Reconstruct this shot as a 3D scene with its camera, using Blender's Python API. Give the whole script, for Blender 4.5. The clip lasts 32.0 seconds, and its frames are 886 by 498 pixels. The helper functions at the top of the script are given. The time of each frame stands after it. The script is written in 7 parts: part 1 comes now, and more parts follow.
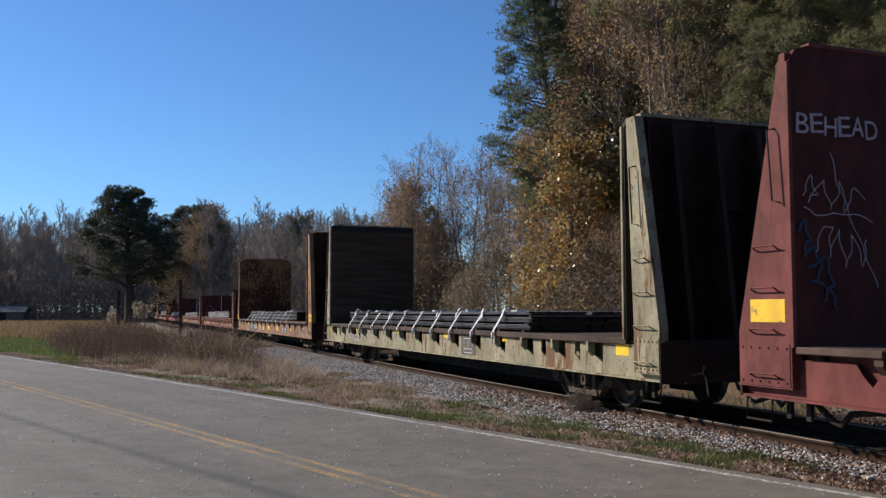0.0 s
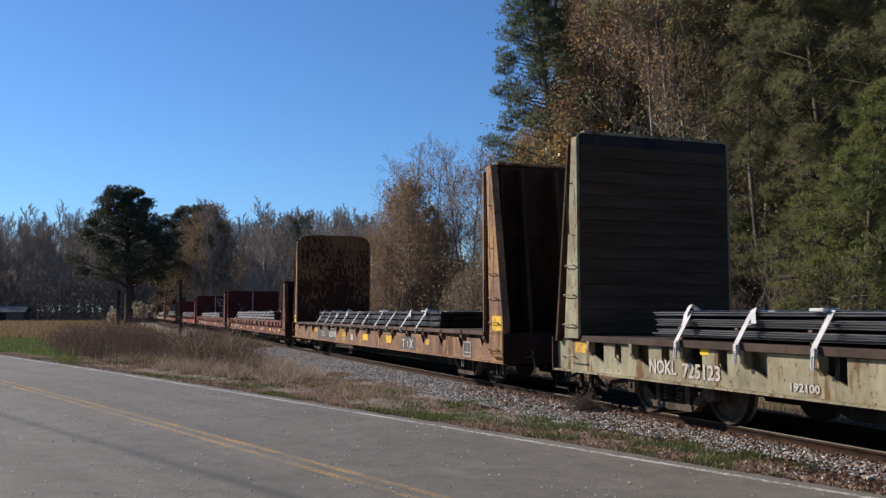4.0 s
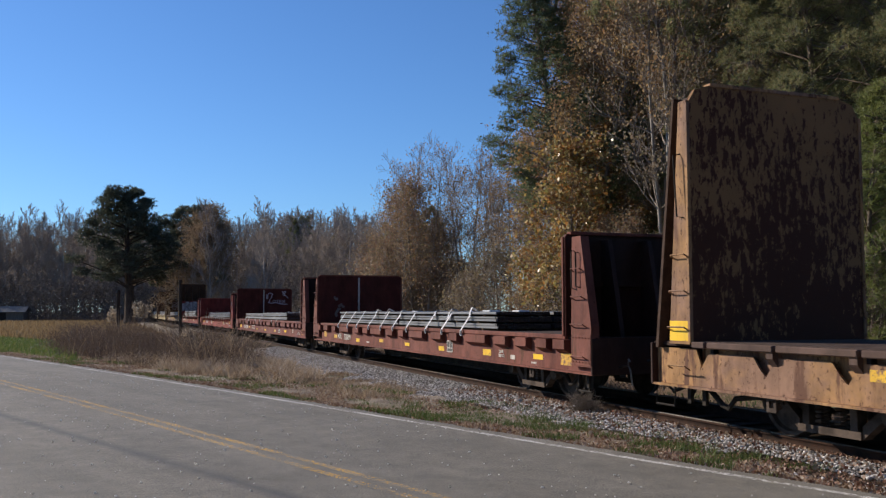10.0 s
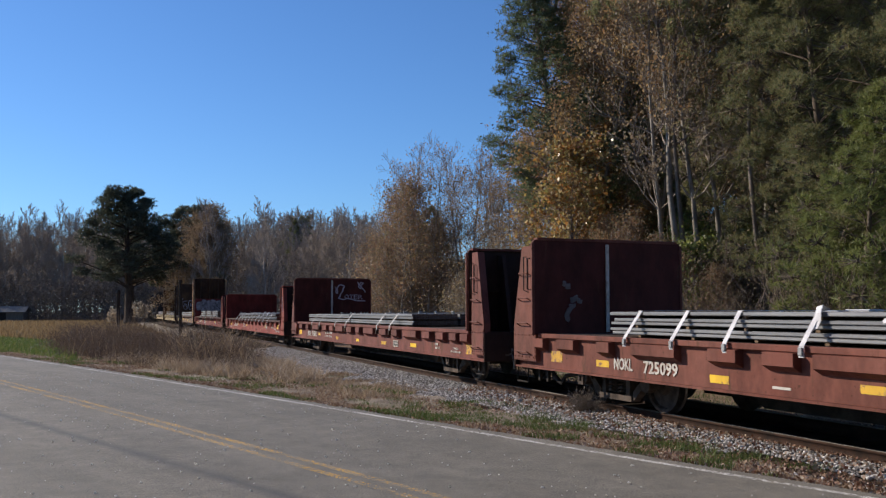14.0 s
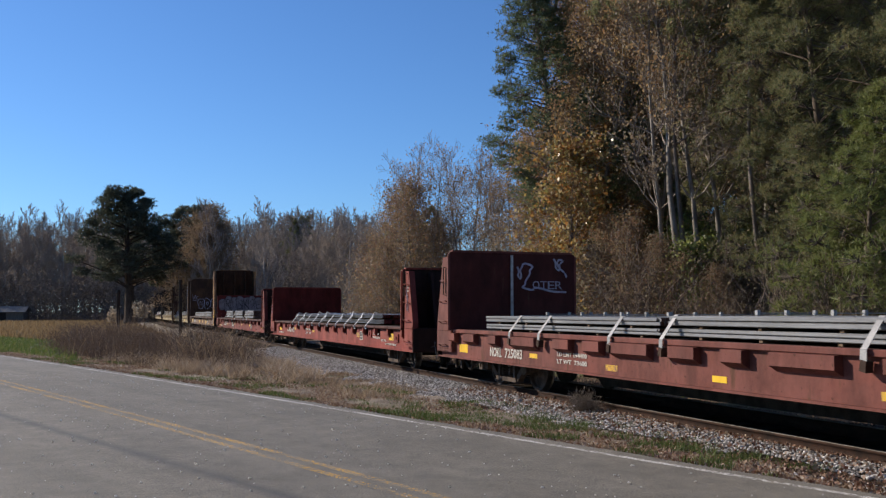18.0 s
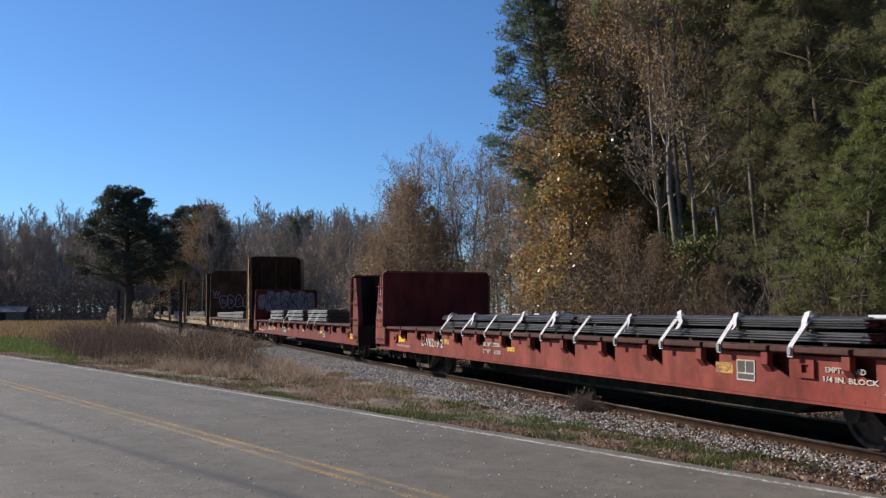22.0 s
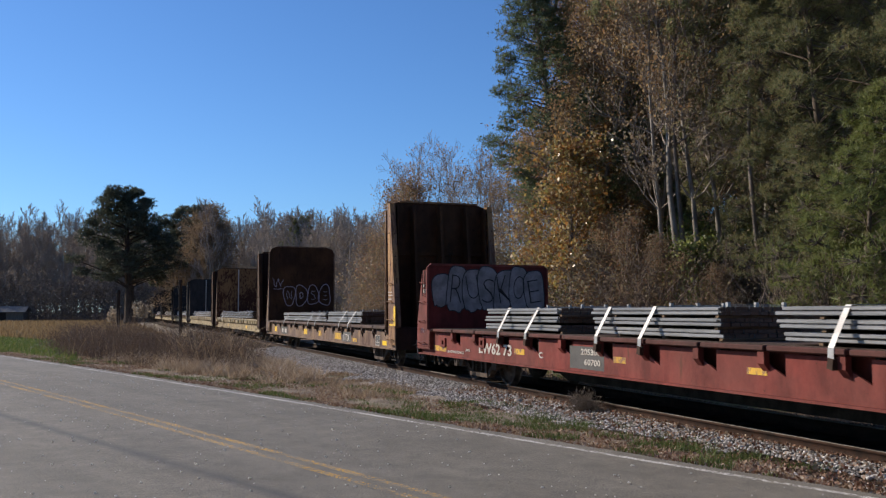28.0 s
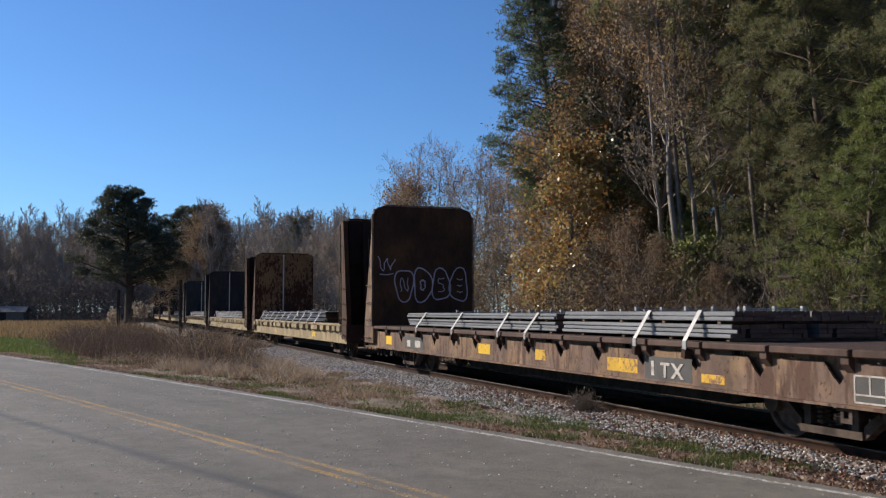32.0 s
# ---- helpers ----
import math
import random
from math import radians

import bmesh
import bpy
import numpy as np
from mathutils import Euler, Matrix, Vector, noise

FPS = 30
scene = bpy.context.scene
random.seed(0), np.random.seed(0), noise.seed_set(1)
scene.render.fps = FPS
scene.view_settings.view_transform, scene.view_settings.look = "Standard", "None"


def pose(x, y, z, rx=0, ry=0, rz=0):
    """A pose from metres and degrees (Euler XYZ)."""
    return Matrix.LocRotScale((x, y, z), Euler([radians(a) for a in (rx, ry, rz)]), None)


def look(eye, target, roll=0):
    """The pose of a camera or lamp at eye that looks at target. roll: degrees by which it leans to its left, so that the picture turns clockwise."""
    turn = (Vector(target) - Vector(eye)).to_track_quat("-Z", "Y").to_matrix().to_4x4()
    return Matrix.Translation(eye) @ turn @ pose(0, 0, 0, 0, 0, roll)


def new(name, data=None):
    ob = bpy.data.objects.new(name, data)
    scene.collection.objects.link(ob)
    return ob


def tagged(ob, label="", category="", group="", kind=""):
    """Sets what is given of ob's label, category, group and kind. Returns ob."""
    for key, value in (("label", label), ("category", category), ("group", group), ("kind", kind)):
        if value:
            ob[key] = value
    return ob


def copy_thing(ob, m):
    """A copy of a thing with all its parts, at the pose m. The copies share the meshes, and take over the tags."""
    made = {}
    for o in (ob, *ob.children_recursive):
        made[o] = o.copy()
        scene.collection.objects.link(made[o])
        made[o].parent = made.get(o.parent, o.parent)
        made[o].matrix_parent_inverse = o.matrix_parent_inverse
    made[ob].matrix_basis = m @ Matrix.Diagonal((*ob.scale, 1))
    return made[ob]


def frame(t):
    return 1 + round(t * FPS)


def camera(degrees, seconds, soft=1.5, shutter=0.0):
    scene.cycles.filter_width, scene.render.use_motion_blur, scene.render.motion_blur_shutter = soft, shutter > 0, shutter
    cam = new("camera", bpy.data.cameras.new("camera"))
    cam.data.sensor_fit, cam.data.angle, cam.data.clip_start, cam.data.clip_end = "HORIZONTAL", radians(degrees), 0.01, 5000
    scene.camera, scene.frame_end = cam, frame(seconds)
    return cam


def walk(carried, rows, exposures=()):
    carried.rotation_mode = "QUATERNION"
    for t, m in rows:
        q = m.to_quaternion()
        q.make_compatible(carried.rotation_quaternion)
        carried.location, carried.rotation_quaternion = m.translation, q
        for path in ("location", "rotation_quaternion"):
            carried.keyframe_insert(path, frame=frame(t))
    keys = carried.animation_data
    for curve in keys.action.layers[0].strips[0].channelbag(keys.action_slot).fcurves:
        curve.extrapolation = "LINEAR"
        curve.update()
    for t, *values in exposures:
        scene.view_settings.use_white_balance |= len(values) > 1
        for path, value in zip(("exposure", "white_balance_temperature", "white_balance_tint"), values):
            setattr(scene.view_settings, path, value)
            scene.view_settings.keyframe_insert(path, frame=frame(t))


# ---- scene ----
# ------------------------------------------------------------ camera
cam = camera(51.35, 32.0, soft=1.25, shutter=0.12)
EYE = (0.0, 0.0, 1.596)
VIEW = pose(*EYE, 90 + 3.908, 0, 0)
walk(cam, [(0.0, VIEW), (32.0, VIEW)])

# ------------------------------------------------------------ light
SUN_AZ, SUN_EL = 153.0, 27.5          # degrees from +x towards +y, and above the horizon
world = bpy.data.worlds.new("sky")
scene.world = world
world.use_nodes = True
wn = world.node_tree.nodes
wl = world.node_tree.links
sky = wn.new("ShaderNodeTexSky")
sky.sky_type = 'NISHITA'
sky.sun_disc = False
sky.sun_elevation = radians(SUN_EL)
sky.sun_rotation = radians(90 - SUN_AZ)
sky.altitude = 60
sky.air_density = 1.0
sky.dust_density = 0.15
sky.ozone_density = 4.0
tint = wn.new("ShaderNodeMix")
tint.data_type, tint.blend_type = 'RGBA', 'MULTIPLY'
tint.inputs[0].default_value = 1.0
tint.inputs[7].default_value = (0.66, 0.93, 1.26, 1.0)
wl.new(sky.outputs["Color"], tint.inputs[6])
wl.new(tint.outputs[2], wn["Background"].inputs["Color"])
wn["Background"].inputs["Strength"].default_value = 0.095
sun = new("sun", bpy.data.lights.new("sun", 'SUN'))
sun.data.energy = 5.2
sun.data.angle = radians(0.53)
sun.data.color = (1.0, 0.875, 0.73)
to_sun = Vector((math.cos(radians(SUN_AZ)) * math.cos(radians(SUN_EL)),
                 math.sin(radians(SUN_AZ)) * math.cos(radians(SUN_EL)), math.sin(radians(SUN_EL))))
sun.matrix_world = look(to_sun * 200, (0, 0, 0))
scene.view_settings.exposure = 0.12

# ------------------------------------------------------------ materials


def node_mat(name):
    m = bpy.data.materials.new(name)
    m.use_nodes = True
    n = m.node_tree.nodes
    return m, n, m.node_tree.links, n["Principled BSDF"]


def noise_node(n, l, vec, scale, detail=5.0, rough=0.55, stretch=None):
    t = n.new("ShaderNodeTexNoise")
    t.inputs["Scale"].default_value = scale
    t.inputs["Detail"].default_value = detail
    t.inputs["Roughness"].default_value = rough
    if stretch:
        mp = n.new("ShaderNodeMapping")
        mp.inputs["Scale"].default_value = stretch
        l.new(vec, mp.inputs["Vector"])
        vec = mp.outputs["Vector"]
    l.new(vec, t.inputs["Vector"])
    return t.outputs["Fac"]


def ramp(n, l, fac, lo, hi):
    r = n.new("ShaderNodeMapRange")
    r.inputs["From Min"].default_value = lo
    r.inputs["From Max"].default_value = hi
    l.new(fac, r.inputs["Value"])
    return r.outputs["Result"]


def mix(n, l, fac, a, b, kind='MIX'):
    m = n.new("ShaderNodeMix")
    m.data_type = 'RGBA'
    m.blend_type = kind
    for sock, v in ((m.inputs[0], fac), (m.inputs[6], a), (m.inputs[7], b)):
        if isinstance(v, (int, float)):
            sock.default_value = v
        elif isinstance(v, tuple):
            sock.default_value = (*v, 1.0)
        else:
            l.new(v, sock)
    return m.outputs[2]


def coords(n, kind="Object"):
    return n.new("ShaderNodeTexCoord").outputs[kind]


def bump(n, l, bsdf, height, strength, dist=0.02):
    b = n.new("ShaderNodeBump")
    b.inputs["Strength"].default_value = strength
    b.inputs["Distance"].default_value = dist
    l.new(height, b.inputs["Height"])
    l.new(b.outputs["Normal"], bsdf.inputs["Normal"])


def grain(name, a, b, scale=3.0, fine=40.0, rough=0.8, metal=0.0, relief=0.4, spread=(0.38, 0.62), stretch=None, depth=0.01):
    """Two colours over coarse noise, darkened and lightened by fine grain."""
    m, n, l, p = node_mat(name)
    v = coords(n)
    c = noise_node(n, l, v, scale, 6, 0.6, stretch)
    f = noise_node(n, l, v, fine, 3, 0.6, stretch)
    col = mix(n, l, ramp(n, l, c, *spread), a, b)
    col = mix(n, l, 0.35, col, mix(n, l, ramp(n, l, f, 0.25, 0.75), (0.25, 0.25, 0.25), (1, 1, 1)), 'MULTIPLY')
    l.new(col, p.inputs["Base Color"])
    p.inputs["Roughness"].default_value = rough
    p.inputs["Metallic"].default_value = metal
    if rough >= 0.8:
        p.inputs["Specular IOR Level"].default_value = 0.15
    if relief:
        bump(n, l, p, f, relief, depth)
    return m


def paint(name, base, faded, rust=(0.10, 0.045, 0.026), wear=0.5, rough=0.55, patch=0.9, grime=0.45, edge=0.15):
    """Old freight-car paint: fading at large scale, rust in streaks that run down, grime and small chips."""
    m, n, l, p = node_mat(name)
    v = coords(n)
    big = noise_node(n, l, v, patch, 5, 0.6)
    streak = noise_node(n, l, v, 5.0, 6, 0.65, (1.0, 1.0, 0.16))
    chips = noise_node(n, l, v, 17.0, 6, 0.7, (1.0, 1.0, 0.6))
    fine = noise_node(n, l, v, 90.0, 3, 0.6)
    blot = noise_node(n, l, v, 2.3, 7, 0.7, (1.0, 1.0, 0.55))
    col = mix(n, l, ramp(n, l, big, 0.5 - edge, 0.5 + edge), base, faded)
    col = mix(n, l, 0.75, col, mix(n, l, ramp(n, l, blot, 0.36, 0.62), (0.50, 0.48, 0.47), (1.22, 1.20, 1.20)), 'MULTIPLY')
    col = mix(n, l, ramp(n, l, streak, 0.70 - 0.19 * wear, 0.78 - 0.19 * wear), col, rust)
    col = mix(n, l, ramp(n, l, chips, 0.69 - 0.12 * wear, 0.73 - 0.12 * wear), col, tuple(x * 0.7 for x in rust))
    col = mix(n, l, grime, col, mix(n, l, ramp(n, l, streak, 0.2, 0.8), (0.35, 0.33, 0.31), (1, 1, 1)), 'MULTIPLY')
    l.new(col, p.inputs["Base Color"])
    r = n.new("ShaderNodeMapRange")
    r.inputs["To Min"].default_value = rough
    r.inputs["To Max"].default_value = 0.9
    l.new(chips, r.inputs["Value"])
    l.new(r.outputs["Result"], p.inputs["Roughness"])
    p.inputs["Specular IOR Level"].default_value = 0.2
    bump(n, l, p, fine, 0.25, 0.004)
    return m


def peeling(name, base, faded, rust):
    """Old paint that has come off in ragged upright flecks down to dark rust, most of all low down."""
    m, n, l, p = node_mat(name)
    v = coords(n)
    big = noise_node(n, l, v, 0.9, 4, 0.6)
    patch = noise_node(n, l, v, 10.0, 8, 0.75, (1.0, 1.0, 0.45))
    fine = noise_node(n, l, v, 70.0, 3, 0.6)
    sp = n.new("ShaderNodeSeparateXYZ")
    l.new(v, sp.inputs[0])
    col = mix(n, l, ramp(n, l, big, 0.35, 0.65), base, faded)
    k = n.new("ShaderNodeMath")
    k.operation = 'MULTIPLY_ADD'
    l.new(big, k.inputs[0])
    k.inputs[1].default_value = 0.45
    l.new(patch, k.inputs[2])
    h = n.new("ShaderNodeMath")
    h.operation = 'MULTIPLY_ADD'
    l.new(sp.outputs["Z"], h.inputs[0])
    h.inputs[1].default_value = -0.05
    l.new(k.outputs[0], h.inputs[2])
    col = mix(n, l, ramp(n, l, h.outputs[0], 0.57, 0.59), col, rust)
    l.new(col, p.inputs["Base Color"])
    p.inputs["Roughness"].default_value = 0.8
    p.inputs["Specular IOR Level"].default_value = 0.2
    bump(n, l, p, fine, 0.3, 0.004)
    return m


def leaf_mat(name, cols, rough=0.6, through_=0.5):
    """Leaves: colour by island, light shining through."""
    m, n, l, p = node_mat(name)
    g = n.new("ShaderNodeNewGeometry")
    r = n.new("ShaderNodeValToRGB")
    e = r.color_ramp.elements
    while len(e) < len(cols):
        e.new(0.5)
    for i, c in enumerate(cols):
        e[i].position = i / (len(cols) - 1)
        e[i].color = (*c, 1)
    l.new(g.outputs["Random Per Island"], r.inputs["Fac"])
    o = n.new("ShaderNodeObjectInfo")
    hs = n.new("ShaderNodeHueSaturation")
    vv = n.new("ShaderNodeMapRange")
    vv.inputs["To Min"].default_value = 0.75
    vv.inputs["To Max"].default_value = 1.2
    l.new(o.outputs["Random"], vv.inputs["Value"])
    l.new(vv.outputs["Result"], hs.inputs["Value"])
    l.new(r.outputs["Color"], hs.inputs["Color"])
    l.new(hs.outputs["Color"], p.inputs["Base Color"])
    p.inputs["Roughness"].default_value = rough
    tr = n.new("ShaderNodeBsdfTranslucent")
    l.new(hs.outputs["Color"], tr.inputs["Color"])
    ms = n.new("ShaderNodeMixShader")
    ms.inputs[0].default_value = through_
    l.new(p.outputs[0], ms.inputs[1])
    l.new(tr.outputs[0], ms.inputs[2])
    l.new(ms.outputs[0], n["Material Output"].inputs["Surface"])
    return m


def plain(name, c, rough=0.6, metal=0.0):
    return grain(name, c, tuple(x * 0.72 for x in c), 4.0, 60.0, rough, metal, 0.15)


def worn_patch(name, fresh, faded, under):
    """Reflective patch: some still fresh, others faded and flaked down to the steel."""
    m, n, l, p = node_mat(name)
    v = coords(n)
    o = n.new("ShaderNodeObjectInfo").outputs["Random"]
    flake = noise_node(n, l, v, 9.0, 7, 0.75)
    smear = noise_node(n, l, v, 3.0, 4, 0.6, (1.0, 1.0, 0.3))
    col = mix(n, l, ramp(n, l, o, 0.4, 0.95), fresh, faded)
    col = mix(n, l, 0.6, col, mix(n, l, ramp(n, l, smear, 0.3, 0.7), (0.55, 0.5, 0.5), (1.1, 1.1, 1.1)), 'MULTIPLY')
    k = n.new("ShaderNodeMath")
    k.operation = 'MULTIPLY_ADD'
    l.new(o, k.inputs[0])
    k.inputs[1].default_value = 0.16
    l.new(flake, k.inputs[2])
    l.new(mix(n, l, ramp(n, l, k.outputs[0], 0.64, 0.70), col, under), p.inputs["Base Color"])
    p.inputs["Roughness"].default_value = 0.5
    return m


M = {}
M["yellow"] = worn_patch("reflective_yellow", (0.88, 0.56, 0.008), (0.62, 0.35, 0.03), (0.20, 0.10, 0.055))
M["rust"] = grain("rusty_steel", (0.055, 0.036, 0.028), (0.095, 0.062, 0.047), 6, 80, 0.85, 0.2, 0.4)
M["railside"] = grain("brown_rail_steel", (0.060, 0.032, 0.022), (0.028, 0.018, 0.014), 6, 80, 0.85, 0.1, 0.4)
M["railtop"] = grain("polished_rail", (0.20, 0.175, 0.15), (0.14, 0.12, 0.10), 3, 60, 0.6, 0.5, 0.1)
M["grimy"] = grain("grimy_steel", (0.022, 0.019, 0.017), (0.05, 0.042, 0.036), 5, 60, 0.8, 0.1, 0.3)
M["truck"] = grain("truck_steel", (0.055, 0.043, 0.036), (0.13, 0.10, 0.082), 5, 50, 0.85, 0.1, 0.4)
M["tread"] = grain("wheel_tread", (0.25, 0.23, 0.21), (0.14, 0.12, 0.11), 8, 60, 0.4, 0.8, 0.1)
M["tie"] = grain("creosoted_wood", (0.035, 0.025, 0.018), (0.085, 0.06, 0.045), 4, 40, 0.9, 0, 0.6, stretch=(6, 0.6, 6))
M["deckwood"] = grain("worn_deck_planks", (0.06, 0.042, 0.034), (0.12, 0.085, 0.07), 3, 40, 0.9, 0, 0.5, stretch=(8, 0.6, 8))
M["white"] = plain("weathered_white_paint", (0.62, 0.60, 0.55), 0.7)
M["letter"] = grain("stencil_white_paint", (0.60, 0.57, 0.52), (0.36, 0.28, 0.23), 9, 60, 0.75, 0, 0.1, (0.45, 0.7))

M["grey"] = plain("grey_patch_paint", (0.085, 0.082, 0.078), 0.7)
M["steel"] = grain("galvanised_steel_tube", (0.27, 0.275, 0.285), (0.16, 0.165, 0.172), 1.6, 30, 0.5, 0.5, 0.15, stretch=(0.25, 3, 3))
M["darksteel"] = grain("blued_steel_tube", (0.085, 0.088, 0.096), (0.20, 0.205, 0.215), 1.5, 30, 0.40, 0.5, 0.15, stretch=(0.25, 3, 3))
M["strap"] = grain("white_webbing", (0.78, 0.78, 0.80), (0.60, 0.60, 0.62), 5, 90, 0.8, 0, 0.3)
M["band"] = grain("grey_steel_band", (0.36, 0.36, 0.36), (0.26, 0.26, 0.26), 5, 60, 0.5, 0.5, 0.1)
M["dunnage"] = grain("pine_dunnage", (0.20, 0.14, 0.09), (0.13, 0.09, 0.06), 5, 50, 0.85, 0, 0.3)
M["spray"] = grain("spray_paint_silver", (0.30, 0.265, 0.275), (0.17, 0.15, 0.155), 4, 40, 0.6, 0, 0.1)
M["dullspray"] = plain("faded_pale_spray", (0.20, 0.165, 0.16), 0.8)
M["sprayblue"] = plain("spray_paint_blue", (0.016, 0.022, 0.085), 0.6)
M["spraypale"] = grain("spray_paint_pale", (0.58, 0.50, 0.56), (0.40, 0.34, 0.40), 6, 40, 0.6, 0, 0.1)
M["sprayblack"] = plain("spray_paint_black", (0.012, 0.012, 0.016), 0.6)
M["red_end"] = grain("red_primed_tube_ends", (0.26, 0.062, 0.050), (0.15, 0.038, 0.031), 3, 40, 0.85, 0, 0.3, stretch=(1, 0.4, 3))
M["brown_end"] = grain("brown_rusted_ends", (0.24, 0.165, 0.125), (0.12, 0.080, 0.062), 3, 40, 0.9, 0, 0.3, stretch=(1, 0.4, 3))
# rusty ends, with the shade inside the hollow tubes put into the colour
M["tube_end"] = grain("rusty_tube_ends", (0.060, 0.040, 0.030), (0.038, 0.026, 0.020), 3, 40, 0.9, 0, 0.3, stretch=(1, 0.4, 3))
M["tarp"] = plain("white_plastic_wrap", (0.75, 0.76, 0.78), 0.45)
M["bark"] = grain("bark", (0.12, 0.095, 0.075), (0.23, 0.19, 0.155), 3, 25, 0.95, 0, 0.8, stretch=(3, 3, 0.5), depth=0.03)
M["palebark"] = grain("pale_bark", (0.20, 0.178, 0.150), (0.36, 0.325, 0.28), 2, 25, 0.95, 0, 0.6, stretch=(3, 3, 0.5), depth=0.02)
M["greybark"] = grain("grey_brown_bark", (0.16, 0.13, 0.105), (0.27, 0.225, 0.185), 2, 25, 0.95, 0, 0.8, stretch=(3, 3, 0.5), depth=0.03)
M["twig"] = grain("twigs", (0.25, 0.21, 0.18), (0.38, 0.33, 0.285), 3, 20, 0.95, 0, 0)
M["needle"] = leaf_mat("pine_needles", [(0.100, 0.128, 0.062), (0.160, 0.190, 0.085), (0.235, 0.245, 0.110), (0.330, 0.270, 0.140), (0.150, 0.165, 0.080)], 0.6, 0.5)
M["darkneedle"] = leaf_mat("dark_pine_needles", [(0.055, 0.070, 0.052), (0.090, 0.105, 0.070), (0.135, 0.140, 0.090)], 0.6, 0.4)
M["pinegreen"] = leaf_mat("deep_pine_needles", [(0.095, 0.140, 0.080), (0.150, 0.200, 0.105), (0.230, 0.270, 0.135)], 0.6, 0.5)
# pale see-through chips that imitate the road's sun glints
M["quartz"] = leaf_mat("quartz_chips", [(0.92, 0.91, 0.88), (0.80, 0.79, 0.77)], 0.25, 0.6)
M["darkbark"] = grain("dark_bark", (0.050, 0.038, 0.030), (0.10, 0.076, 0.060), 3, 25, 0.95, 0, 0.8, stretch=(3, 3, 0.5), depth=0.03)
M["straw"] = leaf_mat("pale_straw", [(0.34, 0.25, 0.17), (0.46, 0.36, 0.26), (0.58, 0.48, 0.37)], 0.8, 0.35)
M["ochre"] = leaf_mat("ochre_leaves", [(0.230, 0.160, 0.095), (0.330, 0.220, 0.115), (0.420, 0.285, 0.130), (0.225, 0.190, 0.095), (0.370, 0.205, 0.100), (0.180, 0.135, 0.090)], 0.75, 0.5)
M["umber"] = leaf_mat("umber_leaves", [(0.17, 0.125, 0.085), (0.23, 0.165, 0.11), (0.27, 0.19, 0.12), (0.15, 0.125, 0.08)], 0.8, 0.4)
M["freshneedle"] = leaf_mat("fresh_pine_needles", [(0.13, 0.16, 0.05), (0.20, 0.24, 0.075), (0.30, 0.31, 0.115)], 0.5, 0.45)
# the palest of these colours stands in for glints on glossy leaves
M["autumn"] = leaf_mat("autumn_leaves", [(0.24, 0.12, 0.05), (0.43, 0.20, 0.065), (0.50, 0.30, 0.095), (0.30, 0.29, 0.10), (0.20, 0.12, 0.06), (0.66, 0.52, 0.28), (0.40, 0.36, 0.12)], 0.28, 0.5)
M["russet"] = leaf_mat("russet_leaves", [(0.240, 0.150, 0.090), (0.350, 0.220, 0.115), (0.420, 0.290, 0.150), (0.240, 0.195, 0.105)], 0.6, 0.5)
M["scrubleaf"] = leaf_mat("russet_olive_leaves", [(0.200, 0.118, 0.080), (0.300, 0.175, 0.110), (0.330, 0.230, 0.140), (0.200, 0.175, 0.095), (0.180, 0.140, 0.100)], 0.8, 0.5)
M["brush"] = leaf_mat("brush_leaves", [(0.176, 0.135, 0.095), (0.250, 0.190, 0.130), (0.190, 0.172, 0.100), (0.310, 0.245, 0.160)], 0.6, 0.55)
M["ivy"] = leaf_mat("ivy_leaves", [(0.099, 0.143, 0.039), (0.187, 0.231, 0.066), (0.319, 0.308, 0.121)], 0.5, 0.55)
M["briar"] = grain("briar_stems", (0.14, 0.105, 0.085), (0.26, 0.21, 0.175), 3, 20, 0.95, 0, 0)
M["drygrass"] = leaf_mat("dry_grass", [(0.25, 0.17, 0.11), (0.40, 0.29, 0.19), (0.52, 0.41, 0.28)], 0.8, 0.3)
M["greengrass"] = leaf_mat("green_grass", [(0.06, 0.10, 0.025), (0.10, 0.15, 0.035), (0.17, 0.17, 0.06)], 0.7, 0.35)
M["weed"] = leaf_mat("dead_weeds", [(0.079, 0.056, 0.043), (0.118, 0.085, 0.066), (0.164, 0.121, 0.092)], 0.9, 0.3)
# far-wood leaves: lightened and greyed, the air's haze put into the colour
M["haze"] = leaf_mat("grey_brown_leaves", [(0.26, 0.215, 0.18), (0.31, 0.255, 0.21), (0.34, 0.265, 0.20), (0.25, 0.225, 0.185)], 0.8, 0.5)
M["deadbrush"] = leaf_mat("dead_brush", [(0.12, 0.100, 0.086), (0.15, 0.124, 0.104), (0.18, 0.148, 0.120)], 0.9, 0.3)
# far-wood twigs, lightened for distance haze in the same way
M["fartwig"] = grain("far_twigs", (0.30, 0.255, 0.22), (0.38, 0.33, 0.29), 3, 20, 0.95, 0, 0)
M["plume"] = leaf_mat("plume_grass", [(0.34, 0.27, 0.19), (0.45, 0.37, 0.27), (0.54, 0.46, 0.35)], 0.9, 0.4)
M["field"] = leaf_mat("field_stubble", [(0.27, 0.175, 0.085), (0.37, 0.255, 0.125), (0.44, 0.325, 0.175)], 0.9, 0.3)
M["deadleaf"] = leaf_mat("fallen_leaves", [(0.12, 0.055, 0.038), (0.20, 0.10, 0.065), (0.30, 0.19, 0.125), (0.46, 0.37, 0.29), (0.17, 0.055, 0.032)], 0.8, 0.2)


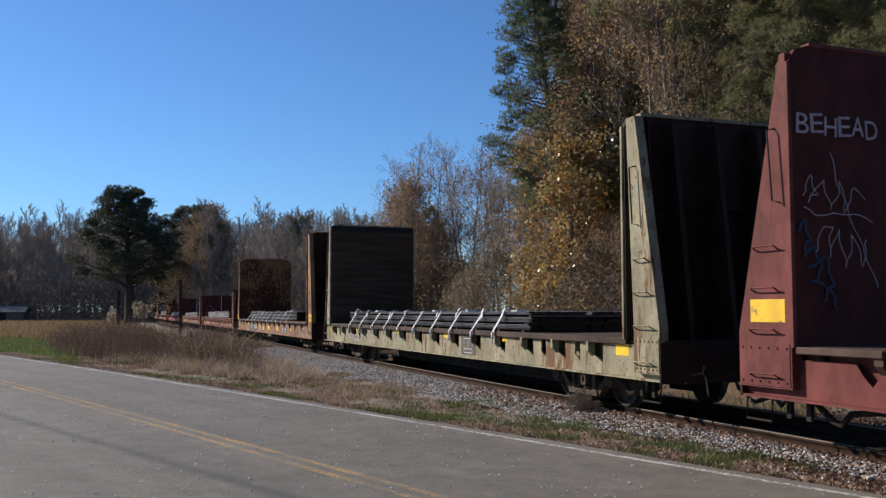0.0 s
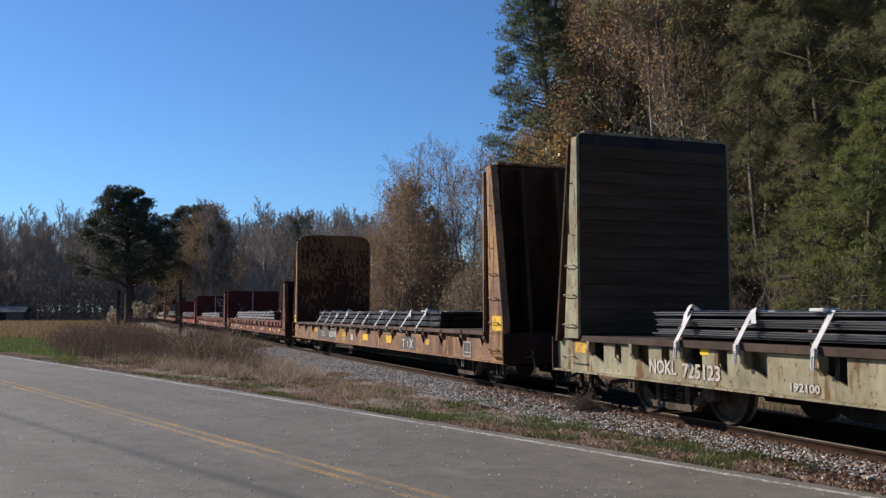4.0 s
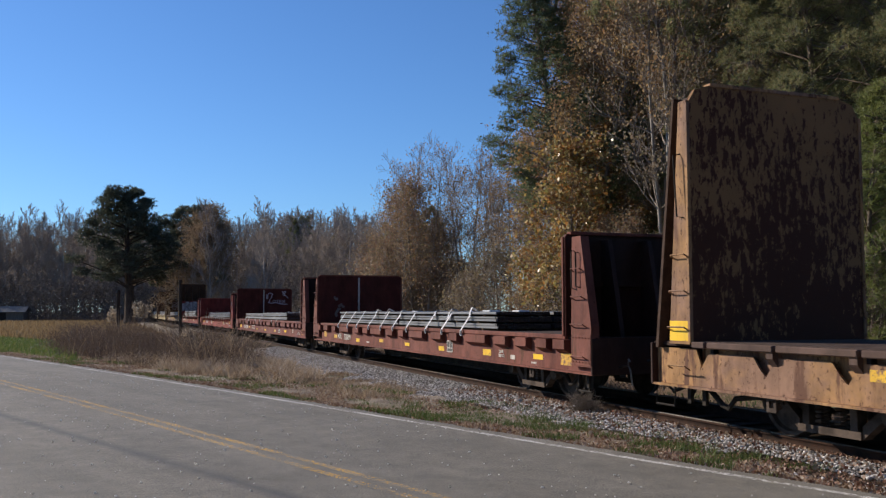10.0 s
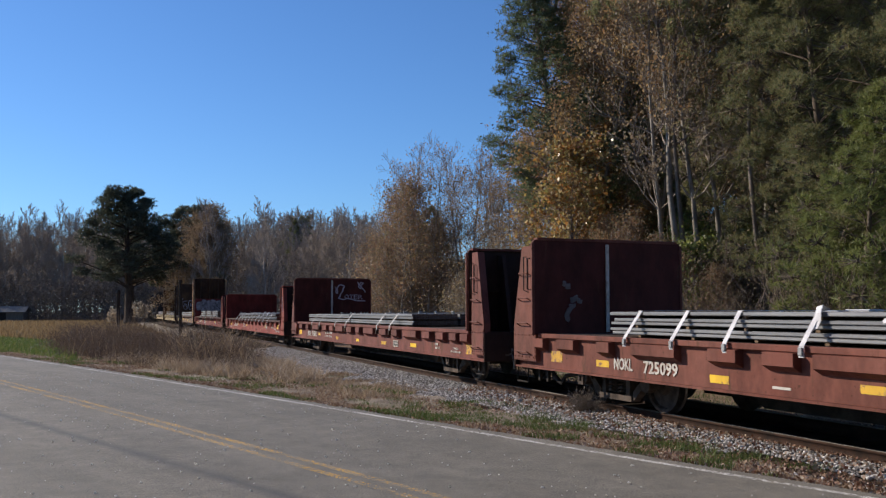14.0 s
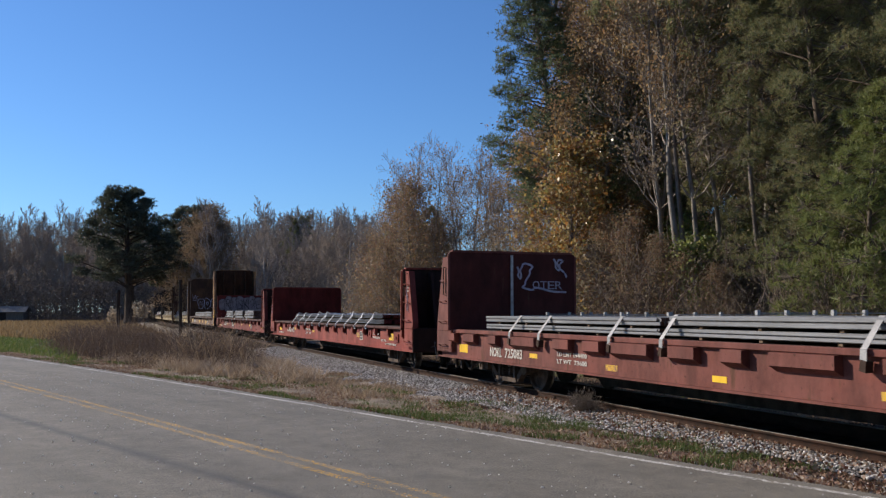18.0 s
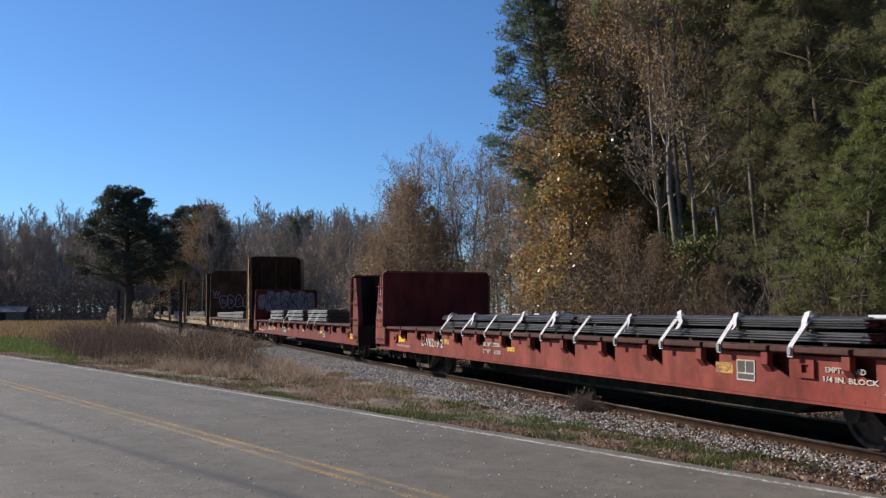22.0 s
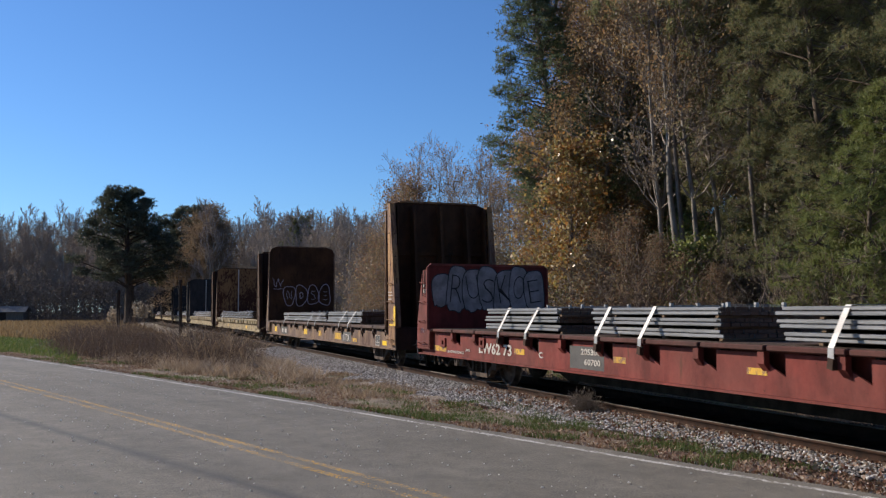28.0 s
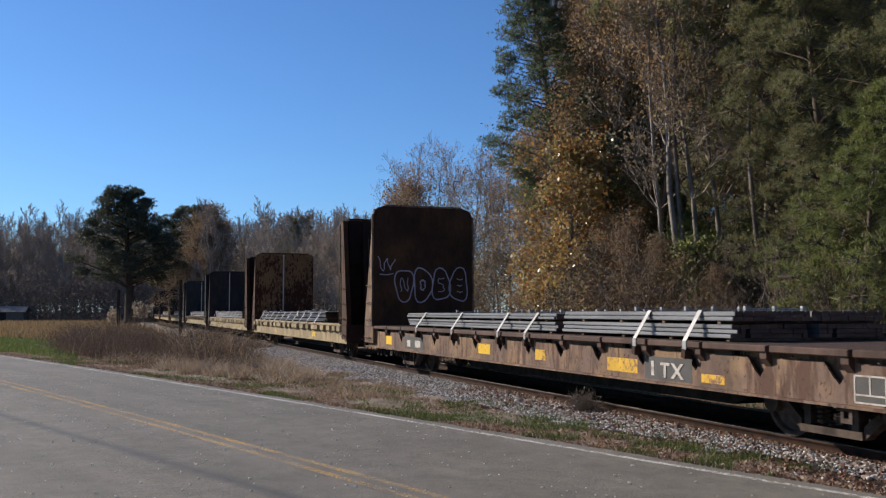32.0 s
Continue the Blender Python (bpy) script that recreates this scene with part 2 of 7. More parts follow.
def stone_mat():
    m, n, l, p = node_mat("ballast_stone")
    g = n.new("ShaderNodeNewGeometry")
    r = n.new("ShaderNodeValToRGB")
    e = r.color_ramp.elements
    e[0].color, e[1].color = (0.075, 0.066, 0.060, 1), (0.74, 0.72, 0.71, 1)
    k = e.new(0.55)
    k.color = (0.33, 0.305, 0.29, 1)
    l.new(g.outputs["Random Per Island"], r.inputs["Fac"])
    f = noise_node(n, l, coords(n), 60, 4)
    l.new(mix(n, l, 0.4, r.outputs["Color"], mix(n, l, f, (0.3, 0.28, 0.26), (1, 1, 1)), 'MULTIPLY'), p.inputs["Base Color"])
    p.inputs["Roughness"].default_value = 0.85
    bump(n, l, p, f, 0.4, 0.006)
    return m


ROAD_DIR = radians(126.7)


def asphalt_nodes(n, l):
    """Worn asphalt: light and dark aggregate, long faint wheel trails, a wire's soft shadow painted in."""
    v = coords(n)
    mp = n.new("ShaderNodeMapping")
    mp.inputs["Rotation"].default_value = (0, 0, -ROAD_DIR)
    l.new(v, mp.inputs["Vector"])
    w = mp.outputs["Vector"]
    big = noise_node(n, l, v, 0.5, 5, 0.6)
    trail = noise_node(n, l, w, 1.0, 5, 0.6, (0.06, 1.3, 1.0))
    agg = noise_node(n, l, v, 70, 4, 0.8)
    mid = noise_node(n, l, v, 2.6, 5, 0.7)
    col = mix(n, l, ramp(n, l, big, 0.3, 0.7), (0.170, 0.157, 0.128), (0.222, 0.206, 0.170))
    col = mix(n, l, 0.5, col, mix(n, l, ramp(n, l, trail, 0.32, 0.68), (0.66, 0.66, 0.66), (1.15, 1.14, 1.13)), 'MULTIPLY')
    col = mix(n, l, 0.55, col, mix(n, l, ramp(n, l, mid, 0.3, 0.7), (0.62, 0.62, 0.62), (1.34, 1.33, 1.32)), 'MULTIPLY')
    col = mix(n, l, 0.9, col, mix(n, l, ramp(n, l, agg, 0.34, 0.68), (0.36, 0.36, 0.36), (1.75, 1.73, 1.70)), 'MULTIPLY')
    # painted wire shadow: wanders a little about one line across the road
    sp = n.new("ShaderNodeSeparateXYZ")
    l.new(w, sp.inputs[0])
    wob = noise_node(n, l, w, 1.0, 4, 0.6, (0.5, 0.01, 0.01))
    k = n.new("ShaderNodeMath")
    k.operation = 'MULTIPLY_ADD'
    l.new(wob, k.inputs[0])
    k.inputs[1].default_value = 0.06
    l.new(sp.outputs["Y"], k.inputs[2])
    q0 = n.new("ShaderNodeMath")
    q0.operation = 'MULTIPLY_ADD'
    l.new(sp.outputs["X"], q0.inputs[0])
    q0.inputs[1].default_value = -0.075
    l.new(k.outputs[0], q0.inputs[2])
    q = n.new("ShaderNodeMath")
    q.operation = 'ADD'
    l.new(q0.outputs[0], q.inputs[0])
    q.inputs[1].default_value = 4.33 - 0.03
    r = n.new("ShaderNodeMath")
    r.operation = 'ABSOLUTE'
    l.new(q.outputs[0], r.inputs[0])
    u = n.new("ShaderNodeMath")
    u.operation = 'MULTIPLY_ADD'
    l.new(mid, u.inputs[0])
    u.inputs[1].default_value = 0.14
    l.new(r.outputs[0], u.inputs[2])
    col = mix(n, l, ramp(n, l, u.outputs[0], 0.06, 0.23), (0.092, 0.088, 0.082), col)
    return col, agg, mid


def asphalt_mat():
    m, n, l, p = node_mat("worn_asphalt")
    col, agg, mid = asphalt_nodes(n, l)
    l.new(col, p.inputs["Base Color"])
    p.inputs["Roughness"].default_value = 0.72
    p.inputs["Specular IOR Level"].default_value = 0.35
    bump(n, l, p, agg, 0.9, 0.008)
    return m


def earth_mat():
    """Ground: dry grass, bare soil and leaf litter in patches, a green strip, golden field beyond."""
    m, n, l, p = node_mat("rough_ground")
    v = coords(n)
    big = noise_node(n, l, v, 0.28, 5, 0.6)
    mid = noise_node(n, l, v, 1.7, 6, 0.65)
    fine = noise_node(n, l, v, 22, 5, 0.7)
    col = mix(n, l, ramp(n, l, mid, 0.38, 0.62), (0.19, 0.15, 0.11), (0.36, 0.295, 0.225))
    col = mix(n, l, ramp(n, l, big, 0.55, 0.66), col, (0.10, 0.125, 0.04))
    col = mix(n, l, 0.75, col, mix(n, l, ramp(n, l, fine, 0.25, 0.75), (0.12, 0.11, 0.10), (1.55, 1.55, 1.55)), 'MULTIPLY')
    l.new(col, p.inputs["Base Color"])
    p.inputs["Roughness"].default_value = 0.95
    bump(n, l, p, fine, 1.0, 0.04)
    return m


def line_mat(name, c, keep=0.5):
    """Road paint worn off the tops of the stones, bare asphalt between."""
    m, n, l, p = node_mat(name)
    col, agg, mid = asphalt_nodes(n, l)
    v = coords(n)
    w = noise_node(n, l, v, 22, 4, 0.9)
    w2 = noise_node(n, l, v, 0.8, 4, 0.6)
    k = n.new("ShaderNodeMath")
    k.operation = 'MULTIPLY_ADD'
    l.new(w2, k.inputs[0])
    k.inputs[1].default_value = 0.3
    l.new(w, k.inputs[2])
    l.new(mix(n, l, ramp(n, l, k.outputs[0], 0.19 + keep, 0.24 + keep), c, col), p.inputs["Base Color"])
    p.inputs["Roughness"].default_value = 0.75
    bump(n, l, p, agg, 0.7, 0.006)
    return m


M["stone"] = stone_mat()
M["asphalt"] = asphalt_mat()
M["ground"] = earth_mat()
M["linewhite"] = line_mat("worn_white_line", (0.68, 0.66, 0.62), 0.435)
M["lineyellow"] = line_mat("worn_yellow_line", (0.60, 0.33, 0.03), 0.404)

# ------------------------------------------------------------ mesh helpers


def np_mesh(name, verts, faces):
    """A mesh from arrays: verts n x 3, faces m x k."""
    verts = np.asarray(verts, np.float32)
    faces = np.asarray(faces, np.int32)
    me = bpy.data.meshes.new(name)
    me.vertices.add(len(verts))
    me.vertices.foreach_set("co", verts.ravel())
    k = faces.shape[1]
    me.loops.add(faces.size)
    me.loops.foreach_set("vertex_index", faces.ravel())
    me.polygons.add(len(faces))
    me.polygons.foreach_set("loop_start", np.arange(0, faces.size, k, dtype=np.int32))
    me.update(calc_edges=True)
    return me


def link_mesh(name, me, material, parent=None, label=""):
    if material and not me.materials:
        me.materials.append(material)
    ob = new(name, me)
    if parent:
        ob.parent = parent
    return tagged(ob, label)


def part(name, bm, material, parent=None, label="", smooth=False):
    """Links a bmesh as one mesh object under a thing or a part."""
    bmesh.ops.recalc_face_normals(bm, faces=bm.faces)
    me = bpy.data.meshes.new(name)
    bm.to_mesh(me)
    bm.free()
    if smooth:
        me.shade_smooth()
    return link_mesh(name, me, material, parent, label)


def thing(name, m, label, category, group=""):
    ob = new(name)
    ob.matrix_basis = m
    ob.empty_display_size = 0.3
    return tagged(ob, label, category, group)


def box(bm, x0, x1, y0, y1, z0, z1):
    v = [bm.verts.new(c) for c in ((x0, y0, z0), (x1, y0, z0), (x1, y1, z0), (x0, y1, z0), (x0, y0, z1), (x1, y0, z1), (x1, y1, z1), (x0, y1, z1))]
    for f in ((0, 3, 2, 1), (4, 5, 6, 7), (0, 1, 5, 4), (1, 2, 6, 5), (2, 3, 7, 6), (3, 0, 4, 7)):
        bm.faces.new([v[i] for i in f])
    return v


def boxes(*rows):
    bm = bmesh.new()
    for r in rows:
        box(bm, *r)
    return bm


def soft_box(bm, x0, x1, y0, y1, z0, z1, b=0.01):
    """A box with chamfered edges."""
    t = bmesh.new()
    box(t, x0, x1, y0, y1, z0, z1)
    bmesh.ops.bevel(t, geom=t.edges[:], offset=b, segments=1, affect='EDGES')
    me = bpy.data.meshes.new("tmp")
    t.to_mesh(me)
    t.free()
    bm.from_mesh(me)
    bpy.data.meshes.remove(me)


def prism(bm, pts, axis, a0, a1):
    """An outline (2D points) pushed along an axis from a0 to a1. axis y: points are (x, z); x: (y, z); z: (x, y)."""
    def p3(p, a):
        return {'y': (p[0], a, p[1]), 'x': (a, p[0], p[1]), 'z': (p[0], p[1], a)}[axis]
    lo = [bm.verts.new(p3(p, a0)) for p in pts]
    hi = [bm.verts.new(p3(p, a1)) for p in pts]
    bm.faces.new(lo)
    bm.faces.new(hi[::-1])
    for i in range(len(pts)):
        j = (i + 1) % len(pts)
        bm.faces.new((lo[i], lo[j], hi[j], hi[i]))


def disc(bm, cx, cz, r0, y0, y1, seg=20, r1=None):
    """A drum along y from y0 to y1 (radii r0 and r1)."""
    r1 = r0 if r1 is None else r1
    a = [bm.verts.new((cx + r0 * math.cos(2 * math.pi * i / seg), y0, cz + r0 * math.sin(2 * math.pi * i / seg))) for i in range(seg)]
    b = [bm.verts.new((cx + r1 * math.cos(2 * math.pi * i / seg), y1, cz + r1 * math.sin(2 * math.pi * i / seg))) for i in range(seg)]
    bm.faces.new(a)
    bm.faces.new(b[::-1])
    for i in range(seg):
        j = (i + 1) % seg
        bm.faces.new((a[i], a[j], b[j], b[i]))


def rod(bm, pts, r, seg=6):
    """A round bar through points."""
    rings = []
    pts = [Vector(p) for p in pts]
    for i, p in enumerate(pts):
        d = (pts[min(i + 1, len(pts) - 1)] - pts[max(i - 1, 0)]).normalized()
        u = d.orthogonal().normalized()
        w = d.cross(u)
        rings.append([bm.verts.new(p + (u * math.cos(2 * math.pi * k / seg) + w * math.sin(2 * math.pi * k / seg)) * r) for k in range(seg)])
    for a, b in zip(rings, rings[1:]):
        for k in range(seg):
            j = (k + 1) % seg
            bm.faces.new((a[k], a[j], b[j], b[k]))
    bm.faces.new(rings[0])
    bm.faces.new(rings[-1][::-1])


def lettering(text, size, x, z, parent, material, y, width=None, name="lettering", face='side', label="", shear=0.0):
    """Flat letters on the near side (face side: x runs against travel) or on a bulkhead (face end)."""
    cu = bpy.data.curves.new(name, 'FONT')
    cu.body, cu.size, cu.extrude, cu.resolution_u, cu.shear, cu.offset = text, size, 0.002, 2, shear, 0.025 * size
    tmp = bpy.data.objects.new("tmp", cu)
    scene.collection.objects.link(tmp)
    bpy.context.view_layer.update()
    me = bpy.data.meshes.new_from_object(tmp.evaluated_get(bpy.context.evaluated_depsgraph_get()))
    bpy.data.objects.remove(tmp)
    bpy.data.curves.remove(cu)
    me.name = name
    w = max(v.co.x for v in me.vertices) - min(v.co.x for v in me.vertices)
    k = width / w if width else 1.0
    for v in me.vertices:
        a, b = v.co.x * k, v.co.y
        v.co = (x + a, y - 0.004 + v.co.z, z + b) if face == 'side' else (x + 0.004 + v.co.z, y + a, z + b)
    me.materials.clear()
    return link_mesh(name, me, material, parent, label)

# ------------------------------------------------------------ the line of the track
RAIL = 0.12                            # rail top above the road
STEP = 0.5
_s = np.arange(0, 420, STEP)
_c = np.minimum(_s, 130) / 100
_a = 1.93946 + np.concatenate([[0], np.cumsum((-0.00096 + 0.00259 * _c - 0.00156 * _c * _c)[:-1] * STEP)])
_x = 8.0 + np.concatenate([[0], np.cumsum(np.cos(_a[:-1]) * STEP)])
_y = 3.33875 + np.concatenate([[0], np.cumsum(np.sin(_a[:-1]) * STEP)])


def track(s, side=0.0):
    """Place on the track s metres back along it; side: metres towards the road."""
    if s < 0:
        a, x, y = _a[0], _x[0] + s * math.cos(_a[0]), _y[0] + s * math.sin(_a[0])
    else:
        a, x, y = (float(np.interp(s, _s, q)) for q in (_a, _x, _y))
    return x - side * math.sin(a), y + side * math.cos(a), a


def travel(t):
    return 4.23084 * t + 0.5 * 0.00352 * t * t


def car_pose(s):
    """Pose of a car whose middle is at s: its trucks ride on the line, travel is +x."""
    ax, ay, _ = track(s - 7.5)
    bx, by, _ = track(s + 7.5)
    return pose((ax + bx) / 2, (ay + by) / 2, RAIL, 0, 0, math.degrees(math.atan2(ay - by, ax - bx)))


# ------------------------------------------------------------ ground, road, track bed
RD = Vector((math.cos(ROAD_DIR), math.sin(ROAD_DIR)))
RN = Vector((math.sin(ROAD_DIR), -math.cos(ROAD_DIR)))


def road_xy(l, n):
    n -= 0.00067 * max(0.0, l - 9) ** 2
    return RD.x * l + RN.x * n, RD.y * l + RN.y * n


def road_ln(x, y):
    l = RD.x * x + RD.y * y
    return l, RN.x * x + RN.y * y + 0.00067 * max(0.0, l - 9) ** 2


def track_side(x, y):
    """Metres from the track's middle (road side is positive), and s."""
    i = int(np.argmin((_x - x) ** 2 + (_y - y) ** 2))
    dx, dy, a = x - _x[i], y - _y[i], _a[i]
    return -dx * math.sin(a) + dy * math.cos(a), _s[i] + dx * math.cos(a) + dy * math.sin(a)


def ground_z(x, y):
    l, n = road_ln(x, y)
    z = 0.05 * noise.noise((x * 0.3, y * 0.3, 0)) + 0.05 * noise.noise((x * 0.06, y * 0.06, 3))
    off = max(0.0, max(1.1 - n, n - 8.2))
    k = min(1.0, off / 1.0)
    return -0.045 * (1 - k) + k * (0.7 * z - 0.10)


def build_ground():
    u = np.linspace(-1, 1, 201)
    axis = 34 * np.sinh(u * 4.6) / np.sinh(4.6) * 2500 / 34
    xs, ys = axis, axis + 14

    def height(x, y):
        if abs(x) > 150 or abs(y) > 190:
            return -0.10
        w = -track_side(x, y)[0] if x < 40 and -25 < y < 90 else 0.0
        return ground_z(x, y) - 0.42 * float(np.interp(w, (1.2, 3.0, 5.3, 7.2), (0, 1, 1, 0)))

    verts = [(x, y, height(x, y)) for y in ys for x in xs]
    n = len(xs)
    i = np.arange((n - 1) * (n - 1))
    r, c = i // (n - 1), i % (n - 1)
    a = r * n + c
    me = np_mesh("ground", verts, np.stack([a, a + 1, a + n + 1, a + n], 1))
    me.shade_smooth()
    tagged(link_mesh("ground", me, M["ground"]), "rough roadside ground with dry grass and soil", "ground", kind="structure")


def strip(name, n0, n1, l0, l1, z, material, step=0.5, ragged=0.0, crown=0.0, thick=0.0):
    vs, fs = [], []
    rng = random.Random(name)
    ls = np.arange(l0, l1 + step, step)
    for l in ls:
        j0, j1 = ragged * rng.uniform(-1, 1), ragged * rng.uniform(-1, 1)
        for f in (0, 0.25, 0.5, 0.75, 1):
            n = n0 + (n1 - n0) * f + (j0 if f == 0 else j1 if f == 1 else 0)
            x, y = road_xy(l, n)
            vs.append((x, y, z - crown * ((n - 4.72) / 3.1) ** 2 - (thick if f in (0, 1) else 0)))
    for i in range(len(ls) - 1):
        for k in range(4):
            a = i * 5 + k
            fs.append((a, a + 1, a + 6, a + 5))
    return link_mesh(name, np_mesh(name, vs, fs), material)


def build_road():
    asphalt = strip("road", 1.25, 8.12, -60, 260, 0.0, M["asphalt"], 0.4, 0.05, 0.02, 0.0)
    tagged(asphalt, "grey two-lane asphalt road with worn wheel tracks", "road", kind="structure")
    for name, n, w, mt, lab in (("edge_line", 7.855, 0.10, "linewhite", "worn white line along the road edge"), ("centre_line", 4.83, 0.095, "lineyellow", "faded double yellow centre line"),
                                ("centre_line", 4.61, 0.095, "lineyellow", "faded double yellow centre line"), ("edge_line", 1.60, 0.10, "linewhite", "worn white line along the road edge")):
        ob = strip(name, n - w / 2, n + w / 2, -60, 260, 0.0013, M[mt], 0.4, 0.008, 0.02)
        tagged(ob, lab, "road marking", kind="structure")


def build_bed():
    """Ballast bed: a shouldered bank under the ties."""
    prof = ((-3.6, -0.30), (-2.9, -0.22), (-2.3, -0.14), (-1.75, -0.09), (-0.9, -0.065), (0.0, -0.065), (0.85, -0.03), (1.0, -0.01), (1.4, -0.05), (1.9, -0.09), (2.5, -0.14), (3.2, -0.22))
    vs, fs = [], []
    ss = np.concatenate([np.arange(-30, 60, 0.4), np.arange(60, 400, 2.0)])
    for s in ss:
        for w, z in prof:
            x, y, _ = track(s, w)
            vs.append((x, y, z + 0.025 * noise.noise((x * 2.3, y * 2.3, 0)) + 0.03 * noise.noise((x * .5, y * .5, 7))))
    k = len(prof)
    for i in range(len(ss) - 1):
        for j in range(k - 1):
            a = i * k + j
            fs.append((a, a + k, a + k + 1, a + 1))
    me = np_mesh("ballast_bed", vs, fs)
    me.shade_smooth()
    tagged(link_mesh("ballast_bed", me, M["bed"]), "crushed-stone bed under the railway, coloured dark for shade", "ballast", kind="structure")


M["litterbed"] = grain("leaf_litter", (0.27, 0.18, 0.115), (0.16, 0.105, 0.068), 1.6, 24, 0.95, 0, 0.8, depth=0.04)
# far darker than the loose stones: the train's shade is in this colour
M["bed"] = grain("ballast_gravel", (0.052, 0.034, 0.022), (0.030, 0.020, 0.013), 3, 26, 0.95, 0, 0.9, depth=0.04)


def pebbles(name, centres, sizes, material, label, category, rng, flat=0.7):
    """Many small angular stones in one mesh."""
    t = (1 + 5 ** 0.5) / 2
    base = np.array([(-1, t, 0), (1, t, 0), (-1, -t, 0), (1, -t, 0), (0, -1, t), (0, 1, t), (0, -1, -t), (0, 1, -t), (t, 0, -1), (t, 0, 1), (-t, 0, -1), (-t, 0, 1)]) / 1.9
    tri = np.array([(0, 11, 5), (0, 5, 1), (0, 1, 7), (0, 7, 10), (0, 10, 11), (1, 5, 9), (5, 11, 4), (11, 10, 2), (10, 7, 6), (7, 1, 8), (3, 9, 4), (3, 4, 2), (3, 2, 6), (3, 6, 8), (3, 8, 9), (4, 9, 5), (2, 4, 11), (6, 2, 10), (8, 6, 7), (9, 8, 1)])
    n = len(centres)
    v = base[None] * rng.uniform(0.6, 1.25, (n, 12, 1)) * rng.uniform(0.6, 1.2, (n, 1, 3)) * np.array([1, 1, flat])
    a = rng.uniform(0, 2 * np.pi, n)
    c, s = np.cos(a)[:, None], np.sin(a)[:, None]
    v = np.stack([v[..., 0] * c - v[..., 1] * s, v[..., 0] * s + v[..., 1] * c, v[..., 2]], -1) * np.asarray(sizes)[:, None, None] + np.asarray(centres)[:, None, :]
    f = (tri[None] + 12 * np.arange(n)[:, None, None]).reshape(-1, 3)
    return tagged(link_mesh(name, np_mesh(name, v.reshape(-1, 3), f), material), label, category, kind="stuff")


def bank_z(w):
    return float(np.interp(-w, (1.7, 2.4, 3.6, 5.5, 7.2, 8.0, 11.0), (-0.14, -0.24, -0.36, -0.36, -0.15, -0.10, -0.2)))


def build_bank():
    """Low earth bank on the far side of the rails."""
    vs, fs = [], []
    ss = np.arange(-30, 90, 0.5)
    ws = np.linspace(-2.75, -11.0, 22)
    for s in ss:
        for w in ws:
            x, y, _ = track(s, w)
            vs.append((x, y, bank_z(w) + 0.05 * noise.noise((x * 1.3, y * 1.3, 0)) + 0.08 * noise.noise((x * .3, y * .3, 7))))
    k = len(ws)
    for i in range(len(ss) - 1):
        for j in range(k - 1):
            a = i * k + j
            fs.append((a, a + 1, a + k + 1, a + k))
    me = np_mesh("bank", vs, fs)
    me.shade_smooth()
    tagged(link_mesh("bank", me, M["litterbed"]), "shallow brown leaf-strewn ditch beside the rails", "bank", kind="structure")


def build_ballast():
    rng = np.random.default_rng(3)
    pts, sz = [], []
    while len(pts) < 38000:
        s = -4 + 46 * rng.random() ** 1.25
        wide = np.interp(s, (2, 8, 14, 22), (1.5, 1.9, 2.6, 3.0))
        w = rng.uniform(0.85, wide)
        x, y, _ = track(s, w)
        if w > wide - 0.7 and noise.noise((x * 0.9, y * 0.9, 5)) < (w - wide + 0.35) * 1.2 or road_ln(x, y)[1] < 8.3:
            continue
        z = np.interp(w, (0.85, 1.0, 1.4, 1.9, 2.5, 3.2), (-0.02, 0.0, -0.04, -0.08, -0.12, -0.12))
        pts.append((x, y, z + 0.012))
        sz.append(rng.uniform(0.012, 0.032))
    for _ in range(700):
        s = -3 + 40 * rng.random()
        x, y, _ = track(s, rng.uniform(-1.2, -0.8))
        pts.append((x, y, -0.085))
        sz.append(rng.uniform(0.02, 0.045))
    pebbles("ballast_stones", pts, sz, M["stone"], "loose grey crushed stone along the railway", "ballast", rng)


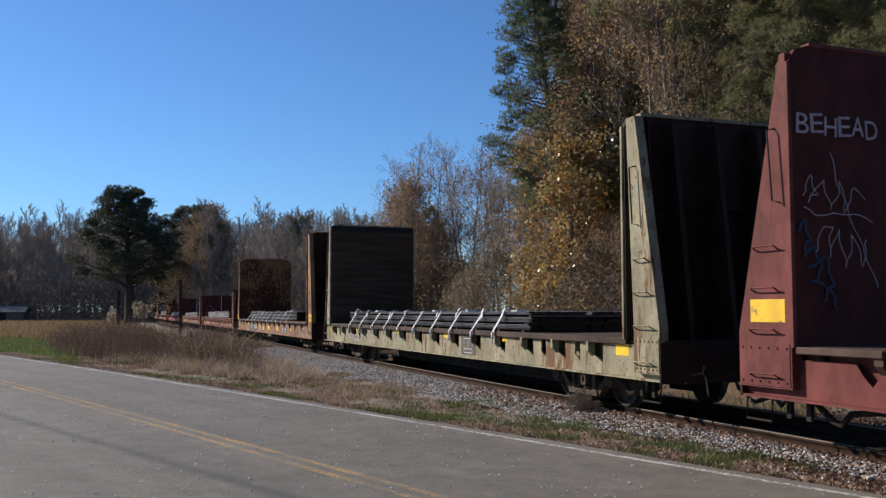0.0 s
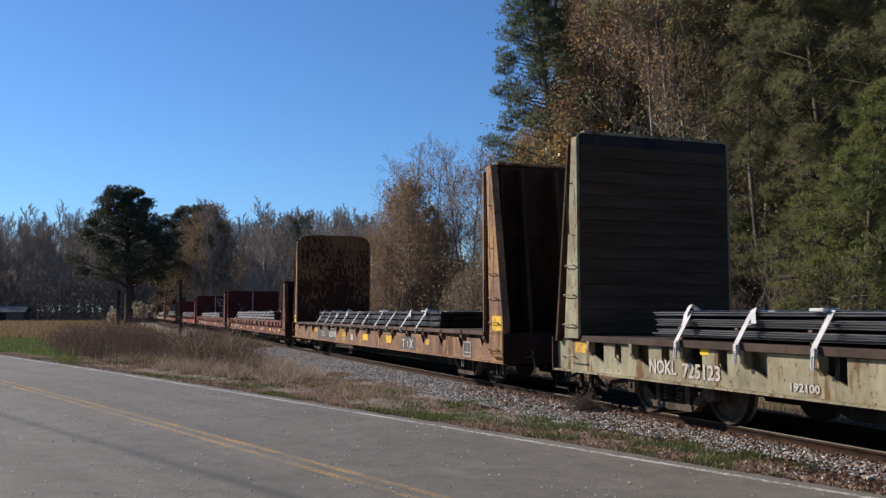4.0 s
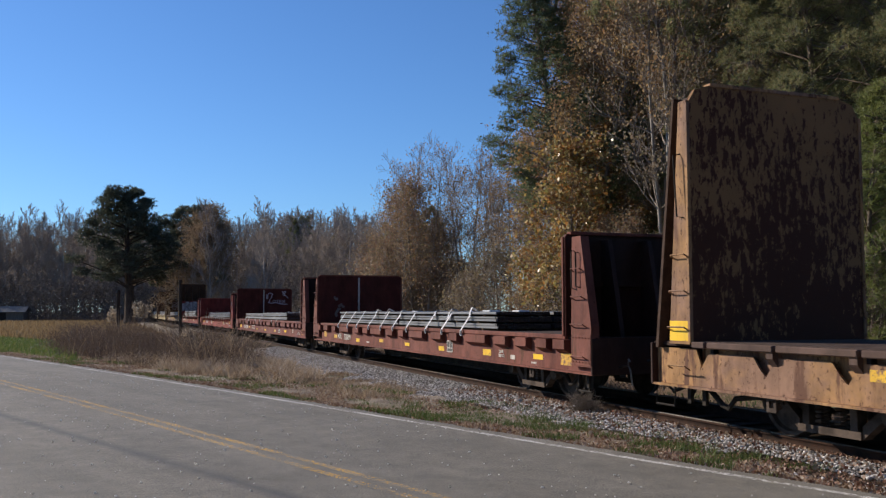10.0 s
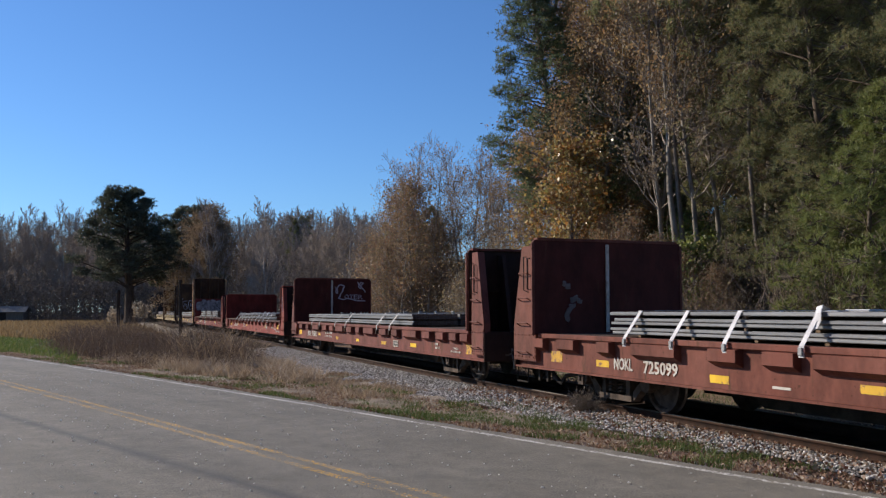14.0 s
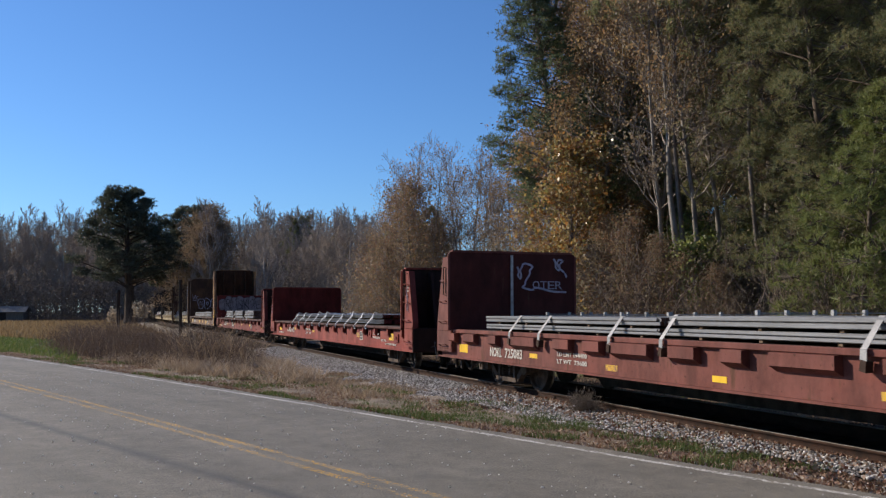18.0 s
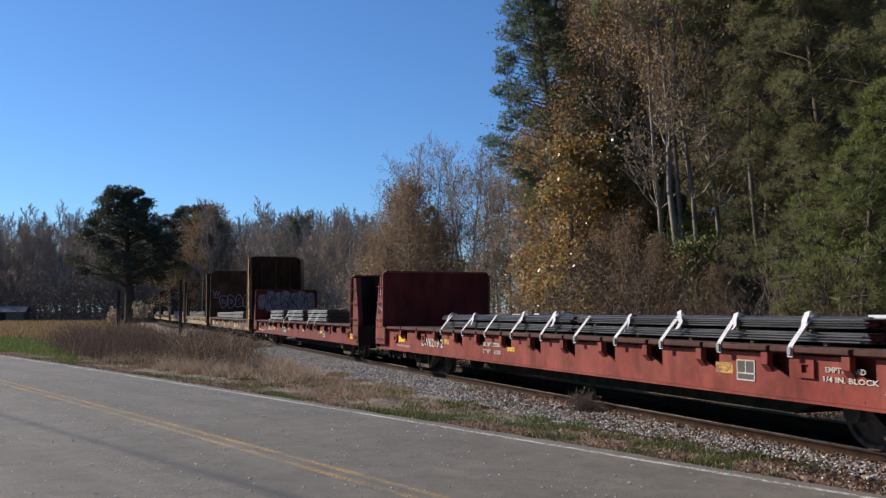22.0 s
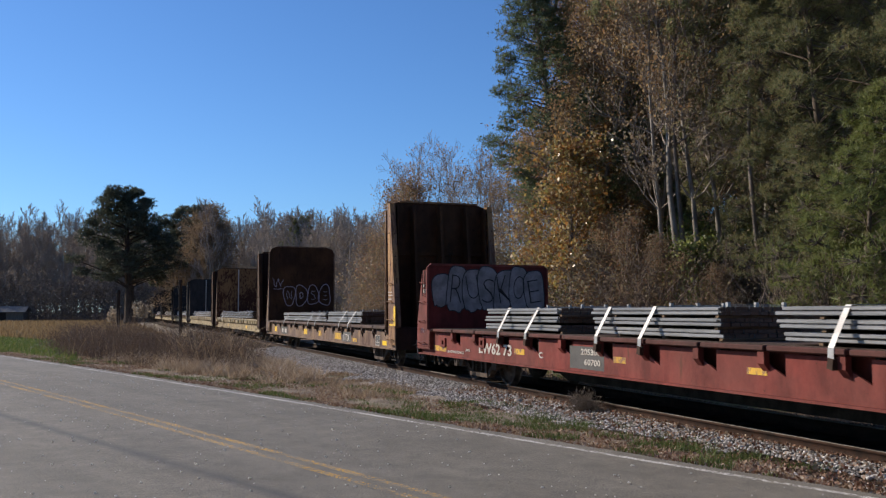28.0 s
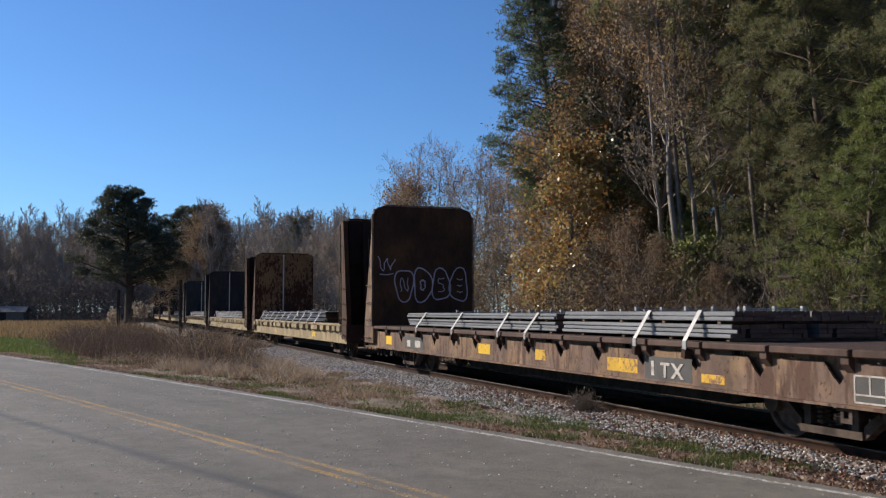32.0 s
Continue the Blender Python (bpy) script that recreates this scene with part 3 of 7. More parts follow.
def build_track():
    tr = thing("railway_track", pose(0, 0, 0), "rusty steel rails on dark wooden ties in grey stone", "railway track")
    ss = np.concatenate([np.arange(-30, 60, 1.0), np.arange(60, 400, 5.0)])
    for side in (0.752, -0.752):
        for nm, prof, mt in (("rail", ((-.07, 0), (.07, 0), (.07, .02), (.014, .045), (.014, .125), (.034, .135), (.036, .160), (-.036, .160), (-.034, .135), (-.014, .125), (-.014, .045), (-.07, .02)), "railside"),
                             ("railhead", ((-.033, .1605), (.033, .1605), (.028, .170), (-.028, .170)), "railtop")):
            vs, fs = [], []
            k = len(prof)
            for s in ss:
                for w, z in prof:
                    x, y, _ = track(s, side + w)
                    vs.append((x, y, RAIL - 0.170 + z))
            for i in range(len(ss) - 1):
                for j in range(k):
                    a, b = i * k + j, i * k + (j + 1) % k
                    fs.append((a, b, b + k, a + k))
            link_mesh(nm, np_mesh(nm, vs, fs), M[mt], tr, "worn bright running surface" if nm == "railhead" else "")
    # joint bars with bolts on the rail
    for s in (3.2, 15.1, 27.0):
        bm = bmesh.new()
        soft_box(bm, -0.33, 0.33, -0.012, 0.016, 0.03, 0.125, 0.006)
        x, y, a = track(s, 0.752 + 0.016)
        part("joint_bar", bm, M["railside"], tr, "bolted rail joint bar").matrix_basis = pose(x, y, RAIL - 0.170, 0, 0, math.degrees(a))
    bm = bmesh.new()
    soft_box(bm, -0.115, 0.115, -1.3, 1.3, -0.04, RAIL - 0.170 - 0.012, 0.012)
    me = bpy.data.meshes.new("tie")
    bm.to_mesh(me)
    bm.free()
    me.materials.append(M["tie"])
    plate = boxes((-0.09, 0.09, 0.57, 0.94, RAIL - 0.182, RAIL - 0.168), (-0.09, 0.09, -0.94, -0.57, RAIL - 0.182, RAIL - 0.168))
    pm = bpy.data.meshes.new("tie_plate")
    plate.to_mesh(pm)
    plate.free()
    pm.materials.append(M["rust"])
    rng = random.Random(5)
    for i in range(230):
        s = -14 + i * 0.52
        x, y, a = track(s)
        t = new("tie", me)
        t.parent = tr
        t.matrix_basis = pose(x, y, rng.uniform(-0.012, 0.004), 0, 0, math.degrees(a) + rng.uniform(-1.5, 1.5))
        if s < 45:
            q = new("tie_plate", pm)
            q.parent = t


# ------------------------------------------------------------ the train
HW = 1.45                               # half width over the sills
TRUCK_IN = 2.85
WHEEL = 0.42
MOVERS = []                             # (object, s of its origin at the start, offset in the car)
SPINNERS = []

P = {
    "maroon": paint("maroon_paint", (0.169, 0.045, 0.040), (0.216, 0.068, 0.061), wear=0.30),
    "olive": paint("pale_olive_paint", (0.40, 0.39, 0.27), (0.31, 0.28, 0.185), (0.16, 0.088, 0.044), wear=0.85, patch=1.3),
    "orange": paint("faded_orange_paint", (0.44, 0.255, 0.115), (0.28, 0.170, 0.115), (0.13, 0.065, 0.042), wear=0.9, patch=1.1, edge=0.07),
    "oxide": paint("oxide_red_paint", (0.175, 0.057, 0.040), (0.215, 0.082, 0.060), wear=0.55),
    "oxide_b": paint("dull_oxide_red_paint", (0.210, 0.068, 0.053), (0.185, 0.070, 0.057), wear=0.55),
    # shade of the gap between cars, put into the colour of their ends
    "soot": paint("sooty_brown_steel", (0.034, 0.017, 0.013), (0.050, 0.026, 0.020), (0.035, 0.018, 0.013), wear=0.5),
    # darker copies of maroon and red: shade put into the inner walls' colour
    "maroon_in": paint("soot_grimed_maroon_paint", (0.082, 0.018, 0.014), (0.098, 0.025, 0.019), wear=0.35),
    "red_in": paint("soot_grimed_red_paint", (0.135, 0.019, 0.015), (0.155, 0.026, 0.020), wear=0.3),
    "red": paint("red_paint", (0.245, 0.048, 0.037), (0.288, 0.076, 0.058), wear=0.22),
    "red_b": paint("dull_red_paint", (0.230, 0.045, 0.036), (0.187, 0.054, 0.043), wear=0.36),
    "tan": paint("yellow_tan_paint", (0.30, 0.20, 0.12), (0.20, 0.138, 0.108), (0.11, 0.062, 0.045), wear=0.9, patch=1.2, edge=0.06),
    "cream": paint("cream_paint", (0.44, 0.37, 0.22), (0.33, 0.26, 0.15), (0.14, 0.075, 0.045), wear=0.5),
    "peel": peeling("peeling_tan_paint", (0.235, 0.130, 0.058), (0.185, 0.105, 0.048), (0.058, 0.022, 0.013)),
    "rusted": paint("rusted_brown_steel", (0.108, 0.050, 0.020), (0.061, 0.029, 0.016), (0.032, 0.016, 0.010), wear=0.55),
    "boards": grain("dark_weathered_boards", (0.062, 0.041, 0.027), (0.098, 0.067, 0.046), 2.5, 40, 0.9, 0, 0.4, stretch=(1, 0.25, 3)),
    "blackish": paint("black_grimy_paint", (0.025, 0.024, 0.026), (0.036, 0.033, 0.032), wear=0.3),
    "rail_red": paint("scuffed_red_rub_rail", (0.125, 0.040, 0.032), (0.085, 0.040, 0.033), (0.05, 0.026, 0.02), wear=0.7),
    "rail_dark": paint("dark_rub_rail", (0.060, 0.040, 0.033), (0.090, 0.060, 0.048), (0.045, 0.024, 0.018), wear=0.5),
    "rail_rust": paint("rusted_rub_rail", (0.094, 0.061, 0.050), (0.137, 0.090, 0.072), (0.058, 0.029, 0.022), wear=0.5),
}


def wheel_mesh():
    """One wheel (tread bright, disc dark) for the left side, its mirror, and the axle."""
    out = []
    for sgn in (1, -1):
        bm = bmesh.new()
        y = 0.752 * sgn
        seg = 32
        prof = ((y - 0.06 * sgn, 0.10), (y - 0.06 * sgn, WHEEL + 0.025), (y - 0.035 * sgn, WHEEL), (y + 0.07 * sgn, WHEEL - 0.004), (y + 0.07 * sgn, WHEEL - 0.055), (y + 0.02 * sgn, WHEEL - 0.075), (y + 0.045 * sgn, 0.17), (y + 0.09 * sgn, 0.14), (y + 0.09 * sgn, 0.08))
        rings = [[bm.verts.new((r * math.cos(2 * math.pi * k / seg), yy, r * math.sin(2 * math.pi * k / seg))) for k in range(seg)] for yy, r in prof]
        for i in range(len(prof) - 1):
            p, q = rings[i], rings[i + 1]
            for k in range(seg):
                f = bm.faces.new((p[k], p[(k + 1) % seg], q[(k + 1) % seg], q[k]))
                f.material_index = 1 if i in (1, 2) else 0
        bm.faces.new(rings[-1])
        bmesh.ops.recalc_face_normals(bm, faces=bm.faces)
        me = bpy.data.meshes.new("wheel")
        bm.to_mesh(me)
        bm.free()
        me.materials.append(M["truck"])
        me.materials.append(M["tread"])
        out.append(me)
    bm = bmesh.new()
    disc(bm, 0, 0, 0.075, -1.0, 1.0, 10)
    me = bpy.data.meshes.new("axle")
    bmesh.ops.recalc_face_normals(bm, faces=bm.faces)
    bm.to_mesh(me)
    bm.free()
    me.materials.append(M["truck"])
    return out + [me]


def truck_meshes():
    """Cast side frame with its opening, springs, bolster, brake beam."""
    out = {}
    bm = bmesh.new()
    prism(bm, [(-1.12, 0.50), (-1.12, 0.58), (-0.80, 0.64), (-0.42, 0.73), (0.42, 0.73), (0.80, 0.64), (1.12, 0.58), (1.12, 0.50), (0.78, 0.52), (0.40, 0.61), (-0.40, 0.61), (-0.78, 0.52)], 'y', -1.06, -0.93)
    prism(bm, [(-0.46, 0.13), (0.46, 0.13), (0.46, 0.215), (-0.46, 0.215)], 'y', -1.08, -0.91)
    for e in (-1, 1):
        prism(bm, [(e * 0.46, 0.13), (e * 0.46, 0.27), (e * 0.80, 0.54), (e * 0.96, 0.54)], 'y', -1.055, -0.935)
        box(bm, *sorted((e * 0.30, e * 0.40)), -1.065, -0.925, 0.21, 0.62)
        disc(bm, e * 0.889, WHEEL, 0.12, -1.12, -1.0, 12)
        prism(bm, [(e * 0.74, 0.36), (e * 1.04, 0.36), (e * 1.04, 0.56), (e * 0.74, 0.56)], 'y', -1.05, -0.95)
    bmesh.ops.recalc_face_normals(bm, faces=bm.faces)
    out["side_frame"] = bm, "truck"
    bm = bmesh.new()
    for x in (-0.15, 0.13):
        rod(bm, [(x + 0.07 * math.cos(a * 1.05), -1.0 + 0.07 * math.sin(a * 1.05), 0.23 + 0.26 * a / 30) for a in range(31)], 0.019, 5)
    out["spring"] = bm, "truck"
    bm = boxes((-0.24, 0.24, -1.09, 1.09, 0.49, 0.60))
    out["bolster"] = bm, "truck"
    bm = bmesh.new()
    for x in (-0.38, 0.38):
        rod(bm, [(x, -0.85, 0.34), (x, 0.85, 0.34)], 0.035)
        for y in (-0.76, 0.76):
            box(bm, x - 0.05, x + 0.05, y - 0.05, y + 0.05, 0.24, 0.50)
    out["brake_beam"] = bm, "grimy"
    meshes = {}
    for k, (bm, mt) in out.items():
        me = bpy.data.meshes.new(k)
        bm.to_mesh(me)
        bm.free()
        me.materials.append(M[mt])
        meshes[k] = me
    bm = bmesh.new()
    me2 = meshes["side_frame"].copy()
    for v in me2.vertices:
        v.co.y = -v.co.y
    me2.flip_normals()
    meshes["side_frame_far"] = me2
    return meshes


WHEELS = wheel_mesh()
TRUCK = truck_meshes()


def add_truck(car, x, spins):
    tr = new("truck")
    tr.parent = car
    tr.matrix_basis = pose(x, 0, 0)
    tr.empty_display_size = 0.2
    for k in ("side_frame", "side_frame_far", "spring", "bolster", "brake_beam"):
        o = new("side_frame" if k == "side_frame_far" else k, TRUCK[k])
        o.parent = tr
    for w in (-0.889, 0.889):
        for me in WHEELS:
            o = new(me.name.split(".")[0], me)
            o.parent = tr
            o.matrix_basis = pose(w, 0, WHEEL)
            if spins:
                SPINNERS.append((o, w))


def grab(bm, x0, x1, z, y, out=0.10, drop=0.0):
    rod(bm, [(x0, y, z - drop), (x0, y - out * 0.8, z - drop * 0.3), (x0 + 0.02 * (1 if x1 > x0 else -1), y - out, z), (x1, y - out, z), (x1, y, z - drop)], 0.010, 5)


def add_bulkhead(car, half, e, top, body, inner, hw=HW, style="", corner=0.28, label="", soot=None):
    """A bulkhead at one end: e 1 the leading, -1 the trailing. Panel facing the load, a set-back web, tapered side posts."""
    def X(d):
        return e * (half - d)
    bh = new("bulkhead")
    bh.parent = car
    bh.empty_display_size = 0.2
    if label:
        tagged(bh, label)
    bm = bmesh.new()
    c = corner
    outline = [(-hw, 1.09), (hw, 1.09), (hw, top - c * 0.75), (hw - c * 0.35, top - c * 0.2), (hw - c, top), (-hw + c, top), (-hw + c * 0.35, top - c * 0.2), (-hw, top - c * 0.75)]
    x0, x1 = sorted((X(0.93), X(0.86)))
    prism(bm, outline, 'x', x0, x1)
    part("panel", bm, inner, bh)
    # flange round the panel's edge
    bm = bmesh.new()
    for sgn in (1, -1):
        a0, a1 = sorted((X(0.945), X(0.89)))
        soft_box(bm, a0, a1, sgn * hw - 0.025, sgn * hw + 0.025, 1.08, top - c * 0.7, 0.006)
    a0, a1 = sorted((X(0.945), X(0.80)))
    soft_box(bm, a0, a1, -hw + c, hw - c, top - 0.02, top + 0.03, 0.006)
    part("edge_flange", bm, body, bh)
    # set-back web and outer ribs
    bm = bmesh.new()
    for sgn in (1, -1):
        a0, a1 = sorted((X(0.86), X(0.50)))
        y = sgn * (hw - 0.19)
        prism(bm, [(X(0.86), 1.08), (X(0.30), 1.08), (X(0.52), top - 0.12), (X(0.86), top - 0.12)], 'y', min(y, y - 0.02 * sgn), max(y, y - 0.02 * sgn))
    for y in (-0.75, 0.0, 0.75):
        prism(bm, [(X(0.86), 1.08), (X(0.25), 1.08), (X(0.62), top - 0.1), (X(0.86), top - 0.1)], 'y', y - 0.04, y + 0.04)
    for z in np.arange(1.9, top - 0.5, 1.1):
        a0, a1 = sorted((X(0.86), X(0.78)))
        box(bm, a0, a1, -hw + 0.2, hw - 0.2, z, z + 0.08)
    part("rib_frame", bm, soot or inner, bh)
    # thin plate added to carry the gap's shade in its colour
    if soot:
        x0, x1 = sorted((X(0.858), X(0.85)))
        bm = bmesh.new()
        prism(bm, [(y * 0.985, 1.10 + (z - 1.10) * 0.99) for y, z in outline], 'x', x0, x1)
        part("back_plate", bm, soot, bh, "darkened back of the end wall")
    # tapered side posts
    for sgn in (-1, 1):
        bm = bmesh.new()
        y0, y1 = sorted((sgn * (HW + 0.005), sgn * (HW - 0.14)))
        if style == "strip":
            prism(bm, [(X(0.90), 1.06), (X(0.46), 1.06), (X(0.74), top - c * 0.6), (X(0.90), top - c * 0.6)], 'y', y0, y1)
            part("side_post", bm, body, bh)
            bm = bmesh.new()
            prism(bm, [(X(0.20), 1.0), (X(0.14), 1.0), (X(0.60), top - 0.15), (X(0.64), top - 0.15)], 'y', y0, y1)
            part("brace", bm, M["rust"], bh)
        else:
            tall = top > 3.2
            if e > 0:
                pts = [(0.66, 0.62), (0.02, 0.62), (0.02, 1.25), (0.57 if tall else 0.33, top - 0.08), (0.80 if tall else 0.61, top - 0.08), (0.66, 1.25)]
            else:
                pts = [(0.885, 1.10), (0.885, 0.62), (0.02, 0.62), (0.02, 1.25), (0.80 if tall else 0.36, top - 0.10), (0.885, top - 0.10)]
            prism(bm, [(X(d), z) for d, z in pts], 'y', y0, y1)
            post = part("side_post", bm, body, bh)
            # riveted doubler at the post's foot
            y = sgn * (HW + 0.005)
            bm = bmesh.new()
            q0, q1 = sorted((y, y + sgn * 0.008))
            xa, xb = sorted((X(0.03), X(0.64 if e > 0 else 0.86)))
            box(bm, xa, xb, q0, q1, 0.64, 1.12)
            q0, q1 = sorted((y, y + sgn * 0.020))
            for k in range(6):
                u = xa + 0.05 + (xb - xa - 0.1) * k / 5
                for z in (0.69, 1.07):
                    box(bm, u - 0.011, u + 0.011, q0, q1, z - 0.011, z + 0.011)
            part("foot_plate", bm, body, post, "riveted plate at the post's foot")
    # grab irons on the road side
    bm = bmesh.new()
    mid = 0.70 if style == "strip" else 0.36 if e > 0 else 0.48
    wid = 0.19 if style == "strip" else 0.21
    for z in ([0.78, 1.28, 1.72, 2.16] if top < 3.2 else [0.78, 1.28, 1.75, 2.22]):
        taper = max(0.0, z - 1.25) * 0.10
        xa, xb = sorted((X(mid - wid), X(mid + wid)))
        grab(bm, xa + (taper if e < 0 else taper * 0.3), xb - (taper if e > 0 else 0) + (taper * 0.3 if e < 0 else 0), z, -HW, 0.085, 0.05)
        part("grab_iron", bm, body, bh, "bent steel grab iron")
        bm = bmesh.new()
    if top > 3.2:
        xm = X(mid + (0.20 if e > 0 else 0.22) if style != "strip" else mid + 0.06)
        rod(bm, [(xm, -HW, 3.55), (xm - 0.03, -HW - 0.09, 3.53), (xm + 0.03, -HW - 0.09, 2.72), (xm + 0.06, -HW, 2.70)], 0.012, 5)
    else:
        xm = X(mid + 0.12)
        rod(bm, [(xm - 0.06, -HW, 2.45), (xm - 0.06, -HW - 0.06, 2.45), (xm - 0.06, -HW - 0.06, 1.86), (xm + 0.02, -HW, 1.82)], 0.011, 5)
        rod(bm, [(xm + 0.08, -HW, 2.42), (xm + 0.08, -HW - 0.06, 2.42), (xm + 0.08, -HW - 0.06, 1.88), (xm + 0.14, -HW, 1.86)], 0.011, 5)
    part("hand_rail", bm, M["grimy"], bh, "bent steel hand rail")
    return bh


def rects(car, name, rows, sc, material, y, label="", lift=0.004):
    """Thin painted rectangles on the near side: (s0, s1, z0, z1)."""
    for s0, s1, z0, z1 in rows:
        a, b = sorted((sc - s0, sc - s1))
        part(name, boxes((a, b, y - lift, y + 0.002, z0, z1)), material, car, label)


# pocket boxes on the sill: metres back from the leading end
POCKETS = [(0.87, 1.27), (1.52, 1.92), (2.32, 2.77), (3.22, 3.75), (4.19, 5.24), (5.74, 6.19), (6.72, 7.34), (7.97, 8.97), (9.44, 9.84), (10.37, 10.94),
           (11.45, 12.45), (12.75, 13.25), (13.72, 14.25), (14.96, 16.01), (16.61, 16.96), (17.69, 18.26), (18.75, 19.10)]


def build_car(spec):
    s0, s1 = spec["ends"]
    sc, half = (s0 + s1) / 2, (s1 - s0) / 2
    body = P[spec["paint"]]
    car = thing("bulkhead_flatcar", car_pose(sc), spec["label"], "flatcar", "train of flatcars")
    MOVERS.append((car, sc, Matrix.Identity(4)))
    kind = spec["side"]
    # deck
    part("deck", boxes((-half + 0.9, half - 0.9, -1.34, 1.34, 1.03, 1.10)), M["deckwood"], car, "worn dark plank deck")
    # centre sill and cross bearers
    bm = bmesh.new()
    prism(bm, [(-half + 0.3, 0.62), (-half + 4.3, 0.62), (-half + 5.4, 0.21), (half - 5.4, 0.21), (half - 4.3, 0.62), (half - 0.3, 0.62), (half - 0.3, 1.02), (-half + 0.3, 1.02)], 'y', -0.36, 0.36)
    for x in np.arange(-half + 1.2, half - 1.0, 2.5):
        prism(bm, [(-1.34, 0.62), (-0.36, 0.46), (0.36, 0.46), (1.34, 0.62), (1.34, 1.02), (-1.34, 1.02)], 'x', x - 0.03, x + 0.03)
    part("centre_sill", bm, M["grimy"], car, "grimy steel centre sill")
    # side sills
    plate_y = 1.36
    for sgn in (-1, 1):
        bm = bmesh.new()
        p0, p1 = sorted((sgn * plate_y, sgn * (plate_y - 0.03)))
        f0, f1 = sorted((sgn * (HW - 0.01), sgn * (plate_y - 0.08)))
        if kind == "notched":
            # plate with wide tabs that leave notches under the rub rail
            pts = [(half - 0.02, 0.50), (half - 0.02, 1.0), (half - 1.0, 1.0)]
            x = half - 1.25
            while x > -half + 1.3:
                pts += [(x, 0.80), (x - 0.12, 0.95), (x - 0.95, 0.95), (x - 1.14, 0.72)]
                x -= 1.235
            pts += [(-half + 1.0, 0.80), (-half + 0.9, 1.0), (-half + 0.02, 1.0), (-half + 0.02, 0.50)]
            prism(bm, pts, 'y', p0, p1)
            box(bm, -half + 0.9, half - 0.9, *sorted((sgn * (plate_y - 0.10), sgn * (plate_y - 0.13))), 0.62, 1.03)
        elif kind in ("flush", "stake"):
            # plate cut out in the shape of each pocket's cast shadow, dark web behind
            if kind == "flush":
                cuts = [(half - 0.81 - 1.21 * k, 0.33, 0.18, 0.30) for k in range(1, 16)] + [(half - 0.81 - 1.21 * (k + 0.5), 0.22, 0.20, 0.30) for k in (1, 2, 12, 13, 14)]
            else:
                cuts = [(half - 1.0 - 1.235 * k - 0.02, 0.34, 0.12, 0.26) for k in range(1, int((2 * half - 2.2) / 1.235) + 1)]
            low = 0.545 if kind == "flush" else 0.52
            pts = [(half - 0.02, low), (half - 0.02, 1.03)]
            for x, w, da, db in sorted(cuts, reverse=True):
                pts += [(x + w, 1.0), (x + w, 1.0 - db), (x + 0.04, 1.0 - da), (x + 0.04, 1.0)]
            pts += [(-half + 0.02, 1.03), (-half + 0.02, low)]
            prism(bm, pts, 'y', p0, p1)
            box(bm, -half + 0.9, half - 0.9, *sorted((sgn * (plate_y - 0.17), sgn * (plate_y - 0.20))), 0.55, 1.03)
        else:
            box(bm, -half + 0.02, half - 0.02, p0, p1, 0.52, 1.03)
        lip = 0.025 if kind == "flush" else 0.0
        box(bm, -half + 0.02, half - 0.02, f0, f1, 0.495 + lip, 0.525 + lip)
        part("side_sill", bm, body, car)
        bm = bmesh.new()
        r0, r1 = sorted((sgn * (HW + 0.02), sgn * (HW - 0.07)))
        if kind in ("stake", "notched"):
            x = half - 0.92
            while x > -half + 1.0:
                x2 = max(x - 1.21, -half + 0.92)
                soft_box(bm, x2 + 0.025, x, r0, r1, 1.03 if kind == "stake" else 1.015, 1.095, 0.012)
                part("rub_rail", bm, P["rail_rust"] if kind == "notched" else P["rail_red"], car)
                bm = bmesh.new()
                x -= 1.235
            bm.free()
        else:
            soft_box(bm, -half + 0.92, half - 0.92, *sorted((sgn * (HW - 0.02), sgn * 1.30)), 1.008 if kind == "flush" else 1.03, 1.105, 0.008)
            part("rub_rail", bm, P["rail_dark"] if kind != "pocket" else body, car)
        # stake pockets
        if kind in ("stake", "notched"):
            n = int((2 * half - 2.2) / 1.235) + 1
            xs = [(half - 1.0 - 1.235 * k, 0.11, 0.84 if kind == "stake" else 0.9) for k in range(n)]
        elif kind == "pocket":
            xs = [(half - (a + b) / 2, b - a, 0.84) for a, b in POCKETS if b < 2 * half - 0.6]
        else:
            xs = [(half - 0.81 - 1.21 * k - 0.02, 0.07, 0.84) for k in range(1, 16)]
        for x, w, z in xs:
            bm = bmesh.new()
            q0, q1 = sorted((sgn * (HW + 0.035 if kind == "pocket" else HW - 0.005), sgn * plate_y))
            if kind == "pocket":
                prism(bm, [(sgn * plate_y, z - 0.04), (sgn * (HW + 0.03), z + 0.03), (sgn * (HW + 0.03), 1.02), (sgn * plate_y, 1.03)], 'x', x - w / 2, x + w / 2)
            else:
                prism(bm, [(sgn * plate_y, z - 0.05), (sgn * (HW - 0.01), z + 0.04), (sgn * (HW - 0.01), 1.02), (sgn * plate_y, 1.02)], 'x', x - w / 2, x + w / 2)
            part("stake_pocket", bm, body if kind != "notched" else P["rail_rust"], car)
    if kind == "stake":
        for x, z in ((half - 1.55, 0.80), (-half + 1.55, 0.80), (-half + 3.75, 0.86), (half - 4.1, 0.86)):
            bm = boxes((x - 0.13, x + 0.13, -1.395, -1.36, z - 0.10, z - 0.045), (x - 0.13, x + 0.13, -1.395, -1.36, z + 0.045, z + 0.10),
                       (x - 0.13, x - 0.055, -1.395, -1.36, z - 0.045, z + 0.045), (x + 0.055, x + 0.13, -1.395, -1.36, z - 0.045, z + 0.045))
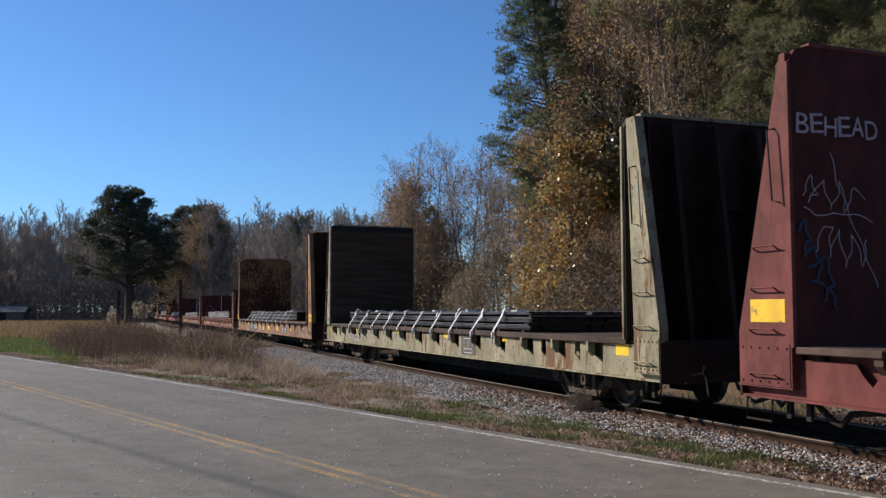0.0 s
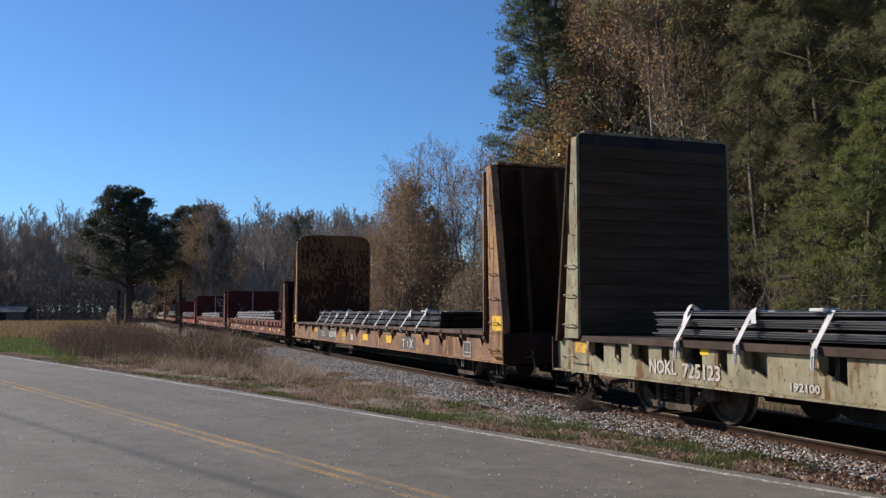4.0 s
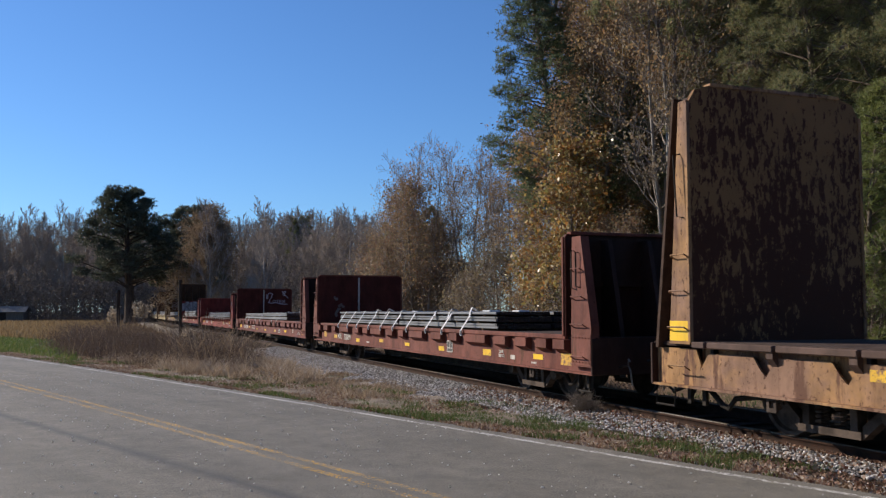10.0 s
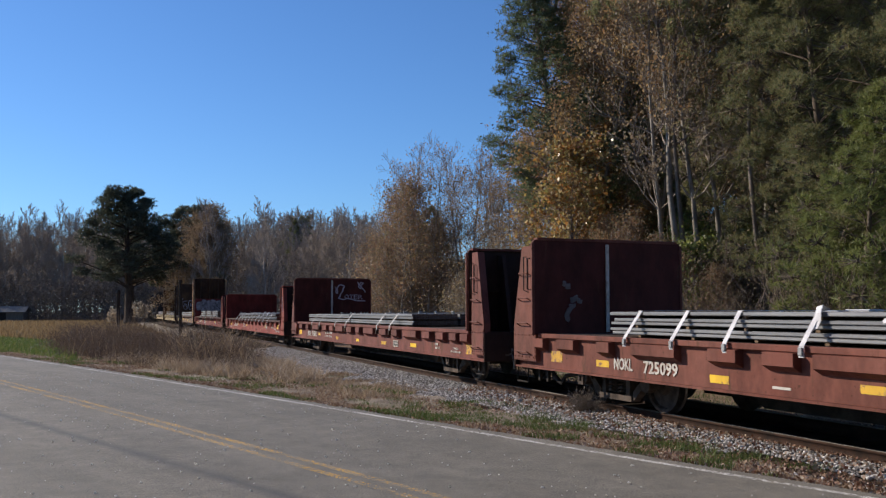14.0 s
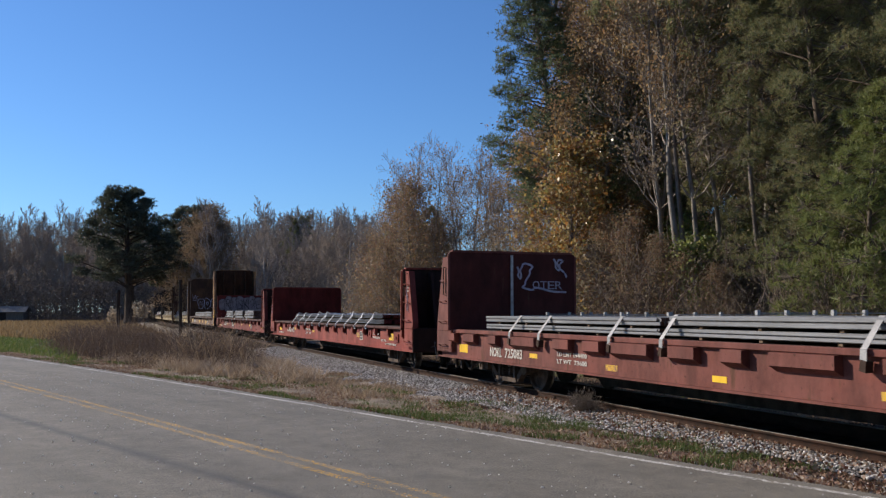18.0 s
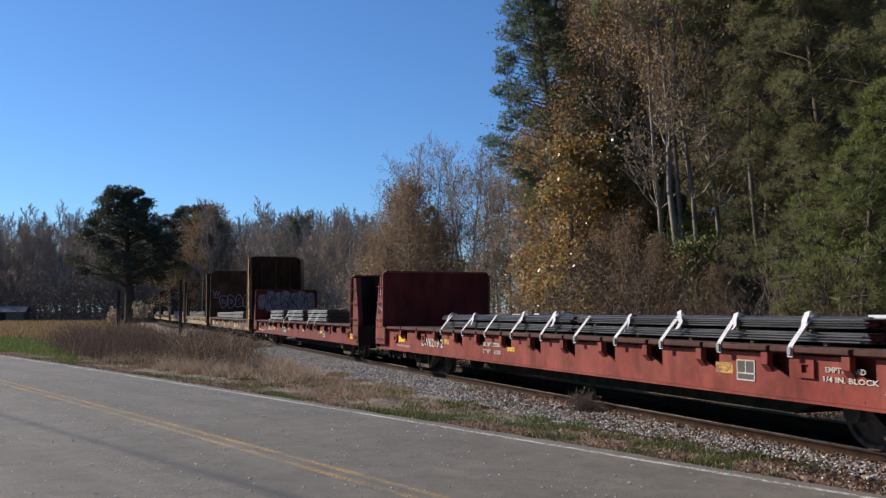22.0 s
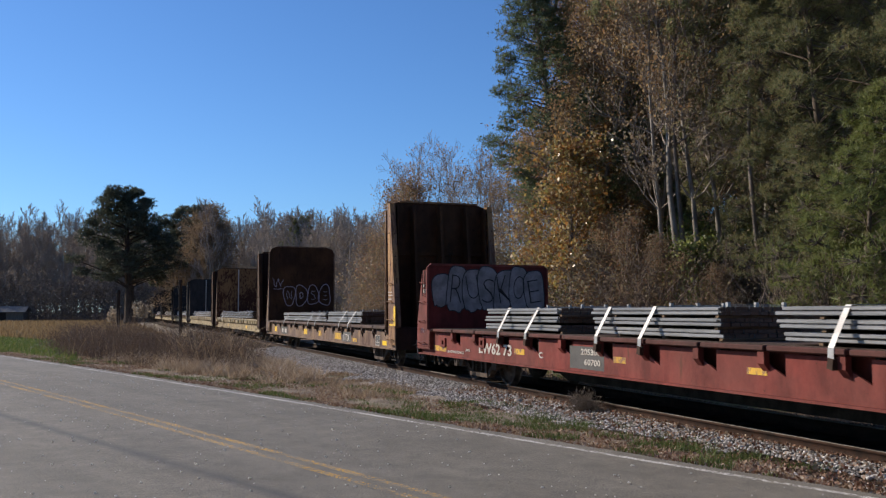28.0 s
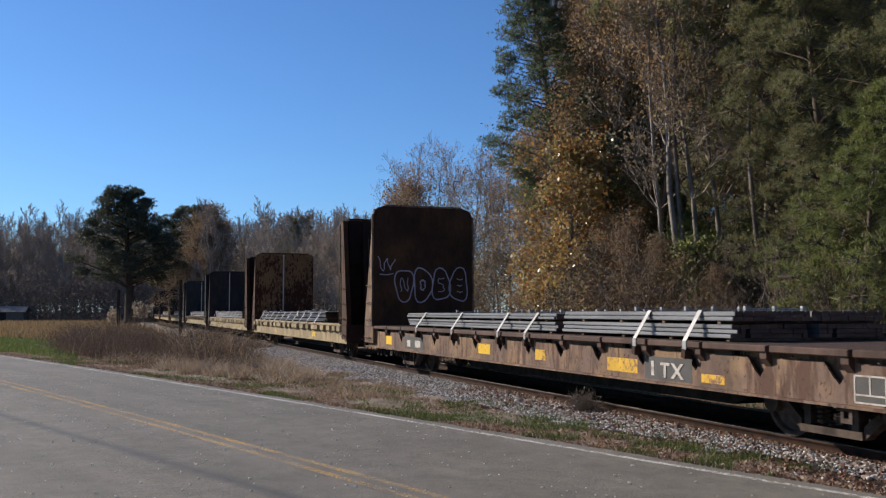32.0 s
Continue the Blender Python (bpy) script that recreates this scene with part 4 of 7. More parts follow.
            part("tie_down", bm, body, car, "steel tie-down bracket with a square hole")
    # ends
    for e in (1, -1):
        bm = bmesh.new()
        x0, x1 = sorted((e * half, e * (half - 0.05)))
        soft_box(bm, x0, x1, -HW, HW, 0.50, 1.06, 0.01)
        x0, x1 = sorted((e * half, e * (half - 0.92)))
        box(bm, x0, x1, -1.38, 1.38, 1.03, 1.08)
        # end sill gets the same painted shade as the gap side
        part("end_sill", bm, P["soot"], car, "steel end sill in shade-dark paint")
        bm = bmesh.new()
        g = e * (half + 0.45)
        x0, x1 = sorted((e * (half - 0.4), g))
        box(bm, x0, x1, -0.11, 0.11, 0.74, 0.94)
        prism(bm, [(g, -0.15), (g + e * 0.34, -0.20), (g + e * 0.42, -0.08), (g + e * 0.30, 0.0), (g + e * 0.40, 0.14), (g + e * 0.28, 0.20), (g, 0.15)], 'z', 0.70, 0.98)
        part("coupler", bm, M["truck"], car, "rusty knuckle coupler")
        bm = bmesh.new()
        rod(bm, [(e * (half - 0.1), -0.45, 0.72), (e * (half + 0.15), -0.46, 0.70), (e * (half + 0.32), -0.44, 0.45), (e * (half + 0.55), -0.36, 0.28), (e * (half + 0.85), -0.25, 0.40)], 0.03)
        part("air_hose", bm, M["grimy"], car, "black rubber air hose")
        bm = bmesh.new()
        rod(bm, [(e * (half + 0.04), -1.0, 0.62), (e * (half + 0.30), -1.0, 0.66), (e * (half + 0.36), -1.0, 0.60), (e * (half + 0.38), -0.98, 0.36)], 0.014)
        rod(bm, [(e * (half + 0.30), -1.0, 0.66), (e * (half + 0.32), -1.0, 0.76), (e * (half + 0.36), -1.0, 0.72)], 0.012)
        part("uncoupling_lever", bm, M["tread"], car, "pale bent uncoupling lever")
        for sgn in (-1, 1):
            bm = bmesh.new()
            xa, xb = e * (half - 0.08), e * (half - 0.50)
            rod(bm, [(xa, sgn * 1.40, 0.52), (xa, sgn * 1.41, 0.24), (xb, sgn * 1.41, 0.24), (xb, sgn * 1.40, 0.52)], 0.018)
            part("sill_step", bm, M["grimy"], car, "bent steel sill step")
        x = e * (half - 2.3)
        bm = boxes((x - 0.08, x + 0.08, -1.375, -1.345, 0.46, 0.52), (x - 0.08, x + 0.08, -1.375, -1.345, 0.33, 0.38), (x - 0.08, x - 0.035, -1.375, -1.345, 0.38, 0.46), (x + 0.035, x + 0.08, -1.375, -1.345, 0.38, 0.46))
        part("roping_lug", bm, M["truck"], car, "steel roping lug with a round hole")
        add_truck(car, e * (half - TRUCK_IN), spec.get("spin", True))
    # brake gear under the floor
    bm = bmesh.new()
    disc(bm, 0.6, 0.55, 0.16, -0.85, -0.45, 14)
    part("brake_cylinder", bm, M["grimy"], car, "grimy round brake cylinder")
    bm = bmesh.new()
    soft_box(bm, -1.6, -0.9, -0.9, -0.5, 0.42, 0.72, 0.05)
    part("air_reservoir", bm, M["grimy"], car, "grimy steel air reservoir")
    for e in (-1, 1):
        bm = bmesh.new()
        rod(bm, [(e * (half - d), -y, z) for d, y, z in ((0.25, 1.16, 0.55), (0.85, 1.16, 0.52), (1.15, 1.15, 0.30), (1.27, 1.15, 0.27), (1.40, 1.15, 0.40), (1.75, 1.12, 0.45), (2.15, 1.05, 0.42))], 0.036)
        part("brake_pipe", bm, M["grimy"], car, "bent black brake pipe")
        for d in (0.55, 0.86):
            bm = boxes((e * (half - d) - 0.035, e * (half - d) + 0.035, -1.22, -1.17, 0.27, 0.62))
            part("hanger", bm, M["grimy"], car, "steel hanger under the end sill")
    # bulkheads
    bf, br = spec["front"], spec["rear"]
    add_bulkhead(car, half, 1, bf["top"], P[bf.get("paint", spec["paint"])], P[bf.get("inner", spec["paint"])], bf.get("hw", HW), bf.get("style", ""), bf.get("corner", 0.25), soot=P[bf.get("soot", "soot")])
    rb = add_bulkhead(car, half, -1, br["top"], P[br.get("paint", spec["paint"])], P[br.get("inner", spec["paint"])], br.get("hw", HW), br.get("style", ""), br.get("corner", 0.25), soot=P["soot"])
    face = -half + 0.945
    if br.get("stripe"):
        part("stripe", boxes((face - 0.005, face + 0.02, -0.08, -0.02, 1.12, br["top"] - 0.06)), M["letter"], rb, "pale vertical painted strip")
    if br.get("boards"):
        z = 1.12
        while z < br["top"] - 0.35:
            part("board", boxes((face - 0.01, face + 0.012, -br.get("hw", HW) + 0.03, br.get("hw", HW) - 0.03, z, z + 0.195)), P["boards"], rb)
            z += 0.203
    # paint marks on the near side
    py = -plate_y if kind != "flush" else -plate_y
    rects(car, "reflector", spec.get("yellow", ()), sc, M["yellow"], py, "yellow reflective patch")
    rects(car, "reflector", spec.get("post_yellow", ()), sc, M["yellow"], -HW - 0.005, "yellow reflective patch")
    rects(car, "stencil_bar", spec.get("post_bars", ()), sc, M["letter"], -HW - 0.005, "white stencil marks")
    rects(car, "grey_panel", spec.get("grey", ()), sc, M["grey"], py, "dull grey repainted patch", 0.002)
    for s_a, s_b, z0, z1 in spec.get("panels", ()):
        a, b = sorted((sc - s_a, sc - s_b))
        part("stencil_panel", boxes((a, b, py - 0.006, py, z0, z1)), M["grey"], car, "dark inspection stencil panel")
        w = 0.018
        bm = boxes((a + 0.001, b - 0.001, py - 0.010, py, z0, z0 + w), (a, b, py - 0.010, py, z1 - w, z1), (a, a + w, py - 0.010, py, z0, z1), (b - w, b, py - 0.010, py, z0, z1),
                   ((a + b) / 2 - w / 2, (a + b) / 2 + w / 2, py - 0.010, py, z0 + 0.08, z1), (a, b, py - 0.010, py, z0 + 0.08, z0 + 0.08 + w))
        part("stencil_lines", bm, M["letter"], car, "white stencil frame")
    for s_m, z0, z1 in spec.get("triangles", ()):
        bm = bmesh.new()
        x, h, w = sc - s_m, (z1 - z0) * 0.45, 0.018
        for a, b in (((x - h, z1), (x + h, z1)), ((x - h, z1), (x, z0)), ((x + h, z1), (x, z0))):
            d = (Vector(b) - Vector(a)).normalized().orthogonal() * w / 2
            prism(bm, [Vector(a) - d, Vector(b) - d, Vector(b) + d, Vector(a) + d], 'y', py - 0.005, py)
        part("stencil_triangle", bm, M["letter"], car, "white stencil triangle")
    for text, s_a, s_b, z, size in spec.get("post_text", ()):
        lettering(text, size, sc - s_a, z, car, M["white"], -HW - 0.006, s_a - s_b)
    for text, s_a, s_b, z, size in spec.get("text", ()):
        lettering(text, size, sc - s_a, z, car, M["letter"], py - 0.005, s_a - s_b)
    for s_a, s_b, z0, z1 in spec.get("bars", ()):
        a, b = sorted((sc - s_a, sc - s_b))
        part("stencil_bar", boxes((a, b, py - 0.005, py, z0, z1)), M["letter"], car, "illegible white stencil")
    return car, rb, face, sc


SHARED = {}


def dark_ends(bm):
    bm.normal_update()
    for f in bm.faces:
        f.material_index = 1 if abs(f.normal.x) > 0.95 else 0


def bundle_mesh(length, rows, w0, w1, tube, tall, seed):
    """A bundle of long rectangular tubes with uneven ends, in its own mesh."""
    rng = random.Random(seed)
    bm = bmesh.new()
    n = int((w1 - w0) / tube)
    for r in range(rows):
        jit = rng.uniform(-0.03, 0.03)
        for k in range(n):
            if 2 < k < n - 3 and r < rows - 1 and rows > 2:
                if k % 4:
                    continue
                a = w0 + k * tube
                b = min(a + 4 * tube, w1 - 2 * tube)
            else:
                a = w0 + k * tube
                b = a + tube
            e0, e1 = rng.uniform(0, 0.03), rng.uniform(0, 0.025)
            box(bm, -length / 2 + e0 + jit, length / 2 - e1 + jit, a + 0.003, b - 0.003, r * tall + 0.002, (r + 1) * tall - 0.003)
    dark_ends(bm)
    return bm


def ribbon(bm, pts, h, t=0.006):
    """A flat band of half width h through points, bent at each."""
    for p, q in zip(pts, pts[1:]):
        p, q = Vector(p), Vector(q)
        n = Vector((0, -(q.z - p.z), q.y - p.y)).normalized() * t
        u = Vector((h, 0, 0.25 * h))
        a = [bm.verts.new(c) for c in (p - u, p + u, q + u, q - u)]
        b = [bm.verts.new(c.co + n) for c in a]
        bm.faces.new(a)
        bm.faces.new(b[::-1])
        for k in range(4):
            bm.faces.new((a[k], a[(k + 1) % 4], b[(k + 1) % 4], b[k]))


def build_load(car_s, s_a, s_b, layers, straps, kind, seed, hang=False, label="", ends="tube_end"):
    """A stack of bundles from s_a (leading end) to s_b on the deck; straps at the s given."""
    rng = random.Random(seed)
    s_a, s_b = s_a - 0.1, s_b - 0.1
    mid, length = (s_a + s_b) / 2, s_b - s_a
    steel = M["darksteel"] if kind == "dark" else M["steel"]
    st = thing("steel_stack", car_pose(mid), label or "strapped bundles of grey steel tubing on a flatcar", "steel bundles", "steel loads on the flatcars")
    MOVERS.append((st, car_s, Matrix.Translation((car_s - mid, 0, 0))))
    z = 1.105
    w, far = 1.2, 1.35
    for i, (rows, tall) in enumerate(layers):
        x = -length / 2 + 0.5 + rng.uniform(0, 0.2)
        while x < length / 2:
            if "dunnage" not in SHARED:
                bm = bmesh.new()
                soft_box(bm, 0, 0.07, -w - 0.002, far, 0, 0.035, 0.004)
                SHARED["dunnage"] = part("dunnage", bm, M["dunnage"], st, "pine dunnage board")
                board = SHARED["dunnage"]
            else:
                board = link_mesh("dunnage", SHARED["dunnage"].data, None, st, "pine dunnage board")
            board.matrix_basis = pose(x, 0, z)
            x += 1.2 + rng.uniform(-0.1, 0.1)
        z += 0.036
        for y0, y1 in ((-w, 0.05), (0.09, far)):
            bm = bundle_mesh(length - rng.uniform(0, 0.12), rows, y0 + rng.uniform(0, 0.03), y1, 0.075, tall, seed * 10 + i)
            ob = part("bundle_core", bm, steel, st)
            ob.matrix_basis = pose(rng.uniform(-0.05, 0.05), 0, z)
            ob.data.materials.append(M[ends])
            tagged(ob, kind="stuff")
        for r in range(rows):
            bm = bmesh.new()
            out = rng.uniform(0.012, 0.05)
            soft_box(bm, -length / 2 + rng.uniform(-0.10, 0.08), length / 2 + rng.uniform(-0.08, 0.10), -w - out, -w - 0.003, z + r * tall + 0.005, z + (r + 1) * tall - 0.006, 0.008)
            dark_ends(bm)
            part("steel_tube", bm, steel, st).data.materials.append(M[ends])
        z += rows * tall
    top = z + 0.004
    wide = 0.078 if kind != "bands" else 0.085
    for s in straps:
        x = mid - s
        bm = bmesh.new()
        h = wide / 2
        lean = rng.uniform(-0.05, 0.05)
        # up the side, over the top, down the far side
        line = [(-1.475, 0.98), (-1.47, 1.10), (-w - 0.01, top + 0.004), (0, top + 0.008), (far + 0.01, top + 0.004), (1.47, 1.10), (1.475, 0.98)]
        t = 0.006
        for (ya, za), (yb, zb) in zip(line, line[1:]):
            n = Vector((0, -(zb - za), yb - ya)).normalized() * t
            q = [(x - h, ya, za), (x + h, ya, za), (x + h + lean, yb, zb), (x - h + lean, yb, zb)]
            if (ya, za) not in (line[1], ):
                q[2], q[3] = (x + h, yb, zb), (x - h, yb, zb)
            a = [bm.verts.new(Vector(p)) for p in q]
            b = [bm.verts.new(Vector(p) + n) for p in q]
            bm.faces.new(a)
            bm.faces.new(b[::-1])
            for k in range(4):
                bm.faces.new((a[k], a[(k + 1) % 4], b[(k + 1) % 4], b[k]))
        part("strap", bm, M["strap"] if kind != "bands" else M["band"], st, "tight white webbing strap" if kind != "bands" else "flat steel band")
        if kind != "bands" and rng.random() < 0.8:
            bm = bmesh.new()
            ux, up = rng.uniform(-0.22, 0.22), rng.uniform(0.0, 0.07)
            ribbon(bm, [(x, -w + 0.10, top + 0.012), (x + ux * 0.3, -w - 0.02, top + 0.02 + up), (x + ux * 0.7, -w - 0.07, top - 0.02), (x + ux, -w - 0.09, top - rng.uniform(0.06, 0.16)), (x + ux * 0.8, -w - 0.13, top - rng.uniform(0.10, 0.24))], 0.045)
            part("strap_tail", bm, M["strap"], st, "loose crumpled strap end")
        bm = bmesh.new()
        if kind != "bands":
            soft_box(bm, x - 0.032, x + 0.032, -1.50, -1.475, 1.0, 1.09, 0.006)
            if hang:
                rod(bm, [(x - 0.02, -1.49, 1.02), (x - 0.015, -1.50, 0.86)], 0.012)
                rod(bm, [(x + 0.02, -1.49, 1.02), (x + 0.015, -1.50, 0.86)], 0.012)
            part("ratchet", bm, M["strap"] if hang else M["band"], st, "steel strap ratchet")
        else:
            prism(bm, [(x - 0.045, 0.89), (x + 0.04, 0.87), (x + 0.05, 0.985), (x - 0.02, 1.0)], 'y', -1.50, -1.40)
            part("winch", bm, M["rust"], st, "steel band winch")
    if kind != "bands":
        for _ in range(int(length * 0.5)):
            bm = bmesh.new()
            x, y = rng.uniform(-length / 2 + 0.3, length / 2 - 0.3), rng.uniform(-w, w)
            soft_box(bm, x - rng.uniform(0.08, 0.25), x + rng.uniform(0.08, 0.25), y - 0.12, y + 0.12, top - 0.01, top + rng.uniform(0.012, 0.045), 0.01)
            part("wrap_scrap", bm, M["tarp"], st, "torn white plastic wrap")
    else:
        # light cross rods with end blocks lying on top
        x = -length / 2 + 0.5
        while x < length / 2 - 0.2:
            bm = bmesh.new()
            rod(bm, [(x, -0.1, top + 0.03), (x, 0.9, top + 0.03)], 0.008, 4)
            for y in (-0.1, 0.4, 0.9):
                box(bm, x - 0.025, x + 0.025, y - 0.025, y + 0.025, top, top + 0.07)
            part("tie_rod", bm, M["band"], st, "threaded steel tie rod")
            x += 1.4
    return st


def tag_paint(text, rb, face, y, z, width, size, material, fat=0.0, lift=0.004, label="sprayed graffiti letter", wild=0.0):
    """Graffiti letters on a bulkhead's panel, each its own piece; wild: how far they tilt and swell."""
    step = width / len(text)
    for i, ch in enumerate(text):
        cu = bpy.data.curves.new("graffiti", 'FONT')
        cu.body, cu.size, cu.extrude, cu.resolution_u, cu.offset = ch, size, 0.001, 3, fat
        tmp = bpy.data.objects.new("tmp", cu)
        scene.collection.objects.link(tmp)
        bpy.context.view_layer.update()
        me = bpy.data.meshes.new_from_object(tmp.evaluated_get(bpy.context.evaluated_depsgraph_get()))
        bpy.data.objects.remove(tmp)
        bpy.data.curves.remove(cu)
        xs, ys = [v.co.x for v in me.vertices], [v.co.y for v in me.vertices]
        w = max(xs) - min(xs)
        k = step * (1.24 if wild and fat > 0 else 0.9) / w
        if fat < 0:
            k = min(k, 0.72 * step / w)
        cx, cy = (max(xs) + min(xs)) / 2, (max(ys) + min(ys)) / 2
        a = wild * (0.16 if i % 2 else -0.10)
        g = 1 + wild * (0.10 if i % 3 == 0 else -0.06)
        for v in me.vertices:
            p, q = (v.co.x - cx) * k, (v.co.y - cy) * g
            v.co = (face + lift + v.co.z + 0.0004 * i, y + step * (i + 0.5) + p * math.cos(a) - q * math.sin(a), z + size * 0.36 + p * math.sin(a) + q * math.cos(a) + wild * 0.05 * math.sin(i * 2.1))
        me.materials.clear()
        link_mesh("graffiti", me, material, rb, label)


def scribble(rb, face, strokes, material, r=0.012, label="thin sprayed scrawl", wobble=0.02):
    bm = bmesh.new()
    for pts in strokes:
        n = 10
        p = []
        for i in range(len(pts) - 1):
            for k in range(n):
                f = k / n
                p.append((face + 0.002, pts[i][0] * (1 - f) + pts[i + 1][0] * f + wobble * math.sin(7 * (i + f)), pts[i][1] * (1 - f) + pts[i + 1][1] * f + wobble * math.cos(5 * (i + f))))
        p.append((face + 0.002, *pts[-1]))
        rod(bm, p, r, 6)
    for v in bm.verts:
        v.co.x = face + 0.002 + (v.co.x - face - 0.002) * 0.15
    return part("graffiti", bm, material, rb, label)


